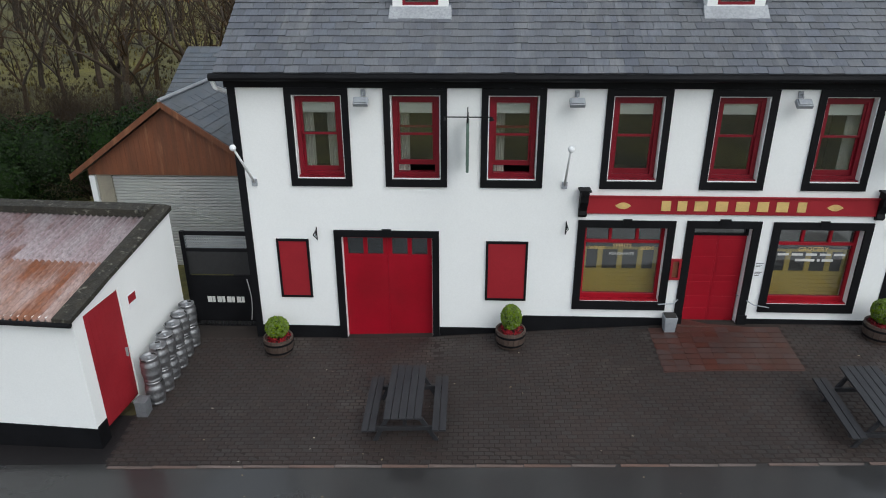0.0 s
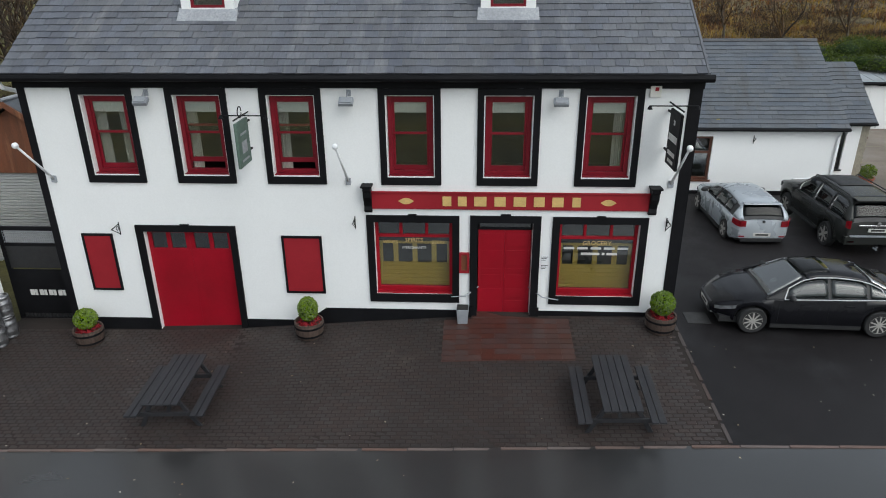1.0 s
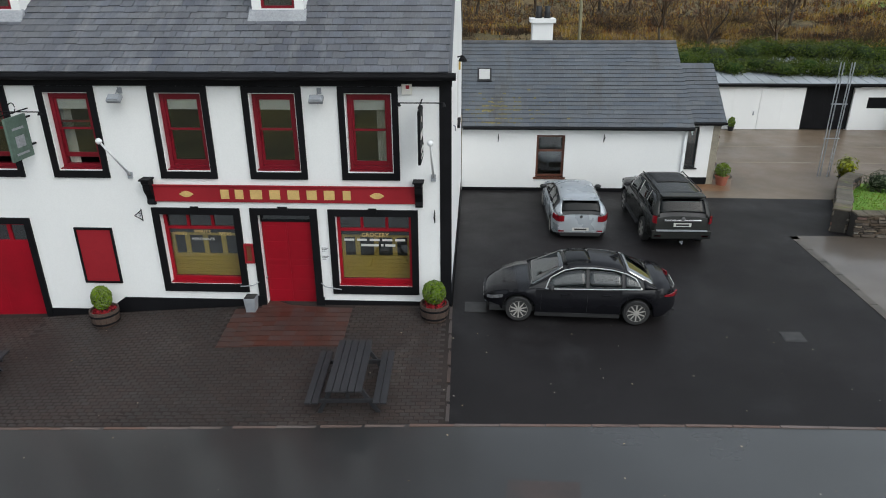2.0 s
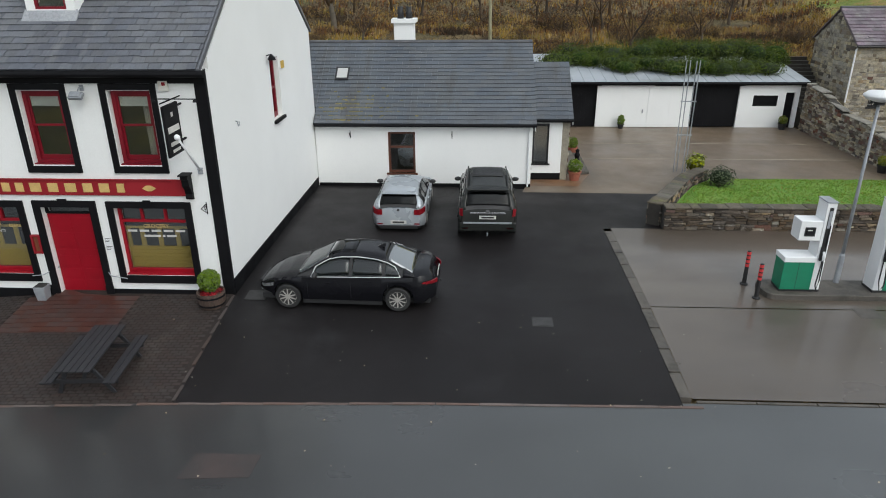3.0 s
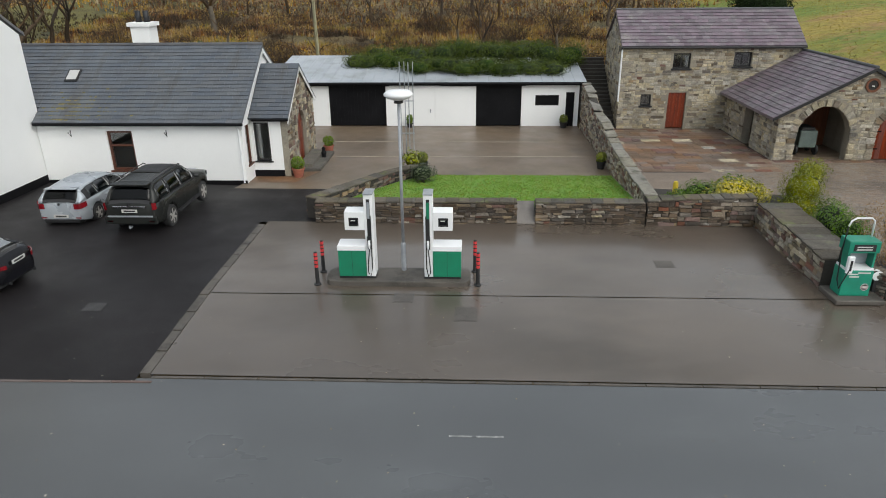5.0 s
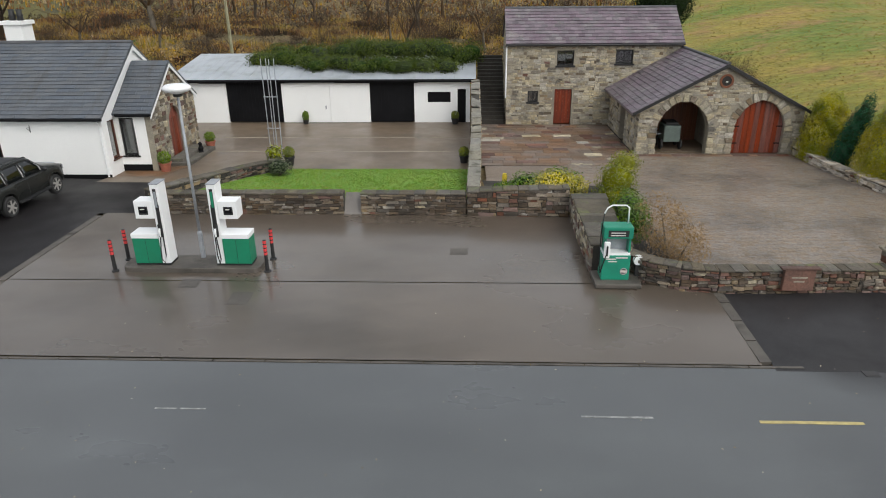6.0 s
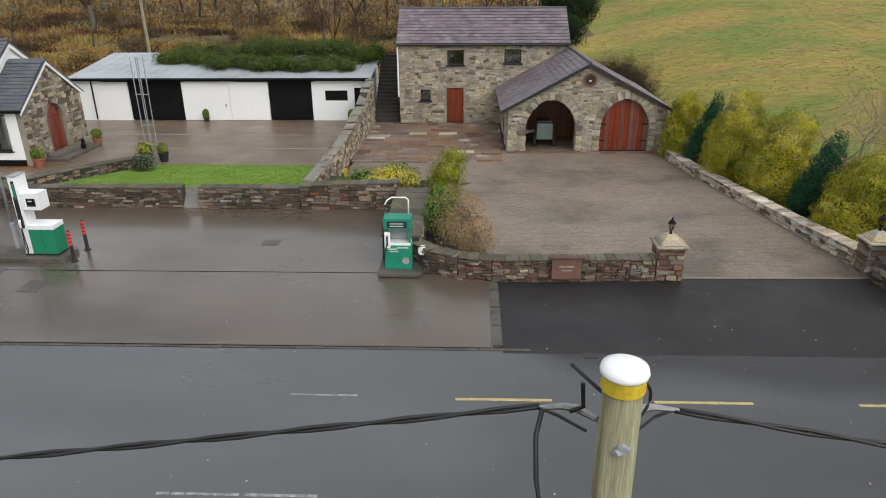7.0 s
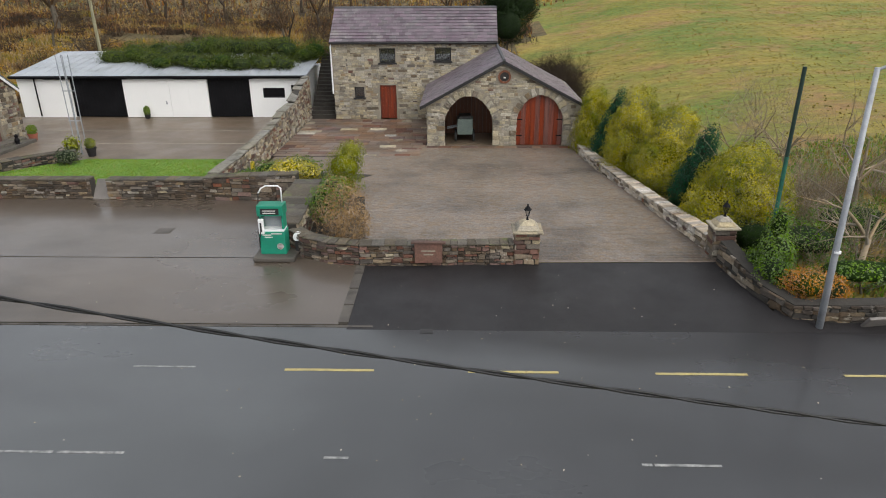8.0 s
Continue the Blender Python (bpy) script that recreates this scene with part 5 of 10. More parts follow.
top_line, x = [], SX0 - 0.25
while x < SX1 + 0.1:
    top_line += [(x, 0.0), (x + 0.56, 0.0), (x + 0.57, 0.025), (x + 0.59, 0.025)]
    x += 0.6
hull(bm, [(x, SY - 0.25, 2.46 + h) for x, h in top_line] + [(SX1 + 0.2, SY - 0.25, 2.46), (SX1 + 0.2, SY - 0.25, 2.39), (SX0 - 0.25, SY - 0.25, 2.39)],
     [(x, SY + 5.9, 3.25 + h) for x, h in top_line] + [(SX1 + 0.2, SY + 5.9, 3.25), (SX1 + 0.2, SY + 5.9, 3.18), (SX0 - 0.25, SY + 5.9, 3.18)])
part("roof", bm, SHEETROOF, shed, "pale grey sheet roof, wet in places")
bm = bm_new()
box(bm, SX0 - 0.26, SX1 + 0.2, SY - 0.30, SY - 0.252, 2.30, 2.47)
tube(bm, [(SX0 - 0.26, SY - 0.33, 2.40), (SX1 + 0.2, SY - 0.33, 2.40)], 0.05, 8)
part("gutter", bm, BLACK, shed)
for a, b in ((19.6, 24.6), (27.5, 32.3)):
    block("door_rail", a, b, SY - 0.12, SY - 0.002, 2.24, 2.31, BLACK, shed)
for a, b in ((24.38, 27.19), (27.2, 29.52)):
    bm = bm_new()
    grooved(bm, a, b, 2, SY - 0.07, SY - 0.02, -0.02, 2.22, 0.004)
    part("sliding_door", bm, WHITE, shed, "smooth white sliding door")
for a, b in ((21.1, 24.4), (29.5, 32.08)):
    bm = bm_new()
    grooved(bm, a, b, int((b - a) / 0.2), SY + 0.12, SY + 0.16, -0.02, 2.2, 0.005)
    part("boarded_door", bm, BLACK, shed, "black boarded door")
bm = bm_new()
ring(bm, 32.86, 34.18, 1.12, 1.71, 0.06, SY + 0.05, SY + 0.12)
sw = part("window", bm, BLACK, shed, "small dark window")
block("shutter", 32.92, 34.12, SY + 0.09, SY + 0.11, 1.18, 1.65, BLACK, sw)
block("small_door", 34.58, 35.06, SY + 0.12, SY + 0.16, -0.1, 1.87, BLACK, shed)
bm = bm_new()
tube(bm, [(19.0, SY - 0.05, 2.3), (19.0, SY - 0.05, 0.05)], 0.04, 8)
part("downpipe", bm, BLACK, shed)
block("door_bolt", 26.9, 26.96, SY - 0.12, SY - 0.07, 0.75, 0.95, STEEL, shed)

# ---- stone barn ----
barn = house("stone_barn", "two-storey pale rubble stone barn with purple slate roof", "barn", (42, 35.9, 0))
BX0, BX1, BY0, BY1, BE = 37.35, 46.75, 35.9, 40.5, 4.40
bh = [(40.07 - BX0, 41.0 - BX0, 3.25, 4.05), (43.27 - BX0, 44.21 - BX0, 3.34, 4.08), (40.03 - BX0, 41.0 - BX0, -0.3, 1.97), (38.54 - BX0, 39.11 - BX0, 1.26, 1.88)]
wall("front_wall", (BX0, BY0), (1, 0), BX1 - BX0, -0.3, BE, 0.5, MORTAR, "", bh, parent=barn)
front_barn = barn.children[-1] if barn.children else None
b_mid, b_rise = (BY0 + BY1) / 2, 1.58 / 2.3
bg = [(0.0, BE), (BY1 - BY0 - 0.5, BE), ((BY1 - BY0) / 2 - 0.5, BE + 1.53), (0.0, BE + b_rise * 0.4)]
lw = wall("gable_wall", (BX0 + 0.5, BY0 + 0.5), (0, 1), BY1 - BY0 - 0.5, -0.3, BE, 0.5, MORTAR, "", [], bg, parent=barn)
wall("gable_wall", (BX1, BY0 + 0.5), (0, 1), BY1 - BY0 - 0.5, -0.3, BE, 0.5, MORTAR, "", [], bg, parent=barn)
wall("rear_wall", (BX0 + 0.5, BY1 - 0.4), (1, 0), BX1 - BX0 - 1.0, -0.3, BE, 0.4, MORTAR, "", parent=barn)
barn_front = [o for o in scene.objects if o.parent == barn and o.name.startswith("front_wall")][0]
stone_face(barn_front, (BX0, BY0, 0.0), (1, 0, 0), (0, -1, 0), BX1 - BX0, lambda u: BE - 0.02, (0.06, 0.18), (0.12, 0.42), [BARN, STONE, REDSTONE], (9, 1.5, 0.05),
           [lambda u, z, h=h: h[0] - .02 < u < h[1] + .02 and h[2] - .02 < z < h[3] + .02 for h in bh], 260, 31, (0.015, 0.035), 0.016)
barn_side = [o for o in scene.objects if o.parent == barn and o.name.startswith("gable_wall")][0]
stone_face(barn_side, (BX0, BY1, 0.0), (0, -1, 0), (-1, 0, 0), BY1 - BY0, lambda u: BE + b_rise * min(u, BY1 - BY0 - u) - 0.05, (0.09, 0.23), (0.15, 0.52), [BARN, STONE], (7, 2), (), 60, 32, (0.015, 0.035), 0.016)
bm = bm_new()
ye, ze = BY0 - 0.18, BE + 0.02
rz = ze + b_rise * (b_mid - ye)
extrude(bm, [(ye, ze), (b_mid, rz), (2 * b_mid - ye, ze), (2 * b_mid - ye, ze - 0.08), (b_mid, rz - 0.1), (ye, ze - 0.08)], "x", BX0 - 0.1, BX1 + 0.12)
barn_roof = part("roof", bm, PURPLE, barn)
bv = Vector((0, 1, b_rise)).normalized()
slate_roof(barn_roof, (BX0 - 0.1, ye - 0.02, ze), (1, 0, 0), bv, BX1 - BX0 + 0.22, (b_mid - ye) / bv.y, 0.27, 0.36, PURPLE, 150, seed=7, thick=0.032)
bm = bm_new()
tube(bm, [(BX0 - 0.1, b_mid, rz + 0.02), (BX1 + 0.12, b_mid, rz + 0.02)], 0.08, 8)
part("ridge", bm, RIDGE, barn_roof)
bm = bm_new()
tube(bm, [(BX0 - 0.12, ye - 0.05, ze - 0.06), (BX1 + 0.12, ye - 0.05, ze - 0.06)], 0.055, 8)
box(bm, BX0 - 0.05, BX1, ye + 0.02, BY0 - 0.06, ze - 0.12, ze - 0.05)
part("gutter", bm, TRIM, barn, "dark plum gutter")
for a, b, c, d in ((40.07, 41.0, 3.25, 4.05), (43.27, 44.21, 3.34, 4.08), (38.54, 39.11, 1.26, 1.88)):
    bm = bm_new()
    ring(bm, a, b, c, d, 0.06, BY0 + 0.12, BY0 + 0.2)
    box(bm, (a + b) / 2 - 0.02, (a + b) / 2 + 0.02, BY0 + 0.13, BY0 + 0.19, c + .06, d - .06)
    box(bm, a - 0.08, b + 0.08, BY0 - 0.07, BY0 + 0.12, c - 0.09, c)
    wn_ = part("window", bm, TRIM, barn, "small dark timber window with a stone sill")
    pane(wn_, a + .05, b - .05, c + .05, d - .05, BY0 + 0.16)
    # near-black sheet added in place of the unlit barn inside
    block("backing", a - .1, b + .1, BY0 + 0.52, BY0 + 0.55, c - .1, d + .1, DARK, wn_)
bm = bm_new()
tube(bm, [(BX0 - 0.06, BY0 - 0.10, 1.5), (BX0 - 0.06, BY0 - 0.10, 4.2), (BX0 - 0.02, BY0 - 0.14, 4.34)], 0.045, 8)
part("downpipe", bm, PVC, barn, "white downpipe at the corner")
bm = bm_new()
grooved(bm, 40.05, 40.98, 6, BY0 + 0.10, BY0 + 0.15, 0.03, 1.95, 0.004)
part("door", bm, REDWOOD, barn, "red-brown plank door")

# ---- arched building in front of the barn ----
ab = house("arched_outhouse", "gabled stone outhouse with two pointed arches and slate roof", "outbuilding", (46.9, 29.05, 0))
AX0, AX1, AY0, AY1 = 43.15, 50.65, 29.05, 36.2
A_MID, A_E, A_TOP = 46.85, 2.05, 4.05
a_rise = (A_TOP - A_E) / (A_MID - AX0)


def gothic(x0, x1, spring, top, foot, n=9):
    pts = [(x0, foot), (x0, spring)]
    c = (x0 + x1) / 2
    for k in range(1, 2 * n):
        t = k / n
        x = x0 + (x1 - x0) * (0.5 - 0.5 * math.cos(math.pi * t / 2))
        q = abs(x - c) / ((x1 - x0) / 2)
        z = spring + (top - spring) * (1 - q ** 2.0) ** 0.62
        pts.append((x, z))
    return pts + [(x1, spring), (x1, foot)]


A1, A2 = gothic(44.0, 46.38, 1.2, 2.5, -0.3), gothic(47.55, 49.83, 1.3, 2.55, -0.3)
bm = bm_new()
arch_gable(bm, [(AX0, -0.3), (AX0, A_E), (A_MID, A_TOP), (A_MID, A_TOP - 0.001)][:3] + [(47.0, -0.3)], A1, "y", AY0, AY0 + 0.45)
arch_gable(bm, [(47.0, -0.3), (A_MID, A_TOP), (AX1, A_E), (AX1, -0.3)], A2, "y", AY0, AY0 + 0.45)
ag = part("gable_wall", bm, MORTAR, ab)
HW = AX1 - AX0
atop = lambda u: A_E + a_rise * min(u, (A_MID - AX0)) if u < A_MID - AX0 else A_TOP - (A_TOP - A_E) * (u - (A_MID - AX0)) / (AX1 - A_MID)


def ring_band(pts, grow):
    c = sum(p[0] for p in pts) / len(pts)
    return [(c + (x - c) * grow, z if z < 0 else (z + 0.28 if abs(x - c) < 1.0 else z + 0.12)) for x, z in pts]


band1, band2 = ring_band(A1, 1.22), ring_band(A2, 1.22)
hole_tests = [lambda u, z: in_poly(u + AX0, z, band1), lambda u, z: in_poly(u + AX0, z, band2), lambda u, z: math.hypot(u + AX0 - 46.9, z - 3.42) < 0.36]
stone_face(ag, (AX0, AY0, 0.0), (1, 0, 0), (0, -1, 0), HW, lambda u: atop(u) - 0.04, (0.06, 0.17), (0.12, 0.40), [BARN, STONE, REDSTONE], (9, 1.5, 0.08), hole_tests, 200, 41, (0.015, 0.035), 0.015)
# dressed stones round the arches
for A in (A1, A2):
    items, acc = [], 0.0
    cx = (A[0][0] + A[-1][0]) / 2
    line = [(A[0][0], 0.05)] + A[1:-1] + [(A[-1][0], 0.05)]
    dense = []
    for p, q in zip(line, line[1:]):
        m = max(1, int(math.dist(p, q) / 0.03))
        dense += [(p[0] + (q[0] - p[0]) * i / m, p[1] + (q[1] - p[1]) * i / m) for i in range(m)]
    total = len(dense)
    n = 23
    r = random.Random(int(cx))
    for k in range(n):
        i = int((k + 0.5) / n * total)
        p, q = dense[max(0, i - 3)], dense[min(total - 1, i + 3)]
        t = Vector((q[0] - p[0], 0, q[1] - p[1])).normalized()
        nrm = Vector((-t.z, 0, t.x))
        if nrm.x * (dense[i][0] - cx) < 0 and abs(dense[i][0] - cx) > 0.2:
            nrm = -nrm
        if abs(dense[i][0] - cx) <= 0.2:
            nrm = Vector((0, 0, 1))
        dep = r.uniform(0.28, 0.40)
        c3 = Vector((dense[i][0], AY0, dense[i][1])) + nrm * dep / 2
        items.append((r.randrange(8), 0 if r.random() < .85 else 1, frame_matrix(c3, t * (total * 0.03 / n * 0.94), Vector((0, 0.06, 0)), nrm * dep)))
    pieces(ag, "arch_stone", STONES, items, [BARN, STONE], 60, "")
wall("side_wall", (AX0 + 0.4, AY0 + 0.45), (0, 1), AY1 - AY0 - 0.45, -0.3, A_E + 0.1, 0.4, MORTAR, "", [(2.4, 3.5, -0.3, 1.9)], parent=ab)
asw = [o for o in scene.objects if o.parent == ab and o.name.startswith("side_wall")][0]
stone_face(asw, (AX0, AY1, 0.0), (0, -1, 0), (-1, 0, 0), AY1 - AY0, lambda u: A_E + 0.1, (0.08, 0.21), (0.14, 0.46), [BARN, STONE], (7, 2), [lambda u, z: AY1 - AY0 - 3.97 < u < AY1 - AY0 - 2.83 and z < 1.92], 60, 42, (0.02, 0.045), 0.022)
wall("side_wall", (AX1, AY0 + 0.45), (0, 1), AY1 - AY0 - 0.45, -0.3, A_E + 0.2, 0.4, MORTAR, "", parent=ab)
block("floor", AX0 + 0.4, AX1 - 0.4, AY0 + 0.46, AY1, -0.2, 0.04, YARD, ab)
block("rear_wall", AX0 + 0.4, AX1 - 0.4, AY1 - 0.6, AY1 - 0.4, -0.2, 2.3, MORTAR, ab)
block("partition", 46.85, 47.0, AY0 + 0.46, AY1 - 0.6, -0.2, 2.2, MORTAR, ab)
for k in range(16):
    block("partition_board", AX0 + 0.42 + 0.2 * k, AX0 + 0.61 + 0.2 * k, AY0 + 2.9, AY0 + 2.95, 0.04, 2.3, BROWNWOOD, ab)
bm = bm_new()
xl, xr = AX0 - 0.35, AX1 + 0.2
zl = A_E + 0.12 - a_rise * 0.35
zr_ = A_E + 0.12 - (A_TOP - A_E) / (AX1 - A_MID) * 0.2
zt = A_TOP + 0.12
extrude(bm, [(xl, zl), (A_MID, zt), (xr, zr_), (xr, zr_ - 0.09), (A_MID, zt - 0.1), (xl, zl - 0.09)], "y", AY0 - 0.15, AY1)
ab_roof = part("roof", bm, PURPLE, ab)
lv = Vector((A_MID - xl, 0, zt - zl)).normalized()
rv = Vector((A_MID - xr, 0, zt - zr_)).normalized()
ln, rn = math.hypot(A_MID - xl, zt - zl), math.hypot(A_MID - xr, zt - zr_)
slate_roof(ab_roof, (xl, AY1, zl), (0, -1, 0), lv, AY1 - AY0 + 0.16, ln, 0.27, 0.36, PURPLE, 150, seed=9, thick=0.030)
slate_roof(ab_roof, (xr, AY0 - 0.16, zr_), (0, 1, 0), rv, AY1 - AY0 + 0.16, rn, 0.27, 0.36, PURPLE, 90, seed=10, thick=0.030)
bm = bm_new()
tube(bm, [(A_MID, AY0 - 0.17, zt + 0.03), (A_MID, AY1, zt + 0.03)], 0.08, 8)
part("ridge", bm, RIDGE, ab_roof)
bm = bm_new()
hull(bm, [(xl, AY0 - 0.19, zl - 0.12), (A_MID, AY0 - 0.19, zt - 0.13), (A_MID, AY0 - 0.15, zt - 0.13), (xl, AY0 - 0.15, zl - 0.12)], [(xl, AY0 - 0.19, zl + 0.02), (A_MID, AY0 - 0.19, zt + 0.02), (A_MID, AY0 - 0.15, zt + 0.02), (xl, AY0 - 0.15, zl + 0.02)])
hull(bm, [(A_MID, AY0 - 0.19, zt - 0.13), (xr, AY0 - 0.19, zr_ - 0.12), (xr, AY0 - 0.15, zr_ - 0.12), (A_MID, AY0 - 0.15, zt - 0.13)], [(A_MID, AY0 - 0.19, zt + 0.02), (xr, AY0 - 0.19, zr_ + 0.02), (xr, AY0 - 0.15, zr_ + 0.02), (A_MID, AY0 - 0.15, zt + 0.02)])
part("bargeboard", bm, TRIM, ab_roof, "dark plum bargeboard")
# arched plank door in the second arch
xs = np.linspace(47.55, 49.83, 11)
top_of = lambda x: 1.3 + 1.25 * max(0.0, 1 - (abs(x - 48.69) / 1.14) ** 2) ** 0.62
bm = bm_new()
extrude(bm, [(47.57, 0.06), (49.81, 0.06)] + [(x, top_of(x) - .03) for x in np.linspace(49.80, 47.58, 25)], "y", AY0 + 0.225, AY0 + 0.26)
adoor = part("arched_door", bm, REDWOOD, ab, "pair of arched red cedar plank doors")
for a, b in zip(xs, xs[1:]):
    bm = bm_new()
    top = [(x, top_of(x)) for x in np.linspace(b - .006, a + .006, 4)]
    extrude(bm, [(a + .006, 0.06), (b - .006, 0.06)] + top, "y", AY0 + 0.18, AY0 + 0.22)
    part("plank", bm, REDWOOD, adoor)
for s in (1, -1):
    for z in (0.5, 1.3):
        bm = bm_new()
        x0 = 48.69 - s * 1.12
        box(bm, min(x0, x0 + s * .28), max(x0, x0 + s * .28), AY0 + 0.165, AY0 + 0.18, z, z + 0.05)
        part("strap_hinge", bm, BLACK, adoor)
# round window
bm = bm_new()
rings = [[bm.verts.new((46.9 + q * math.cos(a), y, 3.42 + q * math.sin(a))) for a in (2 * math.pi * k / 28 for k in range(28))] for q, y in ((0.22, AY0), (0.22, AY0 - .06), (0.31, AY0 - .06), (0.31, AY0))]
for ra, rb in zip(rings, rings[1:] + rings[:1]):
    for k in range(28):
        bm.faces.new((ra[k], ra[(k + 1) % 28], rb[(k + 1) % 28], rb[k]))
oc = part("round_window", bm, BROWNWOOD, ab, "round timber-ringed window")
bm = bm_new()
lathe(bm, [(0.001, AY0 - 0.01), (0.23, AY0 - 0.01), (0.23, AY0 - 0.005), (0.001, AY0 - 0.005)], 24, (46.9, 0, 3.42), "y")
part("pane", bm, DARK, oc, "dark disc")
bm = bm_new()
lathe(bm, [(0.001, -0.03), (0.05, -0.03), (0.06, 0), (0.05, 0.03), (0.001, 0.03)], 12, (46.9, AY0 - 0.05, 3.38))
part("knob", bm, PALE, oc, "pale central boss", True)

# stone steps up the barn's side
steps = house("stone_steps", "flight of mossy stone steps between shed and barn", "steps", (36.4, 36.5, 0))
for k in range(18):
    bm = bm_new()
    box(bm, 35.75, 37.3, 36.2 + 0.28 * k, 36.2 + 0.28 * (k + 1) + 0.02, -0.2, 0.18 * (k + 1))
    part("step", bm, DARKJOINT, steps, bevel=0.012)

# ---- old shed beside the pub ----
ls = house("lean_to_shed", "white lean-to shed with rusted corrugated roof and red door", "shed", (-7.5, 12.5, -0.4))
LX0, LX1, LY0, LY1 = -13.5, -5.6, 10.95, 14.95
bm = bm_new()
wall_mesh(bm, (LX0, LY0), (1, 0), LX1 - LX0, -1.3, 2.10, 0.3)
part("front_wall", bm, WHITE, ls)
bm = bm_new()
wall_mesh(bm, (LX1, LY0 + 0.3), (0, 1), LY1 - LY0 - 0.3, -1.3, 2.10, 0.3, [(0.02, 1.20, -1.3, 1.98)], [(0.0, 2.10), (LY1 - LY0 - 0.3, 2.10), (LY1 - LY0 - 0.3, 2.86), (0.0, 2.18)])
part("side_wall", bm, WHITE, ls)
bm = bm_new()
wall_mesh(bm, (LX0, LY1 - 0.3), (1, 0), LX1 - LX0 - 0.3, -1.3, 2.86, 0.3)
part("rear_wall", bm, WHITE, ls)
block("plinth", LX0, LX1 + 0.02, LY0 - 0.025, LY0 - 0.001, -1.3, -0.40, BLACK, ls)
block("plinth", LX1 + 0.001, LX1 + 0.02, LY0, LY0 + 0.3, -1.3, -0.36, BLACK, ls)
bm = bm_new()
pitch = (2.80 - 2.06) / (LY1 - LY0)
n = 320
rows = []
for k in range(n + 1):
    x = LX0 + (LX1 - 0.25 - LX0) * k / n
    dz = 0.045 * math.cos(2 * math.pi * x / 0.14)
    col = []
    for j, y in enumerate((LY0 - 0.12, 12.68, 12.70, LY1 - 0.2)):
        col.append(bm.verts.new((x, y, 2.10 + pitch * (y - LY0) + dz + (0.015 if j < 2 else 0.0))))
    rows.append(col)
for a, b in zip(rows, rows[1:]):
    for j in range(3):
        bm.faces.new((a[j], b[j], b[j + 1], a[j + 1]))
rf = part("roof_sheet", bm, RUST, ls, "corrugated iron roof with rust streaks", True)
rf.data.materials.append(RUST2)
for k, f in enumerate(rf.data.polygons):
    f.material_index = 1 if f.center.y < 12.7 else 0
md = rf.modifiers.new("thickness", "SOLIDIFY")
md.thickness = 0.006
bm = bm_new()
hull(bm, [(LX1 - 0.30, LY0 - 0.12, 2.05), (LX1 + 0.06, LY0 - 0.12, 2.05), (LX1 + 0.06, LY1 + 0.05, 2.82), (LX1 - 0.30, LY1 + 0.05, 2.82)],
     [(LX1 - 0.30, LY0 - 0.12, 2.16), (LX1 + 0.06, LY0 - 0.12, 2.14), (LX1 + 0.06, LY1 + 0.05, 2.92), (LX1 - 0.30, LY1 + 0.05, 2.96)])
box(bm, LX0, LX1 - 0.30, LY1 - 0.42, LY1 + 0.05, 2.78, 2.96)
bmesh.ops.subdivide_edges(bm, edges=bm.edges[:], cuts=5, use_grid_fill=True)
for v in bm.verts:
    v.co += Vector((0, 0, 0.025)) * noise.noise(v.co * 6)
part("parapet", bm, MOSSY, ls, "mossy concrete parapet edge")
bm = bm_new()
tube(bm, [(LX0, LY0 - 0.13, 2.03), (LX1 + 0.06, LY0 - 0.13, 2.03)], 0.05, 8)
part("gutter", bm, BLACK, ls)
ld = block("door", LX1 - 0.09, LX1 - 0.061, LY0 + 0.325, LY0 + 1.495, -0.6, 1.975, DARKRED, ls, "red boarded door")
for k in range(7):
    y = LY0 + 0.325 + 1.17 * k / 7
    block("board", LX1 - 0.06, LX1 - 0.012, y + .002, y + 1.17 / 7 - .002, -0.6, 1.975, DARKRED, ld)
block("handle", LX1 - 0.012, LX1 + 0.03, 12.32, 12.36, 0.45, 0.65, STEEL, ld)
block("frame", LX1 + 0.001, LX1 + 0.015, 12.455, 12.50, -0.5, 1.99, PVC, ls, "white door jamb")
bm = bm_new()
box(bm, LX1 + 0.002, LX1 + 0.012, 12.72, 13.04, 1.36, 1.68)
sg = part("notice", bm, PVC, ls, "small white notice with a red panel")
block("panel", LX1 + 0.012, LX1 + 0.016, 12.74, 13.02, 1.48, 1.66, DARKRED, sg)
turn_ = Matrix.Rotation(radians(-3.6), 3, "Z")
pivot_ = Vector((-5.62, 14.95, 0))
ls.location = turn_ @ (ls.location - pivot_) + pivot_
ls.rotation_euler = (0, 0, radians(-3.6))

# ---- garage behind the gate ----
gr = house("garage", "timber-gabled garage with pale roller shutter and slate roof", "garage", (-7.4, 19.3, 0))
GX0, GX1, GY = -9.75, -4.9, 19.3
bm = bm_new()
wall_mesh(bm, (GX0, GY), (1, 0), GX1 - GX0, -1.0, 2.40, 0.25, [(0.45, 4.40, -1.0, 2.35)])
part("front_wall", bm, MORTAR, gr)
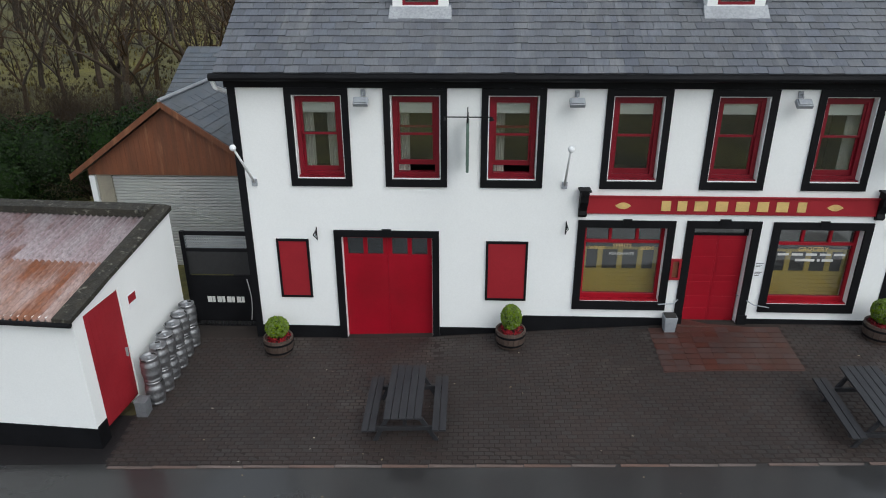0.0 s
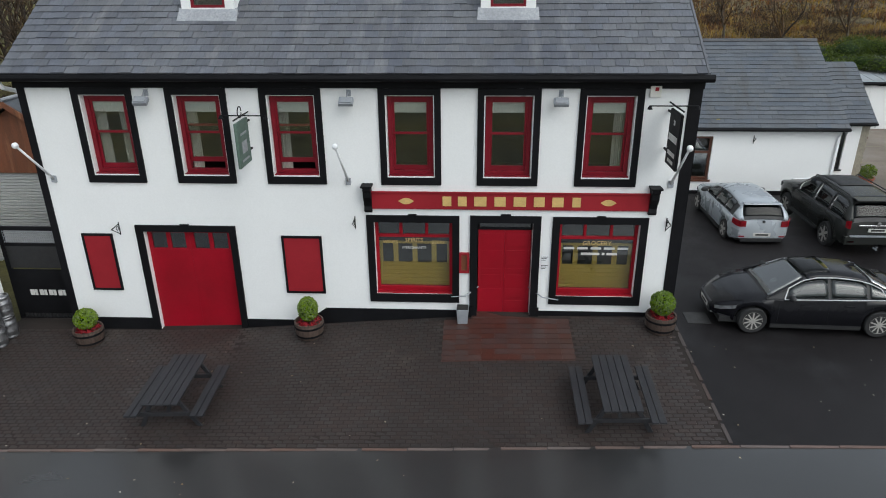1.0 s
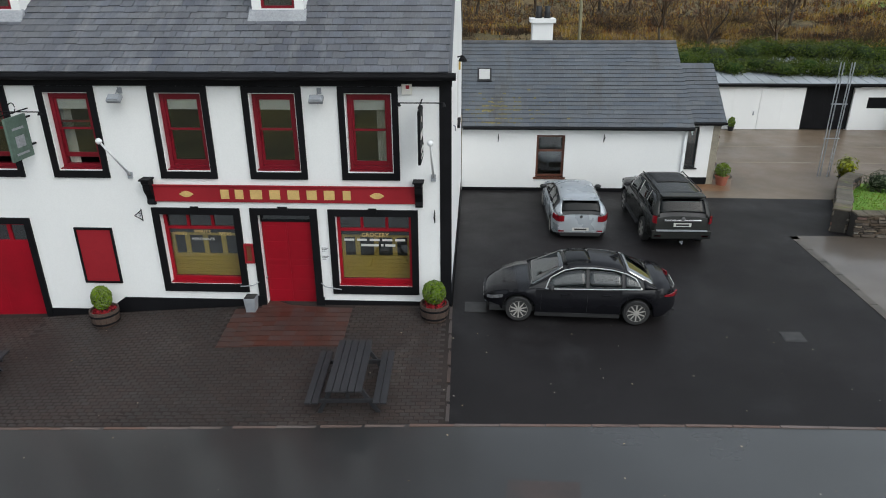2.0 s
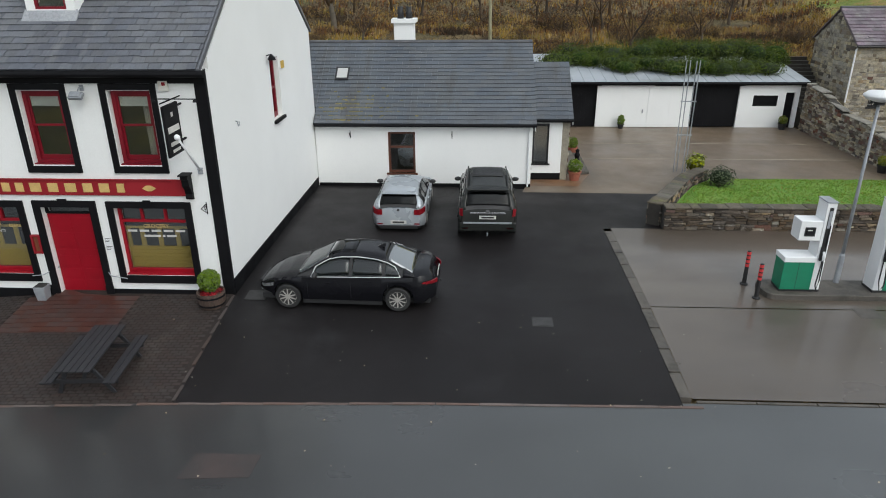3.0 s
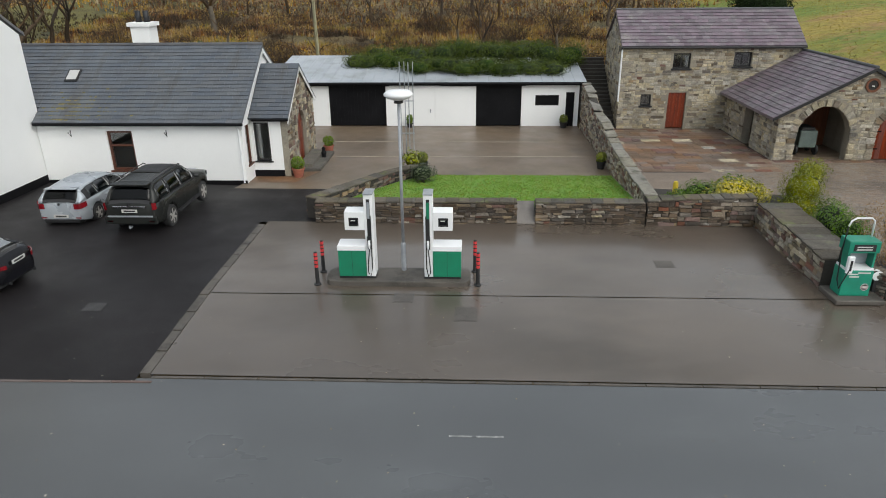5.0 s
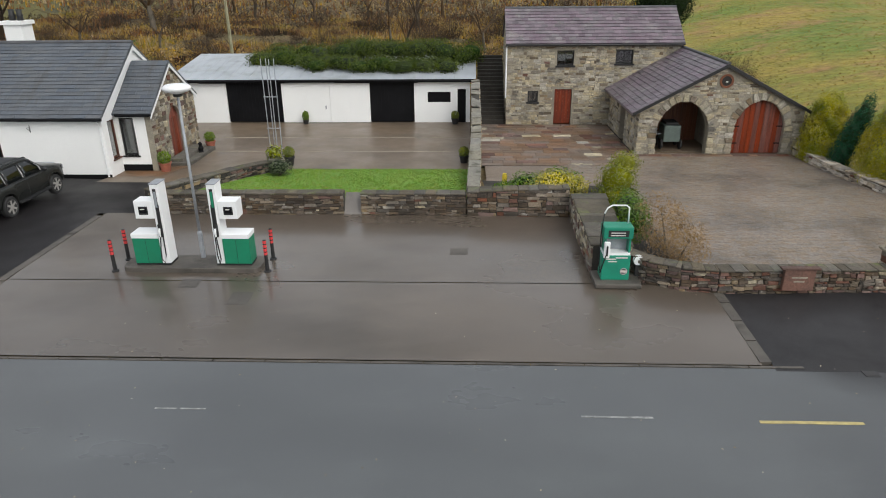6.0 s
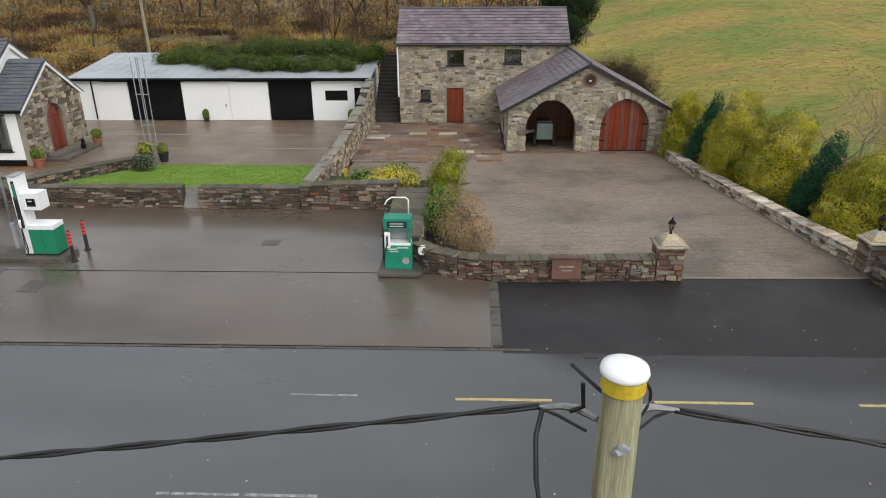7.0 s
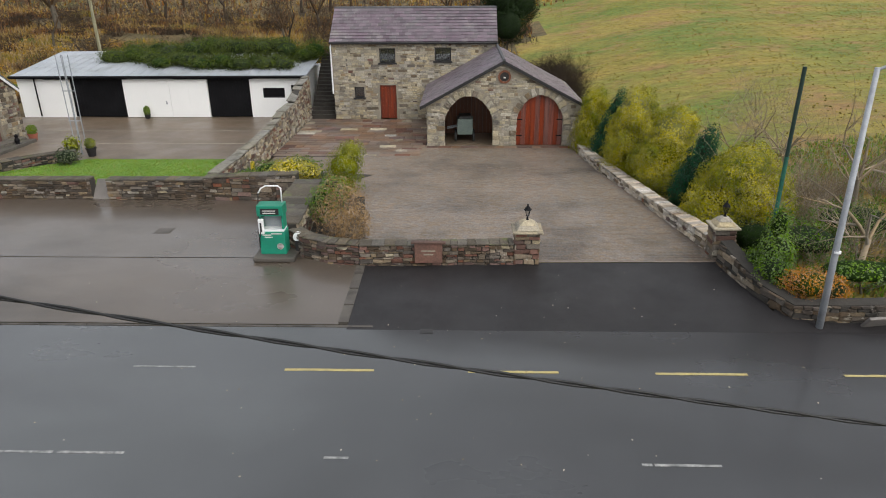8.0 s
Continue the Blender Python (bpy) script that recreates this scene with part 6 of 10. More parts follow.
for k in range(34):
    x = -9.95 + 5.3 * k / 34
    h = lambda x: 4.48 - 0.70 * abs(x + 7.31) - 0.08
    a, b = x + .0015, x + 5.3 / 34 - .0015
    if h(a) > 2.45 and h(b) > 2.45:
        bm = bm_new()
        hull(bm, [(a, GY - 0.04, 2.38), (b, GY - 0.04, 2.38), (b, GY - 0.0, 2.38), (a, GY - 0.0, 2.38)], [(a, GY - 0.04, h(a)), (b, GY - 0.04, h(b)), (b, GY, h(b)), (a, GY, h(a))])
        part("gable_board", bm, BROWNWOOD, gr)
bm = bm_new()
zz_ = []
for k in range(34):
    z = -0.9 + 0.095 * k
    zz_ += [(GY + 0.07, z), (GY + 0.06, z + 0.06), (GY + 0.12, z + 0.062), (GY + 0.12, z + 0.093)]
extrude(bm, zz_ + [(GY + 0.14, 2.33), (GY + 0.14, -0.9)], "x", -9.3, -5.35)
part("roller_shutter", bm, ROLLER, gr, "pale slatted roller shutter")
bm = bm_new()
extrude(bm, [(-10.35, 2.43), (-7.31, 4.60), (-4.2, 2.43), (-4.2, 2.33), (-7.31, 4.48), (-10.35, 2.33)], "y", GY - 0.25, GY + 7)
g_roof = part("roof", bm, SLATE2, gr)
gv = Vector((-7.31 + 4.2, 0, 4.60 - 2.43)).normalized()
slate_roof(g_roof, (-4.2, GY - 0.25, 2.43), (0, 1, 0), gv, 5.0, 3.75, 0.27, 0.4, SLATE2, 40, seed=12)
bm = bm_new()
for sx in (-1, 1):
    xa = -7.31 + sx * 3.08
    hull(bm, [(xa, GY - 0.30, 2.26), (-7.31, GY - 0.30, 4.43), (-7.31, GY - 0.25, 4.43), (xa, GY - 0.25, 2.26)], [(xa, GY - 0.30, 2.44), (-7.31, GY - 0.30, 4.62), (-7.31, GY - 0.25, 4.62), (xa, GY - 0.25, 2.44)])
part("bargeboard", bm, BROWNWOOD, gr)
bm = bm_new()
tube(bm, [(-7.31, GY - 0.3, 4.64), (-7.31, GY + 7, 4.64)], 0.06, 6)
part("ridge", bm, LEAD, gr)
block("side_wall", -9.75, -9.5, GY + 0.25, GY + 6.8, -1.0, 2.3, MORTAR, gr)
block("corner_post", -9.95, -9.78, GY - 0.06, GY + 0.2, -1.0, 2.35, PVC, gr, "white corner post")
# rear wing of the pub
rw = house("rear_wing", "slate-roofed wing behind the pub", "building", (-4.5, 27.5, 0))
bm = bm_new()
box(bm, -9.8, -1.5, 25.6, 31.0, -0.5, 3.5)
part("walls", bm, WHITE, rw)
bm = bm_new()
extrude(bm, [(25.3, 3.45), (28.3, 5.12), (31.3, 3.45), (31.3, 3.35), (28.3, 5.0), (25.3, 3.35)], "x", -10.1, -1.5)
rwr = part("roof", bm, SLATE2, rw)
slate_roof(rwr, (-10.11, 25.28, 3.45), (1, 0, 0), Vector((0, 3.0, 1.67)), 8.6, 3.43, 0.27, 0.4, SLATE2, 40, seed=13)

# ---- dry-stone walls ----
def offset_line(pts, d):
    out = []
    for i, p in enumerate(pts):
        a = Vector(pts[max(i - 1, 0)]), Vector(p)
        b = Vector(p), Vector(pts[min(i + 1, len(pts) - 1)])
        da = (a[1] - a[0]) if i else (b[1] - b[0])
        db = (b[1] - b[0]) if i < len(pts) - 1 else da
        da, db = da.normalized(), db.normalized()
        na, nb = Vector((-da.y, da.x)), Vector((-db.y, db.x))
        n = (na + nb).normalized()
        out.append(Vector(p) + n * d / max(0.5, n.dot(na)))
    return out


def stone_wall(name, label, pts, thick, heights, mats, weights, rise, run, singles, seed, sides=(1, -1), cope=0.05, cope_len=0.42, kind="structure", cap=COPING):
    """A free wall along a line; heights: the top's height above the ground at each point. The side 1 lies to the right of the line."""
    mid = pts[len(pts) // 2]
    w = house(name, label, "wall", (*mid, ground_z(*mid)))
    w["kind"] = kind
    L, R = offset_line(pts, thick / 2 - 0.03), offset_line(pts, -thick / 2 + 0.03)
    bm = bm_new()
    for i in range(len(pts) - 1):
        g0, g1 = ground_z(*pts[i]) - 0.3, ground_z(*pts[i + 1]) - 0.3
        t0, t1 = g0 + 0.3 + heights[i], g1 + 0.3 + heights[i + 1]
        hull(bm, [(*R[i], g0), (*R[i + 1], g1), (*L[i + 1], g1), (*L[i], g0)], [(*R[i], t0), (*R[i + 1], t1), (*L[i + 1], t1), (*L[i], t0)])
    part("core", bm, DARKJOINT, w)
    n = len(pts) - 1
    total = sum(math.dist(pts[i], pts[i + 1]) for i in range(n))
    r = random.Random(seed)
    for i in range(n):
        ln = math.dist(pts[i], pts[i + 1])
        for s in sides:
            line = R if s > 0 else L
            a, b = (line[i], line[i + 1]) if s > 0 else (line[i + 1], line[i])
            ha, hb = (heights[i], heights[i + 1]) if s > 0 else (heights[i + 1], heights[i])
            d = (b - a)
            ll = d.length
            d = d.normalized()
            gz = ground_z(*((a + b) / 2)) - 0.04
            stone_face(w, (a.x, a.y, gz), (d.x, d.y, 0), (d.y, -d.x, 0), ll, lambda u, ha=ha, hb=hb, ll=ll: ha + (hb - ha) * u / ll + 0.03, rise, run, mats, weights, (), int(singles * ln / total * (0.75 if s == sides[0] else 0.25)), seed + i * 2 + (s > 0), (0.035, 0.075), 0.014)
        if cope:
            items, s = [], 0.0
            p0, p1 = Vector(pts[i]), Vector(pts[i + 1])
            d = (p1 - p0).normalized()
            while s < ln - 0.05:
                k = min(cope_len * r.uniform(0.7, 1.3), ln - s)
                c = p0 + d * (s + k / 2)
                f = (s + k / 2) / ln
                z = ground_z(*p0) * (1 - f) + ground_z(*p1) * f + heights[i] * (1 - f) + heights[i + 1] * f
                slope = (ground_z(*p1) + heights[i + 1] - ground_z(*p0) - heights[i]) / ln
                th = cope * r.uniform(0.8, 1.25)
                items.append((0, 0, frame_matrix((c.x, c.y, z + th), Vector((d.x, d.y, slope)) * (k - 0.012), Vector((-d.y, d.x, r.uniform(-.03, .03))) * (thick + 0.06) * r.uniform(.92, 1.05), Vector((0, 0, th)))))
                s += k
            pieces(w, "coping_stone", [unit_brick()], items, [cap], 40, "coping")
    return w


WALLMIX, WMW = [WALLSTONE, STONE, REDSTONE, BARN], (6.5, 2.2, 0.3, 0.2)
THIN, LONG = (0.05, 0.12), (0.12, 0.42)
stone_wall("garden_wall", "low dark dry-stone garden wall with flat mossy coping", [(23.95, 20.12), (27.4, 20.12), (30.88, 20.12)], 0.42, (0.74, 0.76, 0.76), WALLMIX, WMW, THIN, LONG, 300, 100)
stone_wall("garden_wall", "low dry-stone wall between gap and corner bed", [(31.5, 20.12), (35.2, 20.12)], 0.42, (0.76, 0.76), WALLMIX, WMW, THIN, LONG, 180, 110)
stone_wall("corner_wall", "higher reddish stone retaining wall below the shrubs", [(35.24, 20.1), (37.0, 20.05), (38.75, 20.0)], 0.5, (0.85, 0.95, 1.0), [REDSTONE, STONE, WALLSTONE], (1.2, 3, 5), (0.08, 0.2), (0.15, 0.45), 120, 120)
stone_wall("broad_wall", "broad pale-topped stone wall behind the green fuel pump", [(39.35, 19.7), (39.30, 17.4), (39.30, 15.15)], 1.1, (0.85, 0.85, 0.80), [BARN, STONE, REDSTONE], (4, 4, 1.5), (0.08, 0.18), (0.15, 0.4), 130, 130, (1, -1), 0.06, 0.6)
stone_wall("front_wall_low", "curved reddish rubble wall along the courtyard front", [(39.75, 15.2), (40.25, 14.65), (41.0, 14.28), (41.9, 14.15), (44.0, 14.2), (46.38, 14.3)], 0.4, (0.66, 0.64, 0.64, 0.62, 0.62, 0.62), [STONE, REDSTONE, BARN, WALLSTONE], (2.5, 3.2, 0.3, 4), (0.05, 0.13), (0.12, 0.34), 260, 140, (1, -1), 0.035, 0.3)
stone_wall("curved_wall", "low curved stone wall beside the drive", [(23.7, 20.4), (24.4, 21.6), (25.2, 23.2), (26.0, 24.7), (27.0, 25.9)], 0.45, (0.74, 0.72, 0.66, 0.60, 0.55), [DARKJOINT, STONE, REDSTONE], (3, 4, 1), (0.06, 0.14), (0.14, 0.4), 140, 160)
stone_wall("dividing_wall", "tall stepped stone wall between garden and barn yard", [(35.45, 20.4), (35.5, 23.0), (35.55, 26.4), (35.6, 28.2), (35.62, 30.0), (35.62, 32.2), (35.6, 34.4), (35.6, 36.3)], 0.42, (0.9, 0.95, 1.1, 1.2, 1.55, 1.6, 2.2, 2.45), [STONE, REDSTONE, BARN], (4, 1.2, 4.5), (0.06, 0.17), (0.12, 0.38), 260, 170, cope_len=1.3, cap=CAPPING)
stone_wall("hedge_wall", "low pale stone wall below the golden conifers", [(52.55, 15.0), (52.0, 18.0), (51.35, 22.0), (50.75, 26.0), (50.55, 28.9)], 0.45, (0.5, 0.38, 0.34, 0.34, 0.4), [PALESTONE, STONE, REDSTONE], (7, 2, .6), (0.07, 0.16), (0.14, 0.4), 200, 180, (-1, 1), 0.05, 0.22, cap=PALESTONE)
stone_wall("roadside_wall", "low overgrown stone wall sweeping to the road", [(52.55, 14.3), (52.75, 13.2), (52.95, 12.2), (53.3, 11.35), (54.2, 11.2), (62.0, 11.3), (75.0, 11.5)], 0.45, (0.7, 0.5, 0.4, 0.36, 0.45, 0.6, 0.7), [WALLSTONE, STONE, DARKJOINT], (5, 2, 2), (0.07, 0.17), (0.14, 0.42), 200, 190, (1,), cope=0)


def pillar(x, y, w, h, seed):
    p = house("gate_pillar", "square rubble gate pillar with a pyramid cap and lantern", "gate pillar", (x, y, ground_z(x, y)), "gate pillars")
    g = ground_z(x, y)
    bm = bm_new()
    box(bm, x - w / 2 + .03, x + w / 2 - .03, y - w / 2 + .03, y + w / 2 - .03, g - 0.2, g + h)
    shaft = part("shaft", bm, DARKJOINT, p)
    for k, (ux, uy) in enumerate(((1, 0), (0, 1), (-1, 0), (0, -1))):
        o = (x - ux * w / 2 + uy * (w / 2 - .03), y - uy * w / 2 - ux * (w / 2 - .03), g)
        stone_face(shaft, o, (ux, uy, 0), (uy, -ux, 0), w, lambda u: h, (0.08, 0.2), (0.16, 0.45), [STONE, REDSTONE, BARN], (4, 3, 1), (), 12, seed + k, (0.035, 0.06), 0.015)
    bm = bm_new()
    box(bm, x - w / 2 - 0.09, x + w / 2 + 0.09, y - w / 2 - 0.09, y + w / 2 + 0.09, g + h, g + h + 0.07)
    hull(bm, [(x - w / 2, y - w / 2, g + h + .07), (x + w / 2, y - w / 2, g + h + .07), (x + w / 2, y + w / 2, g + h + .07), (x - w / 2, y + w / 2, g + h + .07)],
         [(x - .36 * w, y - .36 * w, g + h + .2), (x + .36 * w, y - .36 * w, g + h + .2), (x + .36 * w, y + .36 * w, g + h + .2), (x - .36 * w, y + .36 * w, g + h + .2)])
    hull(bm, [(x - .36 * w, y - .36 * w, g + h + .2), (x + .36 * w, y - .36 * w, g + h + .2), (x + .36 * w, y + .36 * w, g + h + .2), (x - .36 * w, y + .36 * w, g + h + .2)],
         [(x - .1, y - .1, g + h + .32), (x + .1, y - .1, g + h + .32), (x + .1, y + .1, g + h + .32), (x - .1, y + .1, g + h + .32)])
    part("cap", bm, BARN, p, "pale lichened stone cap", bevel=0.03)
    z = g + h + 0.32
    bm = bm_new()
    lathe(bm, [(0.05, z), (0.03, z + .03), (0.025, z + .1), (0.06, z + .12)], 10, (x, y, 0))
    lathe(bm, [(0.12, z + .30), (0.06, z + .38), (0.02, z + .42), (0.03, z + .45), (0.005, z + .48)], 8, (x, y, 0))
    for k in range(4):
        a = math.pi / 4 + k * math.pi / 2
        tube(bm, [(x + .05 * math.cos(a), y + .05 * math.sin(a), z + .12), (x + .09 * math.cos(a), y + .09 * math.sin(a), z + .30)], 0.008, 5)
    lan = part("lantern", bm, BLACK, p, "small black lantern")
    bm = bm_new()
    lathe(bm, [(0.045, z + .125), (0.08, z + .295)], 8, (x, y, 0))
    part("glass", bm, MIRRORISH, lan)
    return p


pillar(46.78, 14.42, 0.70, 0.95, 200)
pillar(52.55, 14.72, 0.60, 0.95, 210)
# inscribed red stone in the courtyard wall
pl = house("plaque", "red sandstone plaque with illegible carving set in the wall", "plaque", (43.9, 13.95, 0.4))
bm = bm_new()
box(bm, 43.52, 44.32, 13.86, 13.99, 0.30, 0.90)
box(bm, 43.42, 44.42, 13.83, 14.0, 0.90, 0.96)
slab = part("slab", bm, REDSTONE, pl, bevel=0.015)
for k, (a, b) in enumerate(((43.72, 44.12), (43.78, 44.06))):
    block("carved_line", a, b, 13.854, 13.86, 0.66 - 0.11 * k, 0.70 - 0.11 * k, MORTAR, pl)

# ---- things in front of the pub ----
def picnic_table(x, y, rz):
    t = thing("picnic_table", "charcoal stained timber picnic table with joined benches", "picnic table", (x, y, ground_z(x, y)), "picnic tables")
    t.rotation_euler = (0, 0, radians(rz))
    L = 0.84
    for k in range(5):
        c = -0.30 + 0.15 * k
        block("top_board", c - 0.069, c + 0.069, -L, L, 0.72, 0.76, PICNIC, t, bevel=0.006)
    for s in (-1, 1):
        for k in range(2):
            c = s * (0.62 + 0.145 * k)
            block("bench_board", c - 0.066, c + 0.066, -L, L, 0.42, 0.46, PICNIC, t, bevel=0.006)
    for yy in (-0.62, 0.62):
        block("bench_bearer", -0.80, 0.80, yy - 0.075, yy - 0.03, 0.32, 0.42, PICNIC, t, bevel=0.006)
        block("top_bearer", -0.36, 0.36, yy - 0.075, yy - 0.03, 0.62, 0.72, PICNIC, t, bevel=0.006)
        for s in (-1, 1):
            bm = bm_new()
            hull(bm, [(s * 0.62 - .05, yy - .028, 0), (s * 0.62 + .05, yy - .028, 0), (s * 0.62 + .05, yy + .018, 0), (s * 0.62 - .05, yy + .018, 0)],
                 [(s * 0.26 - .05, yy - .028, 0.72), (s * 0.26 + .05, yy - .028, 0.72), (s * 0.26 + .05, yy + .018, 0.72), (s * 0.26 - .05, yy + .018, 0.72)])
            part("leg", bm, PICNIC, t, bevel=0.006)
    bm = bm_new()
    for s in (-1, 1):
        hull(bm, [(-.04, s * .60 - .02, .36), (.04, s * .60 - .02, .36), (.04, s * .60 + .02, .36), (-.04, s * .60 + .02, .36)], [(-.04, s * .12 - .02, .70), (.04, s * .12 - .02, .70), (.04, s * .12 + .02, .70), (-.04, s * .12 + .02, .70)])
    part("brace", bm, PICNIC, t)
    # settle on the sloping paving
    gx = (ground_z(x + .5, y) - ground_z(x - .5, y))
    gy = (ground_z(x, y + .5) - ground_z(x, y - .5))
    t.rotation_euler = (math.atan(gy), -math.atan(gx), radians(rz))
    return t


picnic_table(0.30, 11.75, 0)
picnic_table(9.42, 11.45, 0)


def leaf_mesh(name, centres, normals, size, material, seed, aspect=0.6, jitter=0.7):
    """Many small leaf quads at given places, turned roughly along their normals."""
    rng = np.random.default_rng(seed)
    n = len(centres)
    nr = normals + rng.normal(0, jitter, (n, 3))
    nr /= np.linalg.norm(nr, axis=1, keepdims=True) + 1e-9
    t = np.cross(nr, rng.normal(0, 1, (n, 3)))
    t /= np.linalg.norm(t, axis=1, keepdims=True) + 1e-9
    b = np.cross(nr, t)
    s = size * rng.uniform(0.6, 1.4, (n, 1))
    t, b = t * s, b * s * aspect
    v = np.stack([centres - t, centres - b * .9 + nr * s * .15, centres + t, centres + b * .9 + nr * s * .15], 1).reshape(-1, 3)
    f = np.arange(4 * n).reshape(n, 4)
    return mesh_np(name, v, f, material)


def blob_points(n, radii, seed, rough=0.18, freq=2.2, shell=0.35, flat=0.0, power=1.0):
    """Points in the outer shell of a lumpy ellipsoid, with outward normals."""
    rng = np.random.default_rng(seed)
    d = rng.normal(0, 1, (n, 3))
    d /= np.linalg.norm(d, axis=1, keepdims=True)
    lump = np.array([noise.noise(Vector(p) * freq + Vector((seed, 0, 0))) for p in d])
    r = (1 + rough * lump * 1.6) * (1 - shell * rng.random(n) ** 2)
    c = d * r[:, None] * np.array(radii)
    if flat:
        c[:, 2] = np.maximum(c[:, 2], -flat * radii[2])
    return c, d


def barrel_planter(x, y, rx, rz):
    z = ground_z(x, y)
    p = thing("barrel_planter", "half oak barrel planted with a clipped box ball and red bedding", "planter", (x, y, z), "barrel planters")
    bm = bm_new()
    n = 18
    prof = [(0.30, 0.0), (0.345, 0.15), (0.36, 0.28), (0.355, 0.42)]
    for k in range(n):
        a0, a1 = 2 * math.pi * (k + .04) / n, 2 * math.pi * (k + .96) / n
        for (r0, h0), (r1, h1) in zip(prof, prof[1:]):
            q = [(r0 * math.cos(a0), r0 * math.sin(a0), h0), (r0 * math.cos(a1), r0 * math.sin(a1), h0), (r0 * .9 * math.cos(a1), r0 * .9 * math.sin(a1), h0), (r0 * .9 * math.cos(a0), r0 * .9 * math.sin(a0), h0)]
            w = [(r1 * math.cos(a0), r1 * math.sin(a0), h1), (r1 * math.cos(a1), r1 * math.sin(a1), h1), (r1 * .9 * math.cos(a1), r1 * .9 * math.sin(a1), h1), (r1 * .9 * math.cos(a0), r1 * .9 * math.sin(a0), h1)]
            hull(bm, q, w)
    part("barrel_side", bm, BARREL, p)
    for h, r in ((0.10, 0.338), (0.32, 0.365)):
        bm = bm_new()
        lathe(bm, [(r - .012, h - .025), (r, h - .025), (r, h + .025), (r - .012, h + .025)], 24)
        part("hoop", bm, BLACK, p, "dark iron hoop")
    bm = bm_new()
    lathe(bm, [(0.001, 0.0), (0.29, 0.0), (0.32, 0.37), (0.001, 0.39)], 18)
    part("soil", bm, SOIL, p)
    c, d = blob_points(160, (0.28, 0.28, 0.06), 5, 0.2)
    c[:, 2] = np.abs(c[:, 2]) + 0.38
    ob = new("bedding", leaf_mesh("bedding", c, d, 0.045, DARKRED, 6))
    ob.parent = p
    c, d = blob_points(2600, (rx, rx, rz), int(x * 10) % 97 + 3, 0.05, 3, 0.16)
    c[:, 2] += 0.42 + rz
    ob = new("topiary", leaf_mesh("topiary", c, d, 0.028, TOPIARY, 7))
    ob.parent = p
    # dark core: the shade inside the leaf shell is put into its colour
    bm = bm_new()
    lathe(bm, [(0.001, 0.44), (rx * .5, 0.42 + rz * .4), (rx * .82, 0.42 + rz * .85), (rx * .82, 0.42 + rz * 1.2), (rx * .45, 0.42 + rz * 1.72), (0.001, 0.42 + rz * 1.85)], 12)
    part("topiary_core", bm, DARKLEAF, p, smooth=True)
    return p


barrel_planter(-3.05, 14.15, 0.27, 0.25)
barrel_planter(2.52, 14.25, 0.24, 0.31)
barrel_planter(10.98, 14.2, 0.28, 0.29)


def bush_pot(x, y, r, h, z=None, material=TERRACOTTA, leafm=TOPIARY, tall=1.0, label="clipped bush in a terracotta pot"):
    z = ground_z(x, y) + 0.01 if z is None else z
    p = thing("potted_bush", label, "potted plant", (x, y, z), "potted bushes")
    bm = bm_new()
    lathe(bm, [(r * .7, 0), (r * .95, h * .85), (r * 1.05, h * .85), (r * 1.05, h), (r * .9, h), (r * .85, h * .8), (0.001, h * .8)], 14)
    part("pot", bm, material, p)
    c, d = blob_points(900, (r * 1.05, r * 1.05, r * 1.05 * tall), int(x * 7 + y) % 89, 0.1, 3, 0.4)
    c[:, 2] += h + r * tall * 0.8
    ob = new("foliage", leaf_mesh("foliage", c, d, 0.035, leafm, 9))
    ob.parent = p
    bm = bm_new()
    tube(bm, [(0, 0, h * .7), (0, 0, h + r)], 0.02, 6)
    part("stem", bm, BARK, p)
    return p


bush_pot(21.85, 26.0, 0.27, 0.40)
bush_pot(22.3, 30.3, 0.25, 0.38)
bush_pot(25.75, 36.3, 0.18, 0.25, material=TRIM, tall=1.5, label="tall clipped bush in a dark pot")
bush_pot(34.45, 36.2, 0.22, 0.34, material=TRIM, leafm=LIME, label="lime bush in a dark pot")
bush_pot(35.05, 27.5, 0.22, 0.34, material=TRIM, leafm=LIME, label="lime bush in a dark pot")
bush_pot(27.15, 27.0, 0.24, 0.42, material=TRIM, leafm=LIME, label="lime bush in a black urn")


# kegs by the shed door
def keg_master():
    k = thing("beer_keg", "dull aluminium beer keg standing in a stack", "keg", (0, 0, 0), "stacked beer kegs")
    bm = bm_new()
    lathe(bm, [(0.165, 0.0), (0.185, 0.01), (0.185, 0.05), (0.165, 0.07), (0.195, 0.10), (0.20, 0.18), (0.207, 0.20), (0.20, 0.22), (0.20, 0.36), (0.207, 0.38), (0.20, 0.40), (0.195, 0.46), (0.165, 0.50), (0.185, 0.52), (0.185, 0.57), (0.172, 0.575), (0.168, 0.53), (0.10, 0.52), (0.001, 0.525)], 20)
    part("shell", bm, ALU, k, smooth=True)
    bm = bm_new()
    lathe(bm, [(0.035, 0.52), (0.035, 0.55), (0.001, 0.555)], 10)
    part("valve", bm, STEEL, k)
    for a in (0, math.pi):
        bm = bm_new()
        box(bm, 0.17 * math.cos(a) - .02, 0.17 * math.cos(a) + .02, -0.05, 0.05, 0.53, 0.56)
        # dark block in the rim stands in for the shaded hand hole
        part("hand_hole", bm, DARK, k)
    return k


keg = keg_master()
first = True
for j in range(6):
    y = 12.35 + 0.41 * j
    for lev in range(2):
        m = pose(-5.30 + (0.012 if j % 2 else -0.01), y, ground_z(-5.3, y) + 0.01 + 0.575 * lev, 0, 0, 37 * j + 80 * lev)
        if first:
            keg.matrix_basis, first = m, False
        else:
            copy_thing(keg, m)
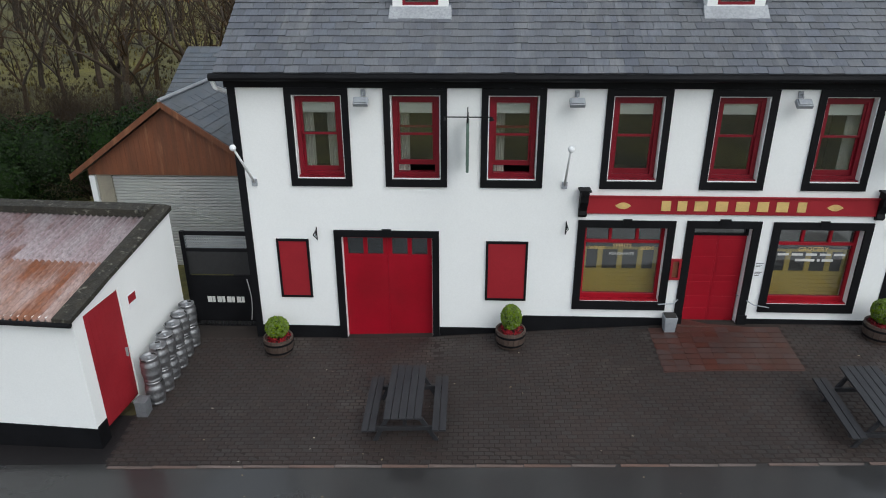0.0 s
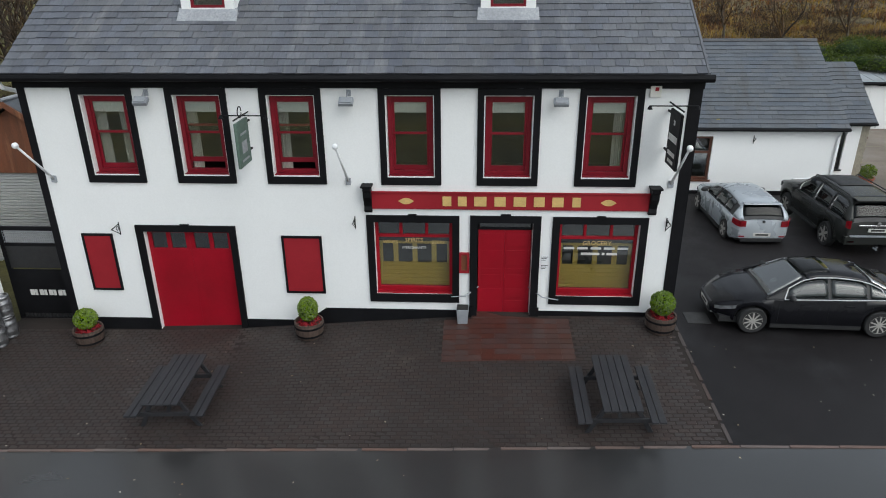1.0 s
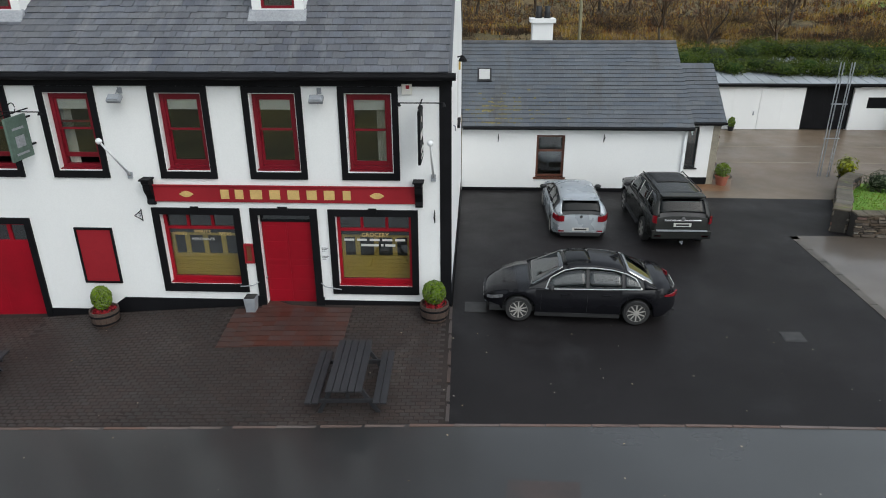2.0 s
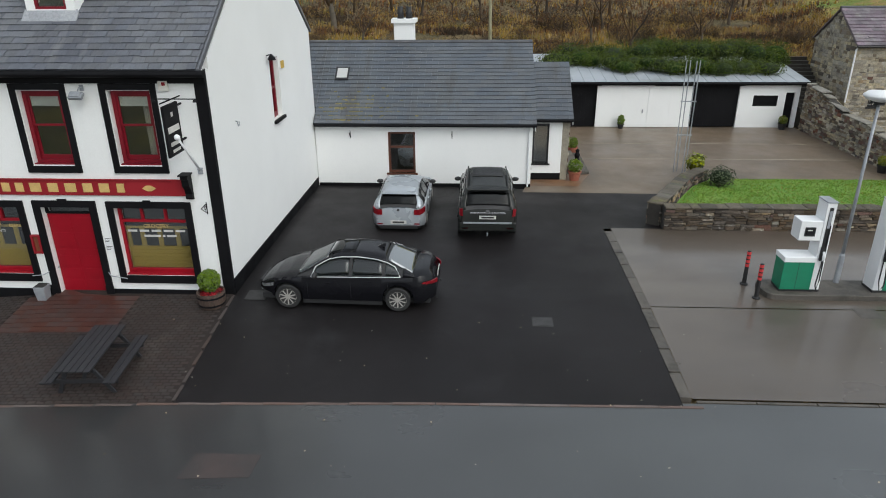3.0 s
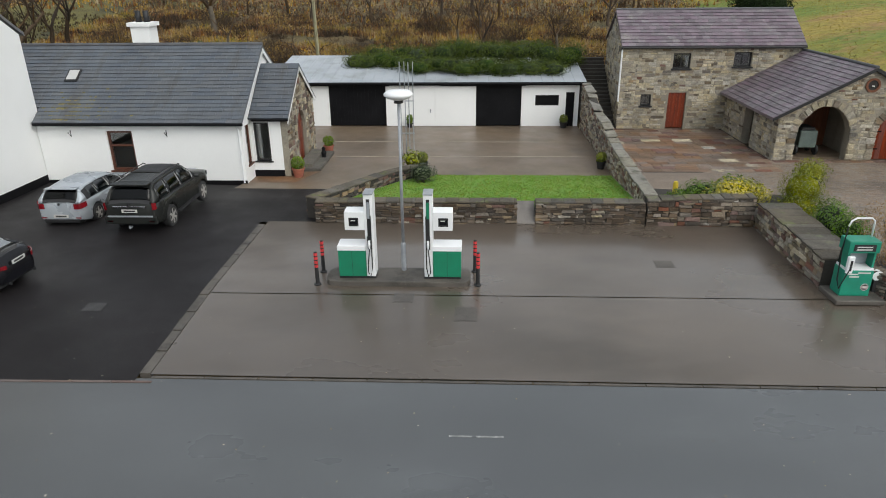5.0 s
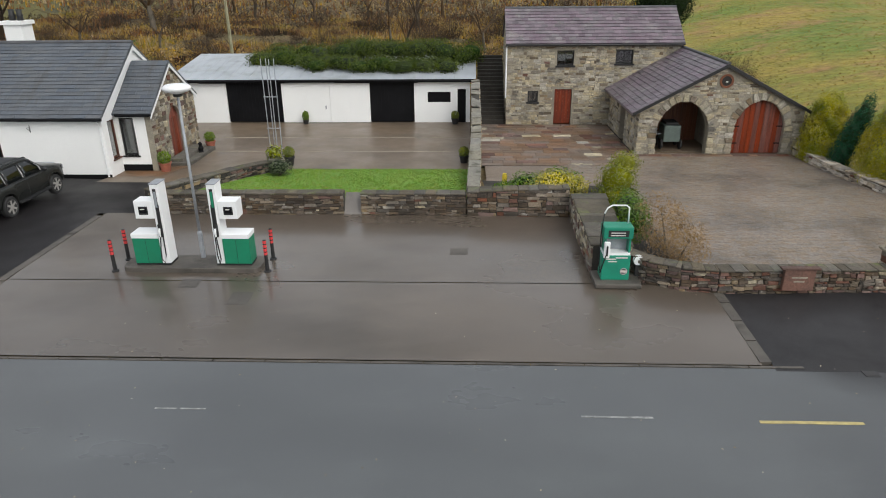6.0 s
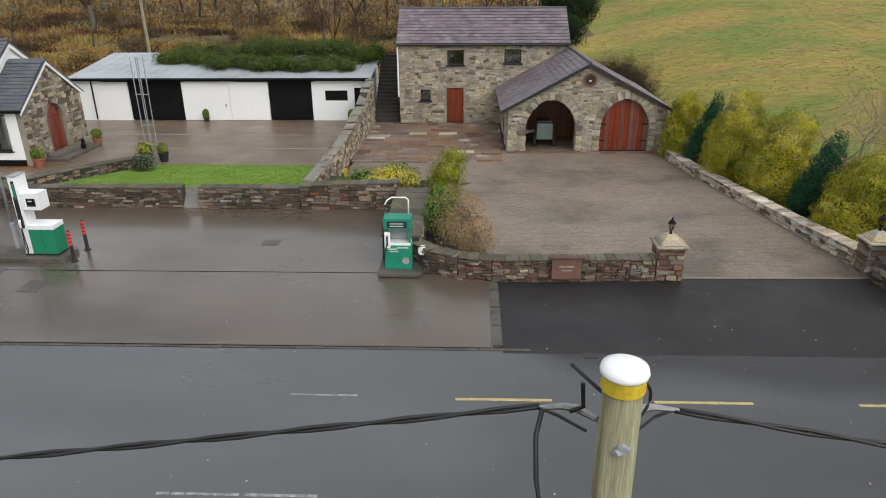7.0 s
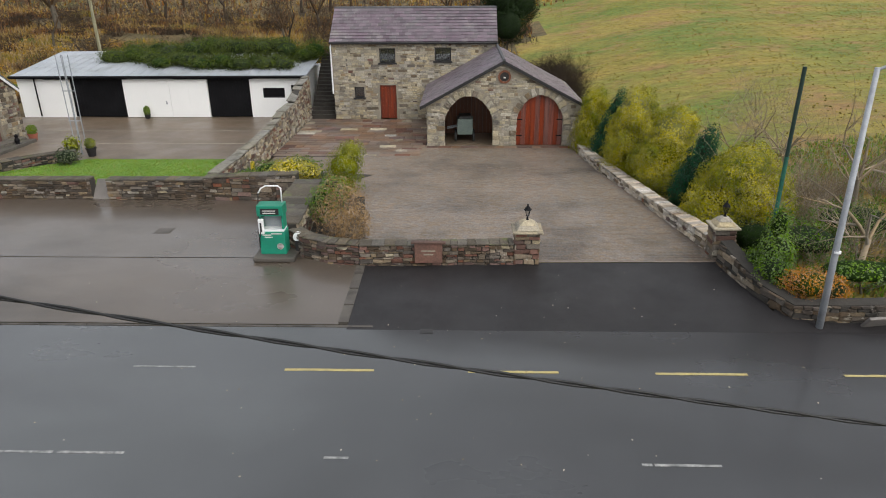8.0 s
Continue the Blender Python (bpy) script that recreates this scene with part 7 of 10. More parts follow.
BOXGREY = mat("grey_enamel", (0.13, 0.135, 0.145), (0.09, 0.093, 0.10), 0.5, 3, 30, 0.1)
bx = thing("grey_box", "small grey metal box on the paving", "box", (-5.42, 11.95, ground_z(-5.4, 11.95)))
bm = bm_new()
box(bm, -0.12, 0.12, -0.13, 0.13, 0, 0.36)
part("body", bm, BOXGREY, bx, bevel=0.012)
bm = bm_new()
box(bm, -0.13, 0.13, -0.14, 0.14, 0.36, 0.38)
part("lid", bm, BOXGREY, bx, bevel=0.006)

# black gate between shed and pub
gate = house("yard_gate", "tall black yard gate with mesh top and painted board", "gate", (-4.8, 15.3, -0.5))
bm = bm_new()
for x in (-5.55, -3.85):
    box(bm, x - 0.05, x + 0.05, 15.28, 15.38, -0.6, 2.15)
box(bm, -5.5, -3.9, 15.30, 15.36, 2.05, 2.15)
box(bm, -5.5, -3.9, 15.30, 15.36, 1.62, 1.70)
box(bm, -5.5, -3.9, 15.30, 15.36, -0.5, -0.44)
part("gate_frame", bm, BLACK, gate)
bm = bm_new()
for k in range(28):
    x = -5.5 + 1.6 * k / 27
    box(bm, x - .006, x + .006, 15.32, 15.33, 1.70, 2.05)
for k in range(5):
    z = 1.72 + 0.07 * k
    box(bm, -5.5, -3.9, 15.332, 15.342, z, z + .012)
part("mesh_panel", bm, STEEL, gate, "galvanised mesh panel")
block("upper_board", -5.5, -3.9, 15.31, 15.35, 1.0, 1.62, TRIM, gate, "dark board")
block("sign_board", -5.5, -3.9, 15.27, 15.30, -0.30, 0.98, BLACK, gate, "black board with faded white lettering")
board = gate.children[-1]
for k in range(8):
    w = 0.07 if k % 2 else 0.11
    bm = bm_new()
    box(bm, -5.12 + 0.125 * k, -5.12 + 0.125 * k + w, 15.262, 15.27, 0.24, 0.40)
    part("letter_block", bm, PALE, gate)
bm = bm_new()
pts = [(-4.05 + 0.06 * math.sin(k / 12 * math.pi), 15.262, -0.25 + 1.15 * k / 12) for k in range(13)]
tube(bm, pts, 0.012, 5)
part("painted_curve", bm, PALE, gate, "white curved painted line")
bm = bm_new()
for k in range(16):
    x = -5.45 + 1.5 * k / 15
    box(bm, x - .02, x + .02, 15.31, 15.33, -0.46, -0.30)
part("lower_bars", bm, TRIM, gate)

# bin, notices and fittings on the front
bin_ = thing("ash_bin", "small grey wall-side litter bin", "bin", (6.28, 14.5, ground_z(6.28, 14.5)))
bm = bm_new()
hull(bm, [(-.12, -.12, 0), (.12, -.12, 0), (.12, .12, 0), (-.12, .12, 0)], [(-.15, -.15, .40), (.15, -.15, .40), (.15, .15, .40), (-.15, .15, .40)])
part("body", bm, STEEL, bin_, bevel=0.012)
# dark slab on the closed body stands in for the shaded bin mouth
bm = bm_new()
box(bm, -.13, .13, -.13, .13, .40, .415)
part("opening", bm, DARK, bin_)
pb = house("menu_case", "small red framed notice case on the wall", "notice case", (6.31, 14.72, 1.5))
bm = bm_new()
ring(bm, 6.19, 6.43, 1.33, 1.85, 0.05, PY0 - 0.07, PY0 - 0.002)
part("case", bm, DARKRED, pb)
block("sheet", 6.24, 6.38, PY0 - 0.02, PY0 - 0.003, 1.38, 1.80, BROWNWOOD, pb)
nt_ = house("wall_notices", "two small white notices beside the door", "notice", (8.26, 14.73, 1.6))
for z0, z1 in ((1.40, 1.58), (1.61, 1.80)):
    bm = bm_new()
    box(bm, 8.13, 8.33, PY0 - 0.012, PY0 - 0.002, z0, z1)
    s_ = part("sheet", bm, PVC, nt_)
    for k in range(3):
        block("print_line", 8.15, 8.31 - .03 * k, PY0 - 0.014, PY0 - 0.012, z1 - .05 - .04 * k, z1 - .035 - .04 * k, DARK, nt_)


def floodlight(x, z):
    f = house("floodlight", "grey floodlight on a short wall arm", "floodlight", (x, PY0, z), "wall floodlights")
    bm = bm_new()
    tube(bm, [(x, PY0 - .01, z + .12), (x, PY0 - .12, z + .14), (x - .02, PY0 - .22, z + .03)], 0.016, 6)
    box(bm, x - .05, x + .05, PY0 - .03, PY0 - .002, z + .05, z + .19)
    part("arm", bm, STEEL, f)
    bm = bm_new()
    m = pose(x - .02, PY0 - .28, z - .02, 35, 0, 0)
    box(bm, -.16, .16, -.10, .10, -.05, .04, m)
    box(bm, -.13, .13, -.08, .08, .04, .07, m)
    part("head", bm, STEEL, f, bevel=0.01)


for x in (-0.80, 3.75, 8.38):
    floodlight(x, 5.50)


def flagpole(x, tip):
    f = house("flag_pole", "short white angled flagpole with a ball end", "flagpole", (x, PY0, 3.62), "wall flagpoles")
    bm = bm_new()
    tube(bm, [(x, PY0 - .01, 3.60), tip], [0.03, 0.024], 8)
    part("pole", bm, PVC, f, smooth=True)
    bm = bm_new()
    bmesh.ops.create_uvsphere(bm, u_segments=12, v_segments=8, radius=0.07, matrix=Matrix.Translation(tip))
    part("ball", bm, PVC, f, smooth=True)
    block("bracket", x - .06, x + .06, PY0 - .04, PY0 - .002, 3.52, 3.68, STEEL, f)


flagpole(-3.38, (-3.43, 13.78, 4.64))
flagpole(3.62, (3.57, 13.78, 4.66))
flagpole(10.96, (10.96, 13.75, 4.67))


def hanging_sign(x, y0, y1, z0, z1, material, pale, label):
    s = house("hanging_sign", label, "pub sign", (x, PY0, z1), "hanging pub signs")
    bm = bm_new()
    box(bm, x - .03, x + .03, y0, y1, z0, z1)
    b = part("board", bm, material, s, bevel=0.012)
    for side in (-1, 1):
        bm = bm_new()
        xa, xb = (x - .036, x - .03) if side < 0 else (x + .03, x + .036)
        c = (y0 + y1) / 2
        if pale:
            for z, h, w in ((0.80, .10, .05), (0.52, .14, .30), (0.24, .09, .26), (0.10, .07, .20)):
                zz = z0 + (z1 - z0) * z
                box(bm, xa, xb, c - w, c + w, zz - h / 2, zz + h / 2)
        else:
            for z, h, w in ((0.72, .05, .2), (0.42, .26, .16), (0.14, .05, .22)):
                zz = z0 + (z1 - z0) * z
                box(bm, xa, xb, c - w, c + w, zz - h / 2, zz + h / 2)
        part("painted_panel", bm, PALE if pale else LEAD, s, "pale illegible lettering blocks")
    bm = bm_new()
    for z in (z0 + .25, z1 - .1):
        box(bm, x - .02, x + .02, y1, PY0 - .002, z - .02, z + .02)
    tube(bm, [(x, y0 - .05, z1 + .08), (x, PY0 - .01, z1 + .08)], 0.016, 6)
    part("bracket", bm, BLACK, s)
    bm = bm_new()
    yb = PY0 - .35
    tube(bm, [(x - .5, yb, z1 + .06), (x + .5, yb, z1 + .06)], 0.014, 6)
    for e in (-.5, .5):
        lathe(bm, [(0.02, 0.03), (0.06, -0.05), (0.001, -0.05)], 8, (x + e, yb, z1 + .04))
    part("lamp_bar", bm, BLACK, s, "thin bar with two small lamps")


SIGNGREEN = mat("grey_green_sign", (0.10, 0.15, 0.12), (0.07, 0.11, 0.09), 0.5, 3, 20, 0.1)
hanging_sign(1.45, 13.82, 14.58, 4.13, 5.12, SIGNGREEN, False, "grey-green hanging sign with a round emblem")
hanging_sign(10.72, 13.72, 14.5, 4.18, 5.36, BLACK, True, "black hanging sign with pale lettering blocks")
bm = bm_new()
yy = 14.5
for k in range(5):
    tube(bm, [(1.45, 14.2 + .12 * math.cos(a) , 5.30 + .12 * math.sin(a)) for a in (k * 1.2, k * 1.2 + .6, k * 1.2 + 1.2)], 0.012, 5)
part("scrollwork", bm, BLACK, [o for o in scene.objects if o.name == "hanging_sign"][0], "black iron scrollwork")


def scroll_bracket(x, z, flip=1):
    f = house("scroll_bracket", "small black iron basket bracket on the wall", "bracket", (x, PY0, z), "wall brackets")
    bm = bm_new()
    tube(bm, [(x, PY0 - .01, z + .16), (x, PY0 - .01, z - .16)], 0.012, 5)
    tube(bm, [(x, PY0 - .01, z + .12), (x, PY0 - .36, z + .10)], 0.012, 5)
    tube(bm, [(x, PY0 - .01, z - .14), (x, PY0 - .12, z - .06), (x, PY0 - .34, z + .09)], 0.010, 5)
    tube(bm, [(x, PY0 - .10 + .05 * math.cos(a), z + .04 + .05 * math.sin(a)) for a in (k * .9 for k in range(8))], 0.008, 5, False)
    part("iron", bm, BLACK, f)


for x, z in ((-2.05, 2.36), (3.72, 2.58), (10.98, 2.62)):
    scroll_bracket(x, z)
al = house("alarm_box", "cream alarm box with a red panel", "alarm box", (10.38, PY0, 5.66))
bm = bm_new()
box(bm, 10.26, 10.50, PY0 - .07, PY0 - .002, 5.55, 5.79)
part("case", bm, BLIND, al, bevel=0.015)
block("panel", 10.36, 10.44, PY0 - .075, PY0 - .07, 5.68, 5.76, DARKRED, al)
gl = house("gable_lamp", "black lamp over the gable window", "wall lamp", (PX1, 19.75, 5.7))
bm = bm_new()
lathe(bm, [(0.03, 5.82), (0.10, 5.74), (0.13, 5.66), (0.11, 5.66), (0.001, 5.70)], 10, (PX1 + .16, 19.72, 0))
tube(bm, [(PX1 + .002, 19.72, 5.78), (PX1 + .16, 19.72, 5.82)], 0.02, 6)
part("shade", bm, BLACK, gl)
hk = house("wall_hook", "grey hook and stud on the gable", "hook", (PX1, 16.5, 4.4))
bm = bm_new()
tube(bm, [(PX1 + .002, 16.45, 4.48), (PX1 + .05, 16.45, 4.46), (PX1 + .05, 16.48, 4.34), (PX1 + .05, 16.56, 4.33), (PX1 + .05, 16.58, 4.44)], 0.016, 6)
part("hook", bm, STEEL, hk)
jb = house("meter_box", "small yellowed box on the gable", "box", (PX1, 21.3, 5.35))
bm = bm_new()
box(bm, PX1 + .001, PX1 + .06, 21.15, 21.38, 5.22, 5.45)
part("case", bm, YELLOW, jb, bevel=0.01)
for x in (12.80, 16.82):
    f = house("scroll_bracket", "small black bracket under the cottage eaves", "bracket", (x, CY0, 2.2), "wall brackets")
    bm = bm_new()
    tube(bm, [(x, CY0 - .01, 2.32), (x, CY0 - .01, 2.02)], 0.015, 5)
    tube(bm, [(x, CY0 - .01, 2.25), (x, CY0 - .22, 2.25), (x, CY0 - .02, 2.08)], 0.015, 5)
    part("iron", bm, BLACK, f)

# ---- filling station ----
isl = house("pump_island", "low concrete pump island with rounded ends", "pump island", (27.3, 15.4, 0.2))
bm = bm_new()
pts = []
for cx, a0 in ((28.97, -90), (25.66, 90)):
    for k in range(9):
        a = radians(a0 + 180 * k / 8)
        ca, sa = math.cos(a), math.sin(a)
        pts.append((cx + 0.36 * math.copysign(abs(ca) ** .6, ca), 15.38 + 0.48 * math.copysign(abs(sa) ** .6, sa)))
extrude(bm, pts, "z", 0.05, 0.36)
part("kerb", bm, ISLAND, isl, bevel=0.02)


def fuel_pump(x, flip):
    """x: the column's outer face; the cabinet lies on the other side (flip 1: towards -x)."""
    p = house("fuel_pump", "white and green fuel pump with tall column and display box", "fuel pump", (x, 15.35, 0.36), "fuel pumps")
    f = lambda a: x - flip * a
    sp = lambda a, b: (min(f(a), f(b)), max(f(a), f(b)))
    z = 0.36
    a, b = sp(0, 0.24)
    block("column", a, b, 15.12, 15.60, z, 2.78, PVC, p, bevel=0.012)
    block("column_base", a - .005, b + .005, 15.11, 15.61, z - .002, z + .06, TRIM, p)
    a, b = sp(0.245, 1.01)
    block("cabinet", a, b, 15.10, 15.62, z + .06, z + .83, GREENPUMP, p, "green cabinet panel", bevel=0.008)
    block("cabinet_top", a - .015, b + .015, 15.085, 15.635, z + .83, z + .97, PVC, p, "white cabinet top", bevel=0.012)
    block("cabinet_foot", a, b, 15.12, 15.6, z - .002, z + .06, TRIM, p)
    a, b = sp(0.245, 0.78)
    hd = block("display_box", a, b, 15.12, 15.58, 1.78, 2.30, PVC, p, "white display box", bevel=0.012)
    c = f(0.53)
    block("display", c - .13, c + .13, 15.108, 15.12, 1.90, 2.14, TRIM, hd)
    block("display_glass", c - .10, c + .10, 15.10, 15.107, 1.95, 2.10, NAVYCAR, hd)
    block("readout", c - .07, c + .05, 15.094, 15.099, 2.05, 2.08, PALE, hd)
    c = f(0.12)
    block("front_strip", c - .045, c + .045, 15.108, 15.12, 1.62, 2.66, TRIM, p, "dark strip on the column front")
    block("strip_panel", c - .035, c + .035, 15.10, 15.108, 2.12, 2.58, STEEL if flip > 0 else GREENPUMP, p)
    block("column_cap", min(f(-.012), f(.252)), max(f(-.012), f(.252)), 15.10, 15.62, 2.78, 2.81, STEEL, p, "grey column cap", bevel=0.008)
    block("cabinet_seam", f(.63) - .004, f(.63) + .004, 15.097, 15.10, z + .07, z + .82, TRIM, p)
    block("nozzle_holster", c - .055, c + .055, 15.06, 15.12, 1.25, 1.62, TRIM, p)
    bm = bm_new()
    tube(bm, [(c, 15.04, 1.52), (c, 15.0, 1.42), (c, 15.02, 1.28)], [0.03, 0.035, 0.02], 8)
    part("nozzle", bm, PVC, p, "pale fuel nozzle")
    bm = bm_new()
    tube(bm, [(c, 15.03, 1.28), (c - flip * .04, 15.0, 0.9), (c - flip * .06, 15.0, 0.6), (c, 15.04, 0.45), (c + flip * .05, 15.06, 0.7), (c + flip * .05, 15.08, 1.3), (c + flip * .05, 15.10, 2.2)], 0.016, 6)
    part("hose", bm, CABLE, p)


fuel_pump(26.70, 1)
fuel_pump(28.055, -1)


def bollard(x, y):
    z = ground_z(x, y) + 0.012
    b = thing("bollard", "slim black bollard with red reflective bands", "bollard", (x, y, z), "island bollards")
    bm = bm_new()
    lathe(bm, [(0.10, 0.0), (0.10, 0.03), (0.055, 0.05), (0.05, 0.52), (0.05, 0.95), (0.04, 0.98), (0.001, 0.99)], 14)
    part("post", bm, TRIM, b, smooth=False)
    for k in range(4):
        bm = bm_new()
        lathe(bm, [(0.053, 0.53 + .115 * k), (0.053, 0.61 + .115 * k)], 14)
        part("reflective_band", bm, BOLLARD, b)


for x, y in ((25.09, 14.98), (25.08, 15.82), (29.53, 15.03), (29.45, 15.93)):
    bollard(x, y)

lp = thing("forecourt_lamp", "galvanised lamp post with a white dish head", "lamp post", (27.43, 15.70, 0.36))
bm = bm_new()
tube(bm, [(0, 0, 0), (0, 0, 0.80), (0, 0, 0.85)], [0.07, 0.07, 0.046], 12)
part("base", bm, STEEL, lp)
bm = bm_new()
tube(bm, [(0, 0, 0.85), (0, 0, 4.75)], [0.045, 0.036], 12)
part("post", bm, STEEL, lp, smooth=True)
bm = bm_new()
lathe(bm, [(0.05, 4.72), (0.10, 4.80), (0.30, 4.86), (0.38, 4.93), (0.38, 4.97), (0.30, 5.04), (0.001, 5.07)], 24)
part("lamp_head", bm, PVC, lp, "white dish lamp head", True)
bm = bm_new()
lathe(bm, [(0.12, 4.73), (0.12, 4.80), (0.06, 4.80)], 14)
part("collar", bm, TRIM, lp)

# green diesel pump
dpz = ground_z(39.3, 14.6)
di = thing("pump_plinth", "small concrete plinth under the green pump", "plinth", (39.33, 14.62, dpz))
bm = bm_new()
box(bm, -.62, .62, -.52, .42, 0, 0.14)
part("slab", bm, ISLAND, di, bevel=0.03)
dp = thing("diesel_pump", "old teal green fuel pump with arched hose pipe", "fuel pump", (39.27, 14.62, dpz + 0.14))
block("lower_cabinet", -.38, .38, -.24, .24, 0, .72, TEAL, dp, bevel=0.02)
block("shelf", -.36, .36, -.22, .22, .72, .78, PVC, dp, "pale shelf")
block("back_panel", -.34, .34, .10, .20, .78, 1.20, STEEL, dp)
for x in (-.34, .31):
    block("pillar", x, x + .05, -.18, .20, .78, 1.22, TEAL, dp)
block("head", -.39, .39, -.24, .24, 1.20, 1.52, TEAL, dp, "teal display head", bevel=0.02)
block("display", -.27, .27, -.255, -.242, 1.26, 1.44, TRIM, dp)
for k in range(2):
    block("digits", -.2, .18, -.26, -.256, 1.36 - .07 * k, 1.39 - .07 * k, PALE, dp)
block("nozzle_holder", -.36, -.20, -.30, -.2, .66, 1.12, PVC, dp, "pale nozzle holder", bevel=0.02)
block("nozzle", -.30, -.26, -.33, -.30, .74, 1.02, TRIM, dp)
for x0, x1, z in ((-.28, -.02, .60), (-.22, .02, .53), (-.02, .30, .64)):
    block("lettering_bar", x0, x1, -.246, -.241, z, z + .035, PALE, dp)
bm = bm_new()
lathe(bm, [(0.10, -.248), (0.10, -.242), (0.085, -.241), (0.085, -.248)], 20, (.22, 0, .26), "y")
box(bm, .15, .29, -.25, -.242, .23, .29)
part("emblem", bm, PALE, dp, "round white emblem")
bm = bm_new()
tube(bm, [(.30, .1, 1.5), (.30, .12, 1.95), (.22, .12, 2.02), (-.15, .12, 2.02), (-.28, .1, 1.95), (-.36, .05, 1.82)], 0.022, 8)
part("hose_pipe", bm, PVC, dp, "white arched pipe", True)
bm = bm_new()
tube(bm, [(-.36, .05, 1.82), (-.42, 0, 1.2), (-.43, -.1, .4), (-.40, -.2, .2), (-.36, -.28, .5), (-.30, -.31, .75)], 0.016, 6)
part("hose", bm, CABLE, dp)
hr = thing("hose_reel", "white and black hose reel beside the pump", "hose reel", (39.95, 14.72, dpz))
hr.scale = (.78, .78, .78)
bm = bm_new()
lathe(bm, [(0.16, -.09), (0.18, -.08), (0.10, -.06), (0.10, .06), (0.18, .08), (0.16, .09)], 18, (0, 0, .75), "y")
part("drum", bm, PVC, hr)
bm = bm_new()
lathe(bm, [(0.14, -.055), (0.15, 0), (0.14, .055)], 18, (0, 0, .75), "y")
part("hose", bm, CABLE, hr, smooth=True)
block("stand", -.10, .10, -.09, .09, 0, .60, TRIM, hr)

# covers let into the paving
for x, y, w, d, lab in ((29.22, 13.45, 0.58, 0.70, "dark steel tank cover"), (27.55, 14.25, 0.55, 0.5, "dark steel tank cover"), (35.0, 16.6, 0.55, 0.5, "concrete filled tank cover"), (19.45, 13.6, 0.5, 0.42, "pale drain cover in the tarmac"), (12.0, 14.7, 0.55, 0.5, "grey drain cover at the gable"), (44.03, 10.40, 0.32, 0.22, "black iron gully grating")):
    cv_ = thing("access_cover", lab, "access cover", (x, y, ground_z(x, y) + 0.012), "ground covers")
    bm = bm_new()
    box(bm, -w / 2, w / 2, -d / 2, d / 2, -.02, .004)
    box(bm, -w / 2 + .04, w / 2 - .04, -d / 2 + .04, d / 2 - .04, .004, .008)
    gx, gy = ground_z(x + .3, y) - ground_z(x - .3, y), ground_z(x, y + .3) - ground_z(x, y - .3)
    cv_.rotation_euler = (math.atan(gy / .6), -math.atan(gx / .6), 0)
    part("plate", bm, ISLAND if "concrete" in lab else COVER if "steel" in lab else DIMCOVER, cv_)

# tall galvanised frame in the garden corner
rk = thing("pole_frame", "cluster of tall thin galvanised poles with a cross ring", "pole frame", (26.5, 27.3, 0.05))
for k, (dx, dy) in enumerate(((-.28, 0), (-.09, .12), (.1, -.1), (.28, .05))):
    bm = bm_new()
    tube(bm, [(dx * .9, dy, 0), (dx, dy, 4.65)], 0.022, 6)
    part("pole", bm, STEEL, rk)
for z in (3.0, 1.6):
    bm = bm_new()
    box(bm, -.32, .32, -.02, .02, z, z + .04)
    part("crossbar", bm, STEEL, rk)

# steel column and green pole at the road
st = thing("steel_column", "leaning galvanised steel column at the roadside", "lamp post", (53.62, 10.72, 0.0))
bm = bm_new()
tube(bm, [(0, 0, 0), (-.02, 0.02, 2.0), (-.04, .04, 6.2)], [0.085, 0.075, 0.055], 12)
part("post", bm, STEEL, st, smooth=True)
bm = bm_new()
tube(bm, [(-.04, .04, 6.15), (.2, .02, 6.25), (.9, -.1, 6.3)], 0.035, 8)
part("arm", bm, STEEL, st)
bm = bm_new()
lathe(bm, [(0.088, 2.0), (0.088, 2.05)], 12)
part("band", bm, PVC, st)
gp = thing("green_pole", "tall dark green pole rising from the ivy", "pole", (53.35, 13.4, 0.1))
bm = bm_new()
tube(bm, [(0, 0, 0), (0, 0, 3.5)], 0.055, 10)
part("lower_tube", bm, mat("faded_green_pole_paint", (0.016, 0.13, 0.085), (0.012, 0.075, 0.05), 0.5, 1.5, 30, 0.1, grain=0.2), gp)
bm = bm_new()
tube(bm, [(0, 0, 3.5), (.02, 0, 5.78)], 0.052, 10)
part("upper_tube", bm, mat("dark_green_pole_paint", (0.008, 0.035, 0.026), (0.006, 0.02, 0.016), 0.5, 1.5, 30, 0.1, grain=0.2), gp)

# utility pole and its cables
up = thing("utility_pole", "weathered timber utility pole with a white cap and yellow band", "utility pole", (41.76, -0.72, 0.0))
bm = bm_new()
tube(bm, [(0, 0, 0), (0, 0, 3), (0, 0, 6.74)], [0.125, 0.105, 0.076], 16)
part("pole", bm, POLEWOOD, up, smooth=True)
bm = bm_new()
lathe(bm, [(0.080, 6.68), (0.084, 6.68), (0.084, 6.745), (0.080, 6.745)], 18)
part("band", bm, LIDYELLOW, up, "yellow band")
bm = bm_new()
lathe(bm, [(0.08, 6.745), (0.090, 6.745), (0.093, 6.755), (0.088, 6.775), (0.06, 6.787), (0.001, 6.79)], 20)
part("cap", bm, PVC, up, "white plastic pole cap", True)
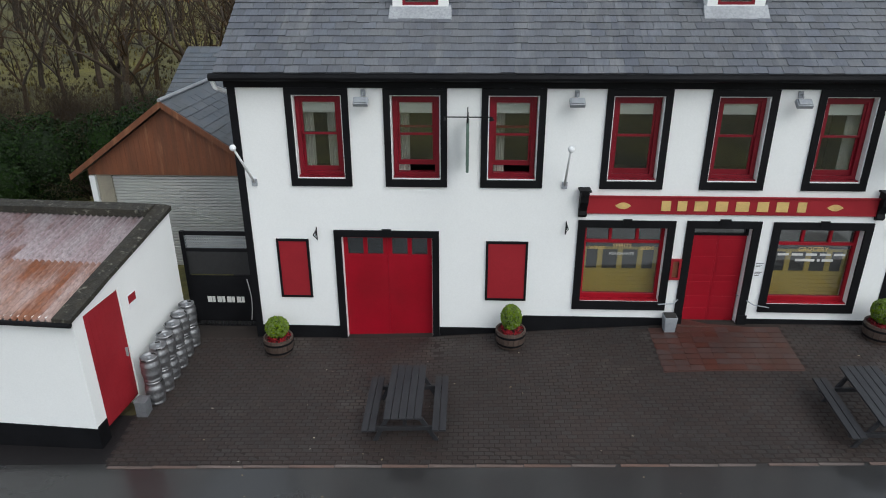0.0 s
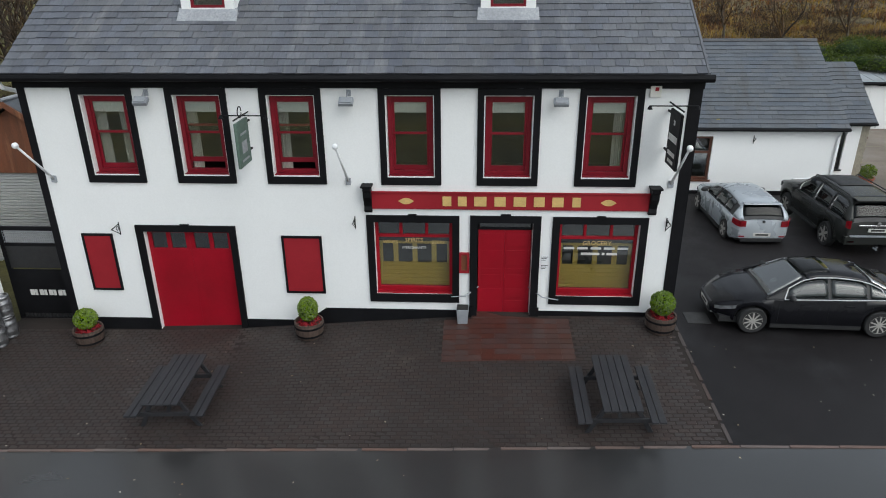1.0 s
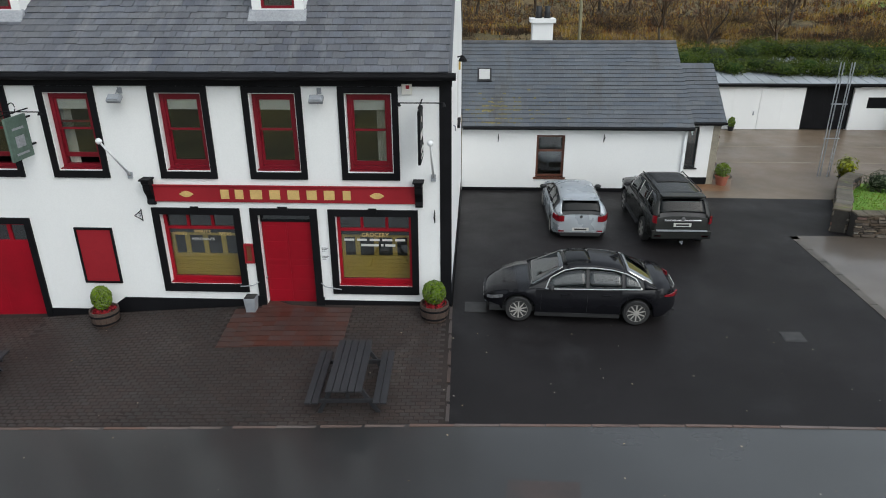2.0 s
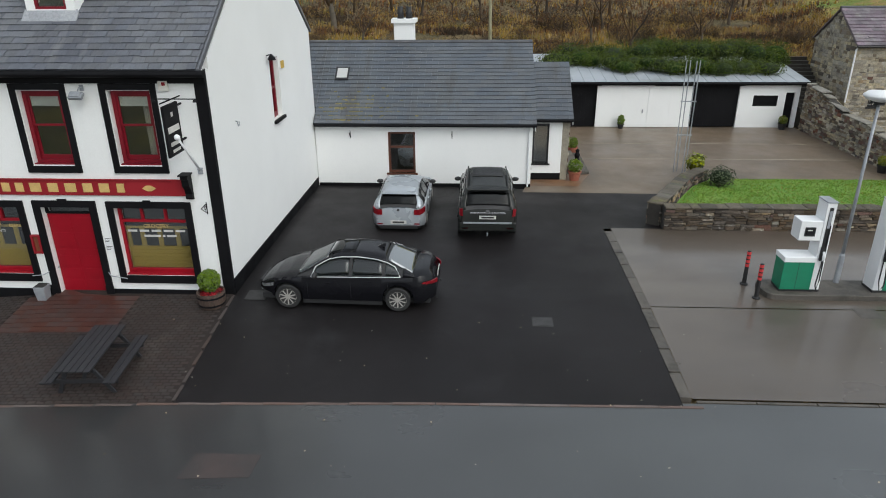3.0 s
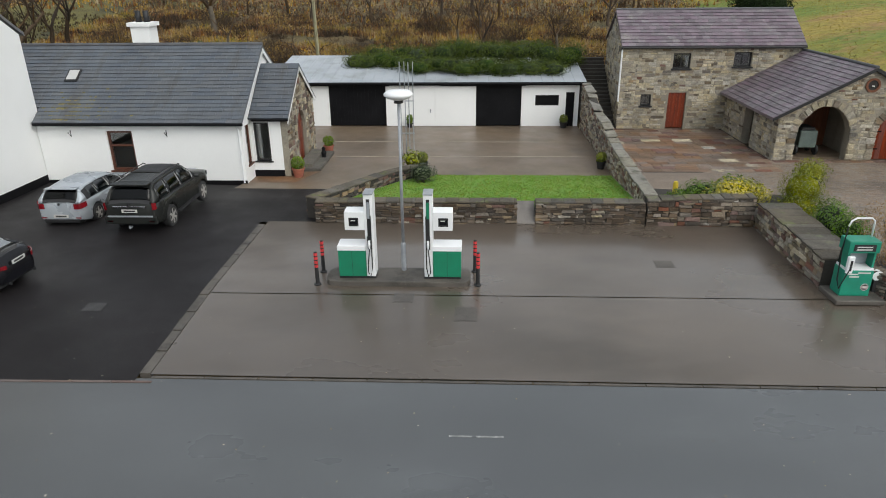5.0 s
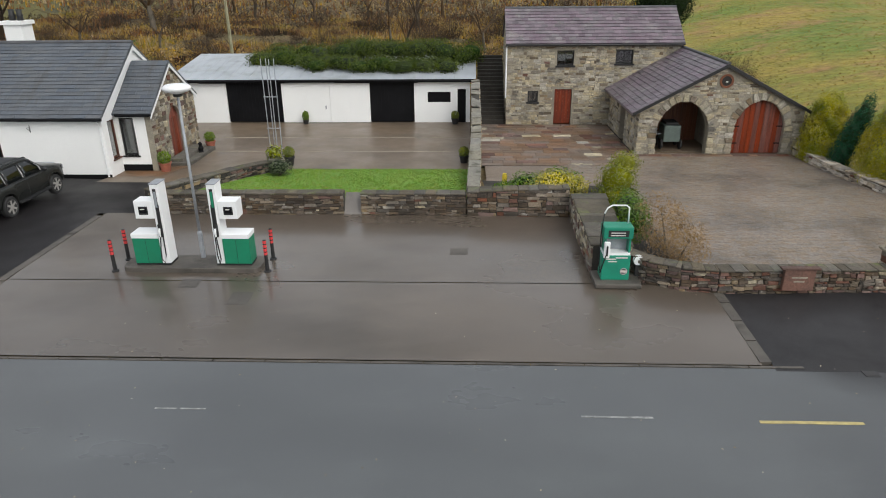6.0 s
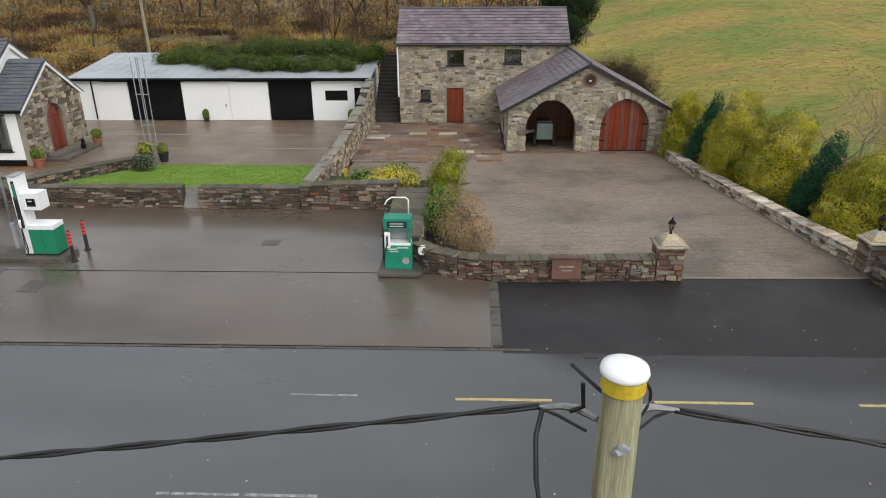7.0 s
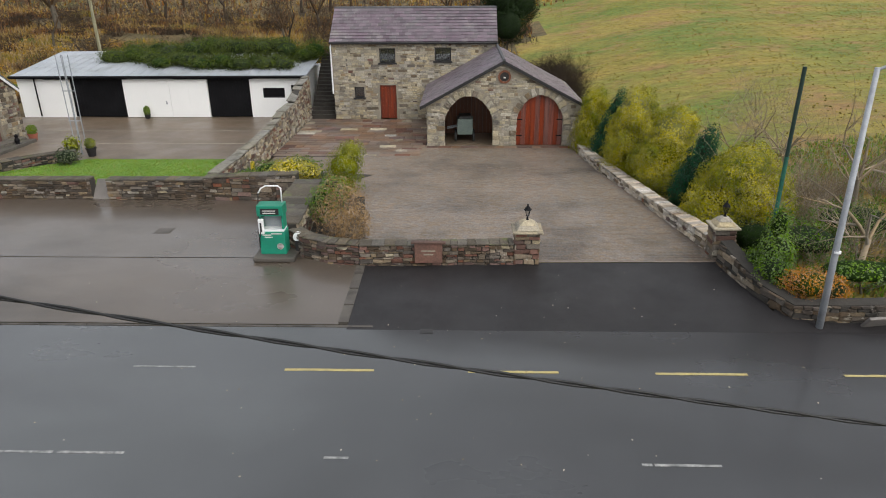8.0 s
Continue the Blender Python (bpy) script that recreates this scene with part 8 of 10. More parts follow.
for s in (-1, 1):
    bm = bm_new()
    tube(bm, [(s * .06, .10, 6.46), (s * .13, .18, 6.455), (s * .19, .20, 6.45), (s * .30, .21, 6.43)], [0.014, 0.02, 0.016, 0.009], 8)
    part("cable_clamp", bm, ALU, up, "silver cable clamp")
    bm = bm_new()
    tube(bm, [(s * .28, .21, 6.43), (s * .20, .20, 6.40), (s * .10, .10, 6.40)], 0.007, 6)
    part("tail_wire", bm, CABLE, up)
bm = bm_new()
tube(bm, [(-.03, -.10, 6.45), (.03, -.06, 6.45)], 0.016, 8)
tube(bm, [(0, -.10, 6.46), (0, -.05, 6.46)], 0.022, 8)
part("bolt", bm, STEEL, up)
bm = bm_new()
tube(bm, [(-.27, .19, 6.44), (-.30, .12, 6.36), (-.30, .04, 6.2), (-.26, -.02, 5.95), (-.20, -.05, 5.7), (-.15, -.05, 5.4), (-.13, -.02, 4.6), (-.13, 0, 3.0)], 0.011, 7)
part("down_cable", bm, CABLE, up, smooth=True)
bm = bm_new()
box(bm, -.15, -.06, -.09, -.02, 5.64, 5.80)
part("junction_box", bm, TRIM, up, bevel=0.01)
bm = bm_new()
box(bm, -.145, -.065, -.085, -.025, 5.56, 5.64)
part("junction_box_foot", bm, TERRACOTTA, up, "pinkish box foot")
bm = bm_new()
pts = [(.06 + .09 * math.sin(a), .08 + .05 * math.sin(a), 6.55 + .10 * math.cos(a)) for a in np.linspace(0, 2.7, 12)]
tube(bm, pts, 0.007, 6)
part("jumper_loop", bm, CABLE, up)
bm = bm_new()
tube(bm, [(-.17, .16, 6.68), (-.06, .05, 6.62)], 0.008, 6)
tube(bm, [(-.13, .1, 6.63), (-.12, .1, 6.52), (-.16, .15, 6.46)], 0.010, 6)
part("bracket_wire", bm, CABLE, up)


def span_cable(name, a, b, sag, n, label):
    c = thing(name, label, "cable", a, "overhead cables")
    for s in (0, 1):
        bm = bm_new()
        pts = []
        for k in range(n + 1):
            t = k / n
            p = Vector(b) * t + Vector(a) * (1 - t) - Vector(a)
            p.z -= 4 * sag * t * (1 - t)
            w = 0.009
            p += Vector((0, w * math.cos(k * 1.1 + s * math.pi), w * math.sin(k * 1.1 + s * math.pi)))
            pts.append(p)
        tube(bm, pts, 0.0085, 5)
        part("strand", bm, CABLE, c, smooth=True)


span_cable("overhead_cable", (42.04, -0.51, 6.43), (80.0, -1.1, 6.2), 1.56, 260, "twisted black overhead cable running from the pole")
span_cable("overhead_cable", (41.48, -0.51, 6.44), (5.0, -1.6, 6.6), 1.14, 260, "twisted black overhead cable running from the pole")

# far timber pole on the moor
fp = thing("timber_pole", "plain timber pole standing on the moor", "utility pole", (18.65, 45.7, hill_z(18.65, 45.7) - .2))
bm = bm_new()
tube(bm, [(0, 0, 0), (-.1, 0, 9)], [0.13, 0.09], 10)
part("pole", bm, POLEWOOD, fp)

# machine in the open arch
mc = thing("stored_machine", "grey-green machine on wheels in the open arch", "machine", (45.0, 30.4, 0.05))
block("body", -.38, .42, -.5, .5, .35, 1.15, mat("grey_green_enamel", (0.13, 0.17, 0.15), (0.10, 0.13, 0.12), 0.5, 3, 20, 0.1), mc, bevel=0.05)
block("top", -.30, .30, -.4, .45, 1.15, 1.28, TRIM, mc, bevel=0.03)
for sx in (-1, 1):
    for sy in (-.38, .38):
        bm = bm_new()
        lathe(bm, [(0.001, -.06), (0.20, -.06), (0.24, -.03), (0.24, .03), (0.20, .06), (0.001, .06)], 16, (sx * .46, sy, .24), "x")
        part("wheel", bm, RUBBER, mc, smooth=False)
bm = bm_new()
tube(bm, [(-.9, -.1, .6), (-.4, -.1, .7)], .03, 6)
tube(bm, [(-.9, .25, .6), (-.4, .25, .7)], .03, 6)
part("handle", bm, STEEL, mc)

# steps at the porch, dark garden ornament
ps = house("porch_steps", "two shallow stone porch steps", "steps", (21.9, 28.5, 0.05))
for k, (x1, z1) in enumerate(((22.6, 0.17), (22.2, 0.32))):
    bm = bm_new()
    box(bm, 21.58, x1, 26.9 + .2 * k, 30.1 - .2 * k, 0.0, z1)
    part("step", bm, COPING, ps, bevel=0.02)
bd = thing("boot_scraper", "small black ornament on the porch step", "ornament", (22.35, 28.9, 0.17))
bm = bm_new()
lathe(bm, [(0.12, 0), (0.09, .05), (0.13, .2), (0.07, .33), (0.10, .42), (0.001, .5)], 10)
part("figure", bm, BLACK, bd)
yp = thing("yellow_bollard", "short orange-yellow post in the flower bed", "post", (36.6, 21.6, 0.9))
bm = bm_new()
lathe(bm, [(0.09, -.7), (0.09, .25), (0.07, .33), (0.001, .36)], 12)
part("post", bm, LIDYELLOW, yp)
sb = thing("broken_slab", "pale broken slab leaning on the roadside wall", "slab", (55.0, 10.85, 0.02))
bm = bm_new()
box(bm, -.35, .35, -.04, .04, 0, .4, pose(0, 0, 0, 35, 0, 8))
part("slab", bm, KERB, sb, bevel=0.02)

# ---- cars ----
def car(name, label, P):
    c = thing(name, label, "car", P["at"], "parked cars")
    c.rotation_euler = (0, 0, radians(P["turn"]))
    L, W, paint = P["L"] / 2, P["W"] / 2, P["paint"]
    deck_y, deck_z = zip(*P["deck"])
    roof_y, roof_z = zip(*P["roof"])
    axles, R, Ra = P["axles"], P["R"], P["R"] + 0.07
    deck = lambda y: float(np.interp(y, deck_y, deck_z))
    roof = lambda y: float(np.interp(y, roof_y, roof_z))

    def half(y):
        if y > 0:
            s = max(0.0, (y / L - P.get("nose_from", 0.6)) / (1 - P.get("nose_from", 0.6)))
            return W * (1 - P.get("nose", 0.5) * s ** 2.4)
        s = max(0.0, (-y / L - 0.72) / 0.28)
        return W * (1 - P.get("round", 0.34) * s ** 2.8)

    ys = sorted(set(np.round(np.concatenate([np.linspace(-L, L, 61), [a + d * Ra for a in axles for d in (-1, -.96, -.85, -.6, -.3, 0, .3, .6, .85, .96, 1)], deck_y]), 3)))
    ys = [y for y in ys if -L <= y <= L]
    bm = bm_new()
    rings = []
    for y in ys:
        w, zt = half(y), deck(y)
        zb = P["sill"] + 0.10 * max(0, (abs(y) / L - 0.85) / 0.15)
        for a in axles:
            if abs(y - a) < Ra:
                zb = max(zb, R + math.sqrt(Ra * Ra - (y - a) ** 2) - 0.02)
        zb = min(zb, zt - 0.16)
        h = zt - zb
        sec = [(0, zb), (w * .93, zb), (w * .985, zb + .12 * h), (w, zb + .42 * h), (w * .992, zb + .66 * h), (w * .955, zt - .055), (w * .90, zt - .012), (w * .5, zt + .018), (0, zt + .03)]
        e = max(0.0, (abs(y) / L - .80) / .20)
        bow = lambda z: -math.copysign(P.get("bow", .13) * e * (abs(z - .52) / .42) ** 2.2, y)
        ring_ = [bm.verts.new((x, y + bow(z), z)) for x, z in sec] + [bm.verts.new((-x, y + bow(z), z)) for x, z in sec[-2:0:-1]]
        rings.append(ring_)
    n = len(rings[0])
    for a, b in zip(rings, rings[1:]):
        for k in range(n):
            bm.faces.new((a[k], a[(k + 1) % n], b[(k + 1) % n], b[k]))
    bm.faces.new(rings[0][::-1]), bm.faces.new(rings[-1])
    me = finish(bm, "body", paint, True)
    me.set_sharp_from_angle(angle=radians(38))
    body = new("body", me)
    body.parent = c
    # cabin
    y0, y1 = roof_y[0], roof_y[-1]
    H = max(roof_z)
    gys = sorted(set(np.round(np.concatenate([np.linspace(y0, y1, 41), roof_y]), 3)))

    def gh(y):
        d, z = deck(y) - .03, roof(y)
        t = max(0.0, min(1.0, (z - d) / (H - d)))
        wb = half(y) * .93
        wt = wb - (wb - W * P["top"]) * t
        return d, z, wb, wt

    def side(y, t, off=0.0, s=1):
        d, z, wb, wt = gh(y)
        top = z - 0.06 * min(1, (z - d) / .3)
        bulge = 0.03 * math.sin(math.pi * t)
        return (s * (wb + (wt - wb) * t + bulge + off), y, d + (top - d) * t)

    def top(y, u, off=0.0):
        d, z, wb, wt = gh(y)
        return (u * wt * .93, y, z + .025 * (1 - u * u) - .035 * max(0, abs(u) - .8) / .2 + off)

    def strip(name_, rows, material, parent, smooth=True):
        bm = bm_new()
        vs = [[bm.verts.new(p) for p in r] for r in rows]
        for a, b in zip(vs, vs[1:]):
            for k in range(len(a) - 1):
                bm.faces.new((a[k], a[k + 1], b[k + 1], b[k]))
        me = finish(bm, name_, material, smooth)
        ob = new(name_, me)
        ob.parent = parent
        md = ob.modifiers.new("thickness", "SOLIDIFY")
        md.thickness, md.offset = 0.006, 0
        return ob

    bm = bm_new()
    rings = []
    for y in gys:
        pts = [side(y, 0), side(y, .5, -.012), side(y, 1, -.012), top(y, 1, -.012), top(y, .5, -.012), top(y, 0, -.012)]
        pts += [(-x, yy, z) for x, yy, z in pts[-2::-1]]
        rings.append([bm.verts.new(p) for p in pts])
    for a, b in zip(rings, rings[1:]):
        for k in range(len(a) - 1):
            bm.faces.new((a[k], a[k + 1], b[k + 1], b[k]))
    part("cabin", bm, TRIM, c, smooth=True)
    yr0, yr1 = P["roofspan"]
    us = np.linspace(-1, 1, 11)
    ry = [y for y in gys if yr0 - 1e-6 <= y <= yr1 + 1e-6]
    strip("roof", [[side(y, .97, .004, -1)] + [top(y, u, .004) for u in us] + [side(y, .97, .004)] for y in ry], paint, c)
    if P.get("paper"):
        u0, u1, ya, yb = P["paper"]
        strip("dash_paper", [[top(y, u0, -.002), top(y, u1, -.002)] for y in (ya, yb)], PVC, c)["label"] = "white paper behind the windscreen"
    for nm, (a, b) in (("windscreen", (yr1, y1)), ("rear_window", (y0, yr0))):
        yy = np.linspace(a + .03, b - .05, 9) if nm == "windscreen" else np.linspace(a + .06, b - .03, 9)
        g = strip(nm, [[top(y, u * .98, .006) for u in us] for y in yy], SLOPEGLASS if nm == "windscreen" else P["rear_glass"], c)
        g.visible_shadow = False
    if P.get("sunroof"):
        ya, yb, uu = P["sunroof"]
        strip("sunroof", [[top(y, u, .012 + .012 * (y == ya)) for u in np.linspace(-uu, uu, 7)] for y in np.linspace(ya, yb, 6)], DIMGLASS if P["paint"] is NAVYCAR else TRIM, c)["label"] = "dark glass roof panel"
    for s in (1, -1):
        for a, b in P["glass"]:
            yy = np.linspace(a, b, 9)
            g = strip("side_window", [[side(y, t, .008, s) for t in (.08, .35, .65, .93)] for y in yy], CARGLASS, c)
            g.visible_shadow = False
        # pillars between the panes and at both ends
        edges = [(P["glass"][i][1], P["glass"][i + 1][0]) for i in range(len(P["glass"]) - 1)]
        for k, (a, b) in enumerate(edges):
            if k >= P["painted_from"]:
                strip("pillar", [[side(y, t, .010, s) for t in (0, .35, .65, 1)] for y in (min(a, b), max(a, b))], paint, c)
        yy = [y for y in gys if y >= yr1 - .02]
        strip("front_pillar", [[top(y, s * 1.0, .008), side(y, .95, .010, s)] for y in yy], paint, c)
        yy = [y for y in gys if y <= yr0 + .02]
        strip("rear_pillar", [[top(y, s * .93, .008), top(y, s * 1.0, .008), side(y, .95, .010, s), side(y, .5, .010, s), side(y, .02, .010, s)] for y in yy if y <= P["glass"][0][0] - .02] or [[top(y0, s, .008), side(y0, .5, .01, s)], [top(y0 + .02, s, .008), side(y0 + .02, .5, .01, s)]], paint, c)
        if P.get("chrome"):
            ga, gb = P["glass"][0][0], P["glass"][-1][1]
            bm = bm_new()
            tube(bm, [side(y, .02, .016, s) for y in np.linspace(ga - .02, gb + .1, 14)], .012, 5)
            tube(bm, [side(ga - .02, .02, .016, s)] + [side(y, .97, .016, s) for y in np.linspace(ga + .12, gb, 24)] + [side(gb + .1, .02, .016, s)], .012, 5)
            part("chrome_trim", bm, BRIGHT, c)
        # mirror, door handles, sill
        my = P["mirror"]
        bm = bm_new()
        bmesh.ops.create_uvsphere(bm, u_segments=12, v_segments=8, radius=1, matrix=Matrix.Translation((s * (W + .06), my, deck(my) + .06)) @ Matrix.Diagonal((.12, .07, .075, 1)))
        part("wing_mirror", bm, P.get("mirror_mat", paint), c, smooth=True)
        for hy in P["handles"]:
            block("door_handle", min(s * (W - .03), s * (W + .018)), max(s * (W - .03), s * (W + .018)), hy - .1, hy + .1, deck(hy) - .17, deck(hy) - .14, P.get("handle_mat", paint), c, bevel=0.008)
        block("sill", min(s * (W - .06), s * (W - .005)), max(s * (W - .06), s * (W - .005)), axles[0] + Ra, axles[1] - Ra, P["sill"] - .04, P["sill"] + .05, TRIM, c)
        # door shut lines
        for dy in P["doors"]:
            bm = bm_new()
            tube(bm, [(s * (W + .000), dy, P["sill"] + .12), (s * (W + .001), dy, P["sill"] + .3), (s * (W * .994), dy, deck(dy) - .16)], .004, 4)
            part("shut_line", bm, TRIM, c)
    # wheels
    for a in axles:
        for s in (-1, 1):
            wx = s * (W - .115)
            wheel_bm = bm_new()
            lathe(wheel_bm, [(R * .62, -.10), (R * .93, -.105), (R, -.07), (R, .07), (R * .93, .105), (R * .62, .10)], 28, (wx, a, R), "x")
            wh = part("wheel", wheel_bm, RUBBER, c, smooth=False)
            bm = bm_new()
            lathe(bm, [(R * .60, s * .085), (R * .66, s * .10), (R * .68, s * .107), (R * .68, s * .09), (R * .6, s * .06)], 28, (wx, a, R), "x")
            ns = P["spokes"]
            for k in range(ns):
                an = 2 * math.pi * k / ns
                m = Matrix.Translation((wx + s * .085, a, R)) @ Matrix.Rotation(an, 4, "X")
                box(bm, -.02, .02, -P["spoke"], P["spoke"], .02, R * .63, m)
            lathe(bm, [(0.001, s * .11), (.05, s * .105), (.06, s * .08)], 12, (wx, a, R), "x")
            part("rim", bm, ALLOY, wh)
            bm = bm_new()
            lathe(bm, [(0.001, s * .04), (R * .6, s * .04), (R * .6, s * .03), (.001, s * .03)], 20, (wx, a, R), "x")
            part("brake_disc", bm, STEEL, wh)
    # underbody
    block("underbody", -W * .8, W * .8, -L + .15, L - .15, P["sill"] - .02, P["sill"] + .12, TRIM, c)
    for a in axles:
        block("wheel_housing", -W * .72, W * .72, a - Ra, a + Ra, P["sill"], R + Ra - .06, TRIM, c)
    P["extra"](c, L, W, deck, half)
    return c


def slab_part(name, c, pts, depth, material, bevel=0.01, label=""):
    """A curved-edge lamp or panel: four or more corner points pushed in by depth."""
    bm = bm_new()
    d = Vector(depth)
    hull(bm, [Vector(p) + d for p in pts], pts)
    return part(name, bm, material, c, label, bevel=bevel)


def lamp_strip(name, c, low, high, material, thick=0.03):
    """A lamp lens that wraps a corner: a strip between two lines of points."""
    bm = bm_new()
    a, b = [bm.verts.new(p) for p in low], [bm.verts.new(p) for p in high]
    for k in range(len(a) - 1):
        bm.faces.new((a[k], a[k + 1], b[k + 1], b[k]))
    ob = part(name, bm, material, c)
    md = ob.modifiers.new("thickness", "SOLIDIFY")
    md.thickness, md.offset = thick, 0
    return ob


def corner_line(half, L, end, s, inner, reach, z0, z1):
    """Points round a car's corner from an inner place on the end face to a reach along the side."""
    w = half(end * L)
    pts = [(s * (inner + (w * .96 - inner) * k / 4), end * (L + .010), z0) for k in range(5)]
    for k in range(1, 7):
        y = L - reach * k / 6
        pts.append((s * (half(end * y) * 1.0 + .012), end * y, z0 + (z1 - z0) * k / 6))
    return pts


def plate(c, y, z, s):
    bm = bm_new()
    box(bm, -.26, .26, min(y, y - s * .012), max(y, y - s * .012), z - .055, z + .055)
    p = part("number_plate", bm, PALE, c, "pale plate with a plain dark bar")
    block("plate_bar", -.19, .19, min(y, y + s * .004), max(y, y + s * .004), z - .028, z + .028, DARK, p)


def sedan_extra(c, L, W, deck, half):
    for s in (-1, 1):
        lamp_strip("headlight", c, corner_line(half, L - .10, 1, s, .40, .36, .44, .58), corner_line(half, L - .10, 1, s, .40, .38, .52, .67), CLEARLENS, .02)
        lamp_strip("tail_light", c, corner_line(half, L, -1, s, .52, .34, .71, .79), corner_line(half, L, -1, s, .52, .30, .82, .82), REDLENS)
        block("fog_lamp", s * .40 - .05, s * .40 + .05, L - .12, L - .03, .30, .36, CLEARLENS, c)
        bm = bm_new()
        tube(bm, [(s * .5, -L + .02, .28), (s * .5, -L - .03, .28)], .04, 10)
        part("exhaust", bm, TRIM, c)
    block("grille", -.36, .36, L - .08, L + .006, .30, .54, TRIM, c, bevel=0.02)
    bm = bm_new()
    ring(bm, -.38, .38, .29, .55, .02, L - .05, L + .009)
    part("grille_frame", bm, TRIM, c)
    for k in range(5):
        block("grille_bar", -.34, .34, L + .004, L + .008, .33 + .04 * k, .338 + .04 * k, CHROME, c)
    plate(c, L + .016, .42, 1)
    plate(c, -L - .010, .80, -1)
    bm = bm_new()
    hull(bm, [(-.03, -.95, 1.40), (.03, -.95, 1.40), (.03, -.75, 1.415), (-.03, -.75, 1.415)], [(-.01, -.97, 1.49), (.01, -.97, 1.49), (.01, -.9, 1.49), (-.01, -.9, 1.49)])
    part("roof_fin", bm, NAVYCAR, c)


car("sedan", "dark navy four-door saloon car with chrome window trim", dict(
    at=(14.52, 14.88, 0.19), turn=88, nose=.52, nose_from=.5, round=.38, sunroof=(-.25, .40, .86), L=4.62, W=1.83, paint=NAVYCAR, R=.325, axles=(-1.36, 1.45), sill=.22, top=.62,
    deck=[(-2.31, .84), (-2.27, .98), (-2.0, 1.0), (-1.5, .97), (-.5, .93), (.6, .91), (1.0, .92), (1.5, .86), (1.85, .77), (2.08, .67), (2.22, .58), (2.31, .48)],
    roof=[(-1.80, .98), (-1.1, 1.31), (-.8, 1.38), (-.35, 1.42), (.1, 1.41), (.4, 1.35), (1.22, .91)], roofspan=(-1.08, .38),
    glass=[(-1.42, -1.06), (-.98, -.22), (-.14, .72)], painted_from=9, mirror=.70, handles=(-.62, .35), doors=(-1.12, -.18, .92), spokes=10, spoke=.016, chrome=True, rear_glass=REARGLASS, paper=(-.50, -.28, .84, .97), mirror_mat=TRIM, extra=sedan_extra))


def hatch_extra(c, L, W, deck, half):
    for s in (-1, 1):
        lamp_strip("tail_light", c, corner_line(half, L, -1, s, .52, .24, .70, .76), corner_line(half, L, -1, s, .52, .22, .88, .92), REDLENS)
        lamp_strip("headlight", c, corner_line(half, L, 1, s, .42, .38, .56, .62), corner_line(half, L, 1, s, .42, .40, .66, .74), CLEARLENS)
        block("reflector", s * .6 - .09, s * .6 + .09, -L - .004, -L + .02, .36, .40, REDLENS, c)
    block("lower_bumper", -.62, .62, -L - .006, -L + .06, .20, .33, TRIM, c, bevel=0.02)
    block("rear_spoiler", -.56, .56, -1.92, -1.66, 1.318, 1.345, SILVERCAR, c, bevel=0.012)
    block("grille", -.30, .30, L - .05, L + .008, .45, .66, TRIM, c, bevel=0.02)
    plate(c, -L - .012, .44, -1)
    bm = bm_new()
    lathe(bm, [(0.001, 0), (.045, 0), (.045, -.012), (.001, -.015)], 16, (0, -L - .0, .86), "y")
    part("badge", bm, TRIM, c)
    block("wiper", -.05, .32, -L + .10, -L + .12, 1.02, 1.035, TRIM, c)


car("hatchback", "silver-blue five-door hatchback parked nose to the cottage", dict(
    at=(15.27, 21.52, 0.13), turn=0, L=4.26, W=1.77, paint=SILVERCAR, R=.315, axles=(-1.30, 1.39), sill=.22, top=.66,
    deck=[(-2.13, .66), (-2.11, .88), (-2.0, .95), (-1.5, .97), (-.5, .95), (.6, .94), (1.0, .95), (1.5, .90), (1.9, .81), (2.08, .70), (2.13, .55)],
    roof=[(-2.10, .93), (-1.78, 1.30), (-1.4, 1.36), (-.6, 1.39), (.0, 1.36), (.32, 1.30), (1.10, .95)], roofspan=(-1.78, .30),
    glass=[(-1.50, -1.06), (-.98, -.22), (-.14, .66)], painted_from=9, mirror=.62, handles=(-.62, .32), doors=(-1.1, -.18, .86), spokes=5, spoke=.04, mirror_mat=TRIM, rear_glass=DIMGLASS, bow=.06, round=.20, nose=.45, extra=hatch_extra))


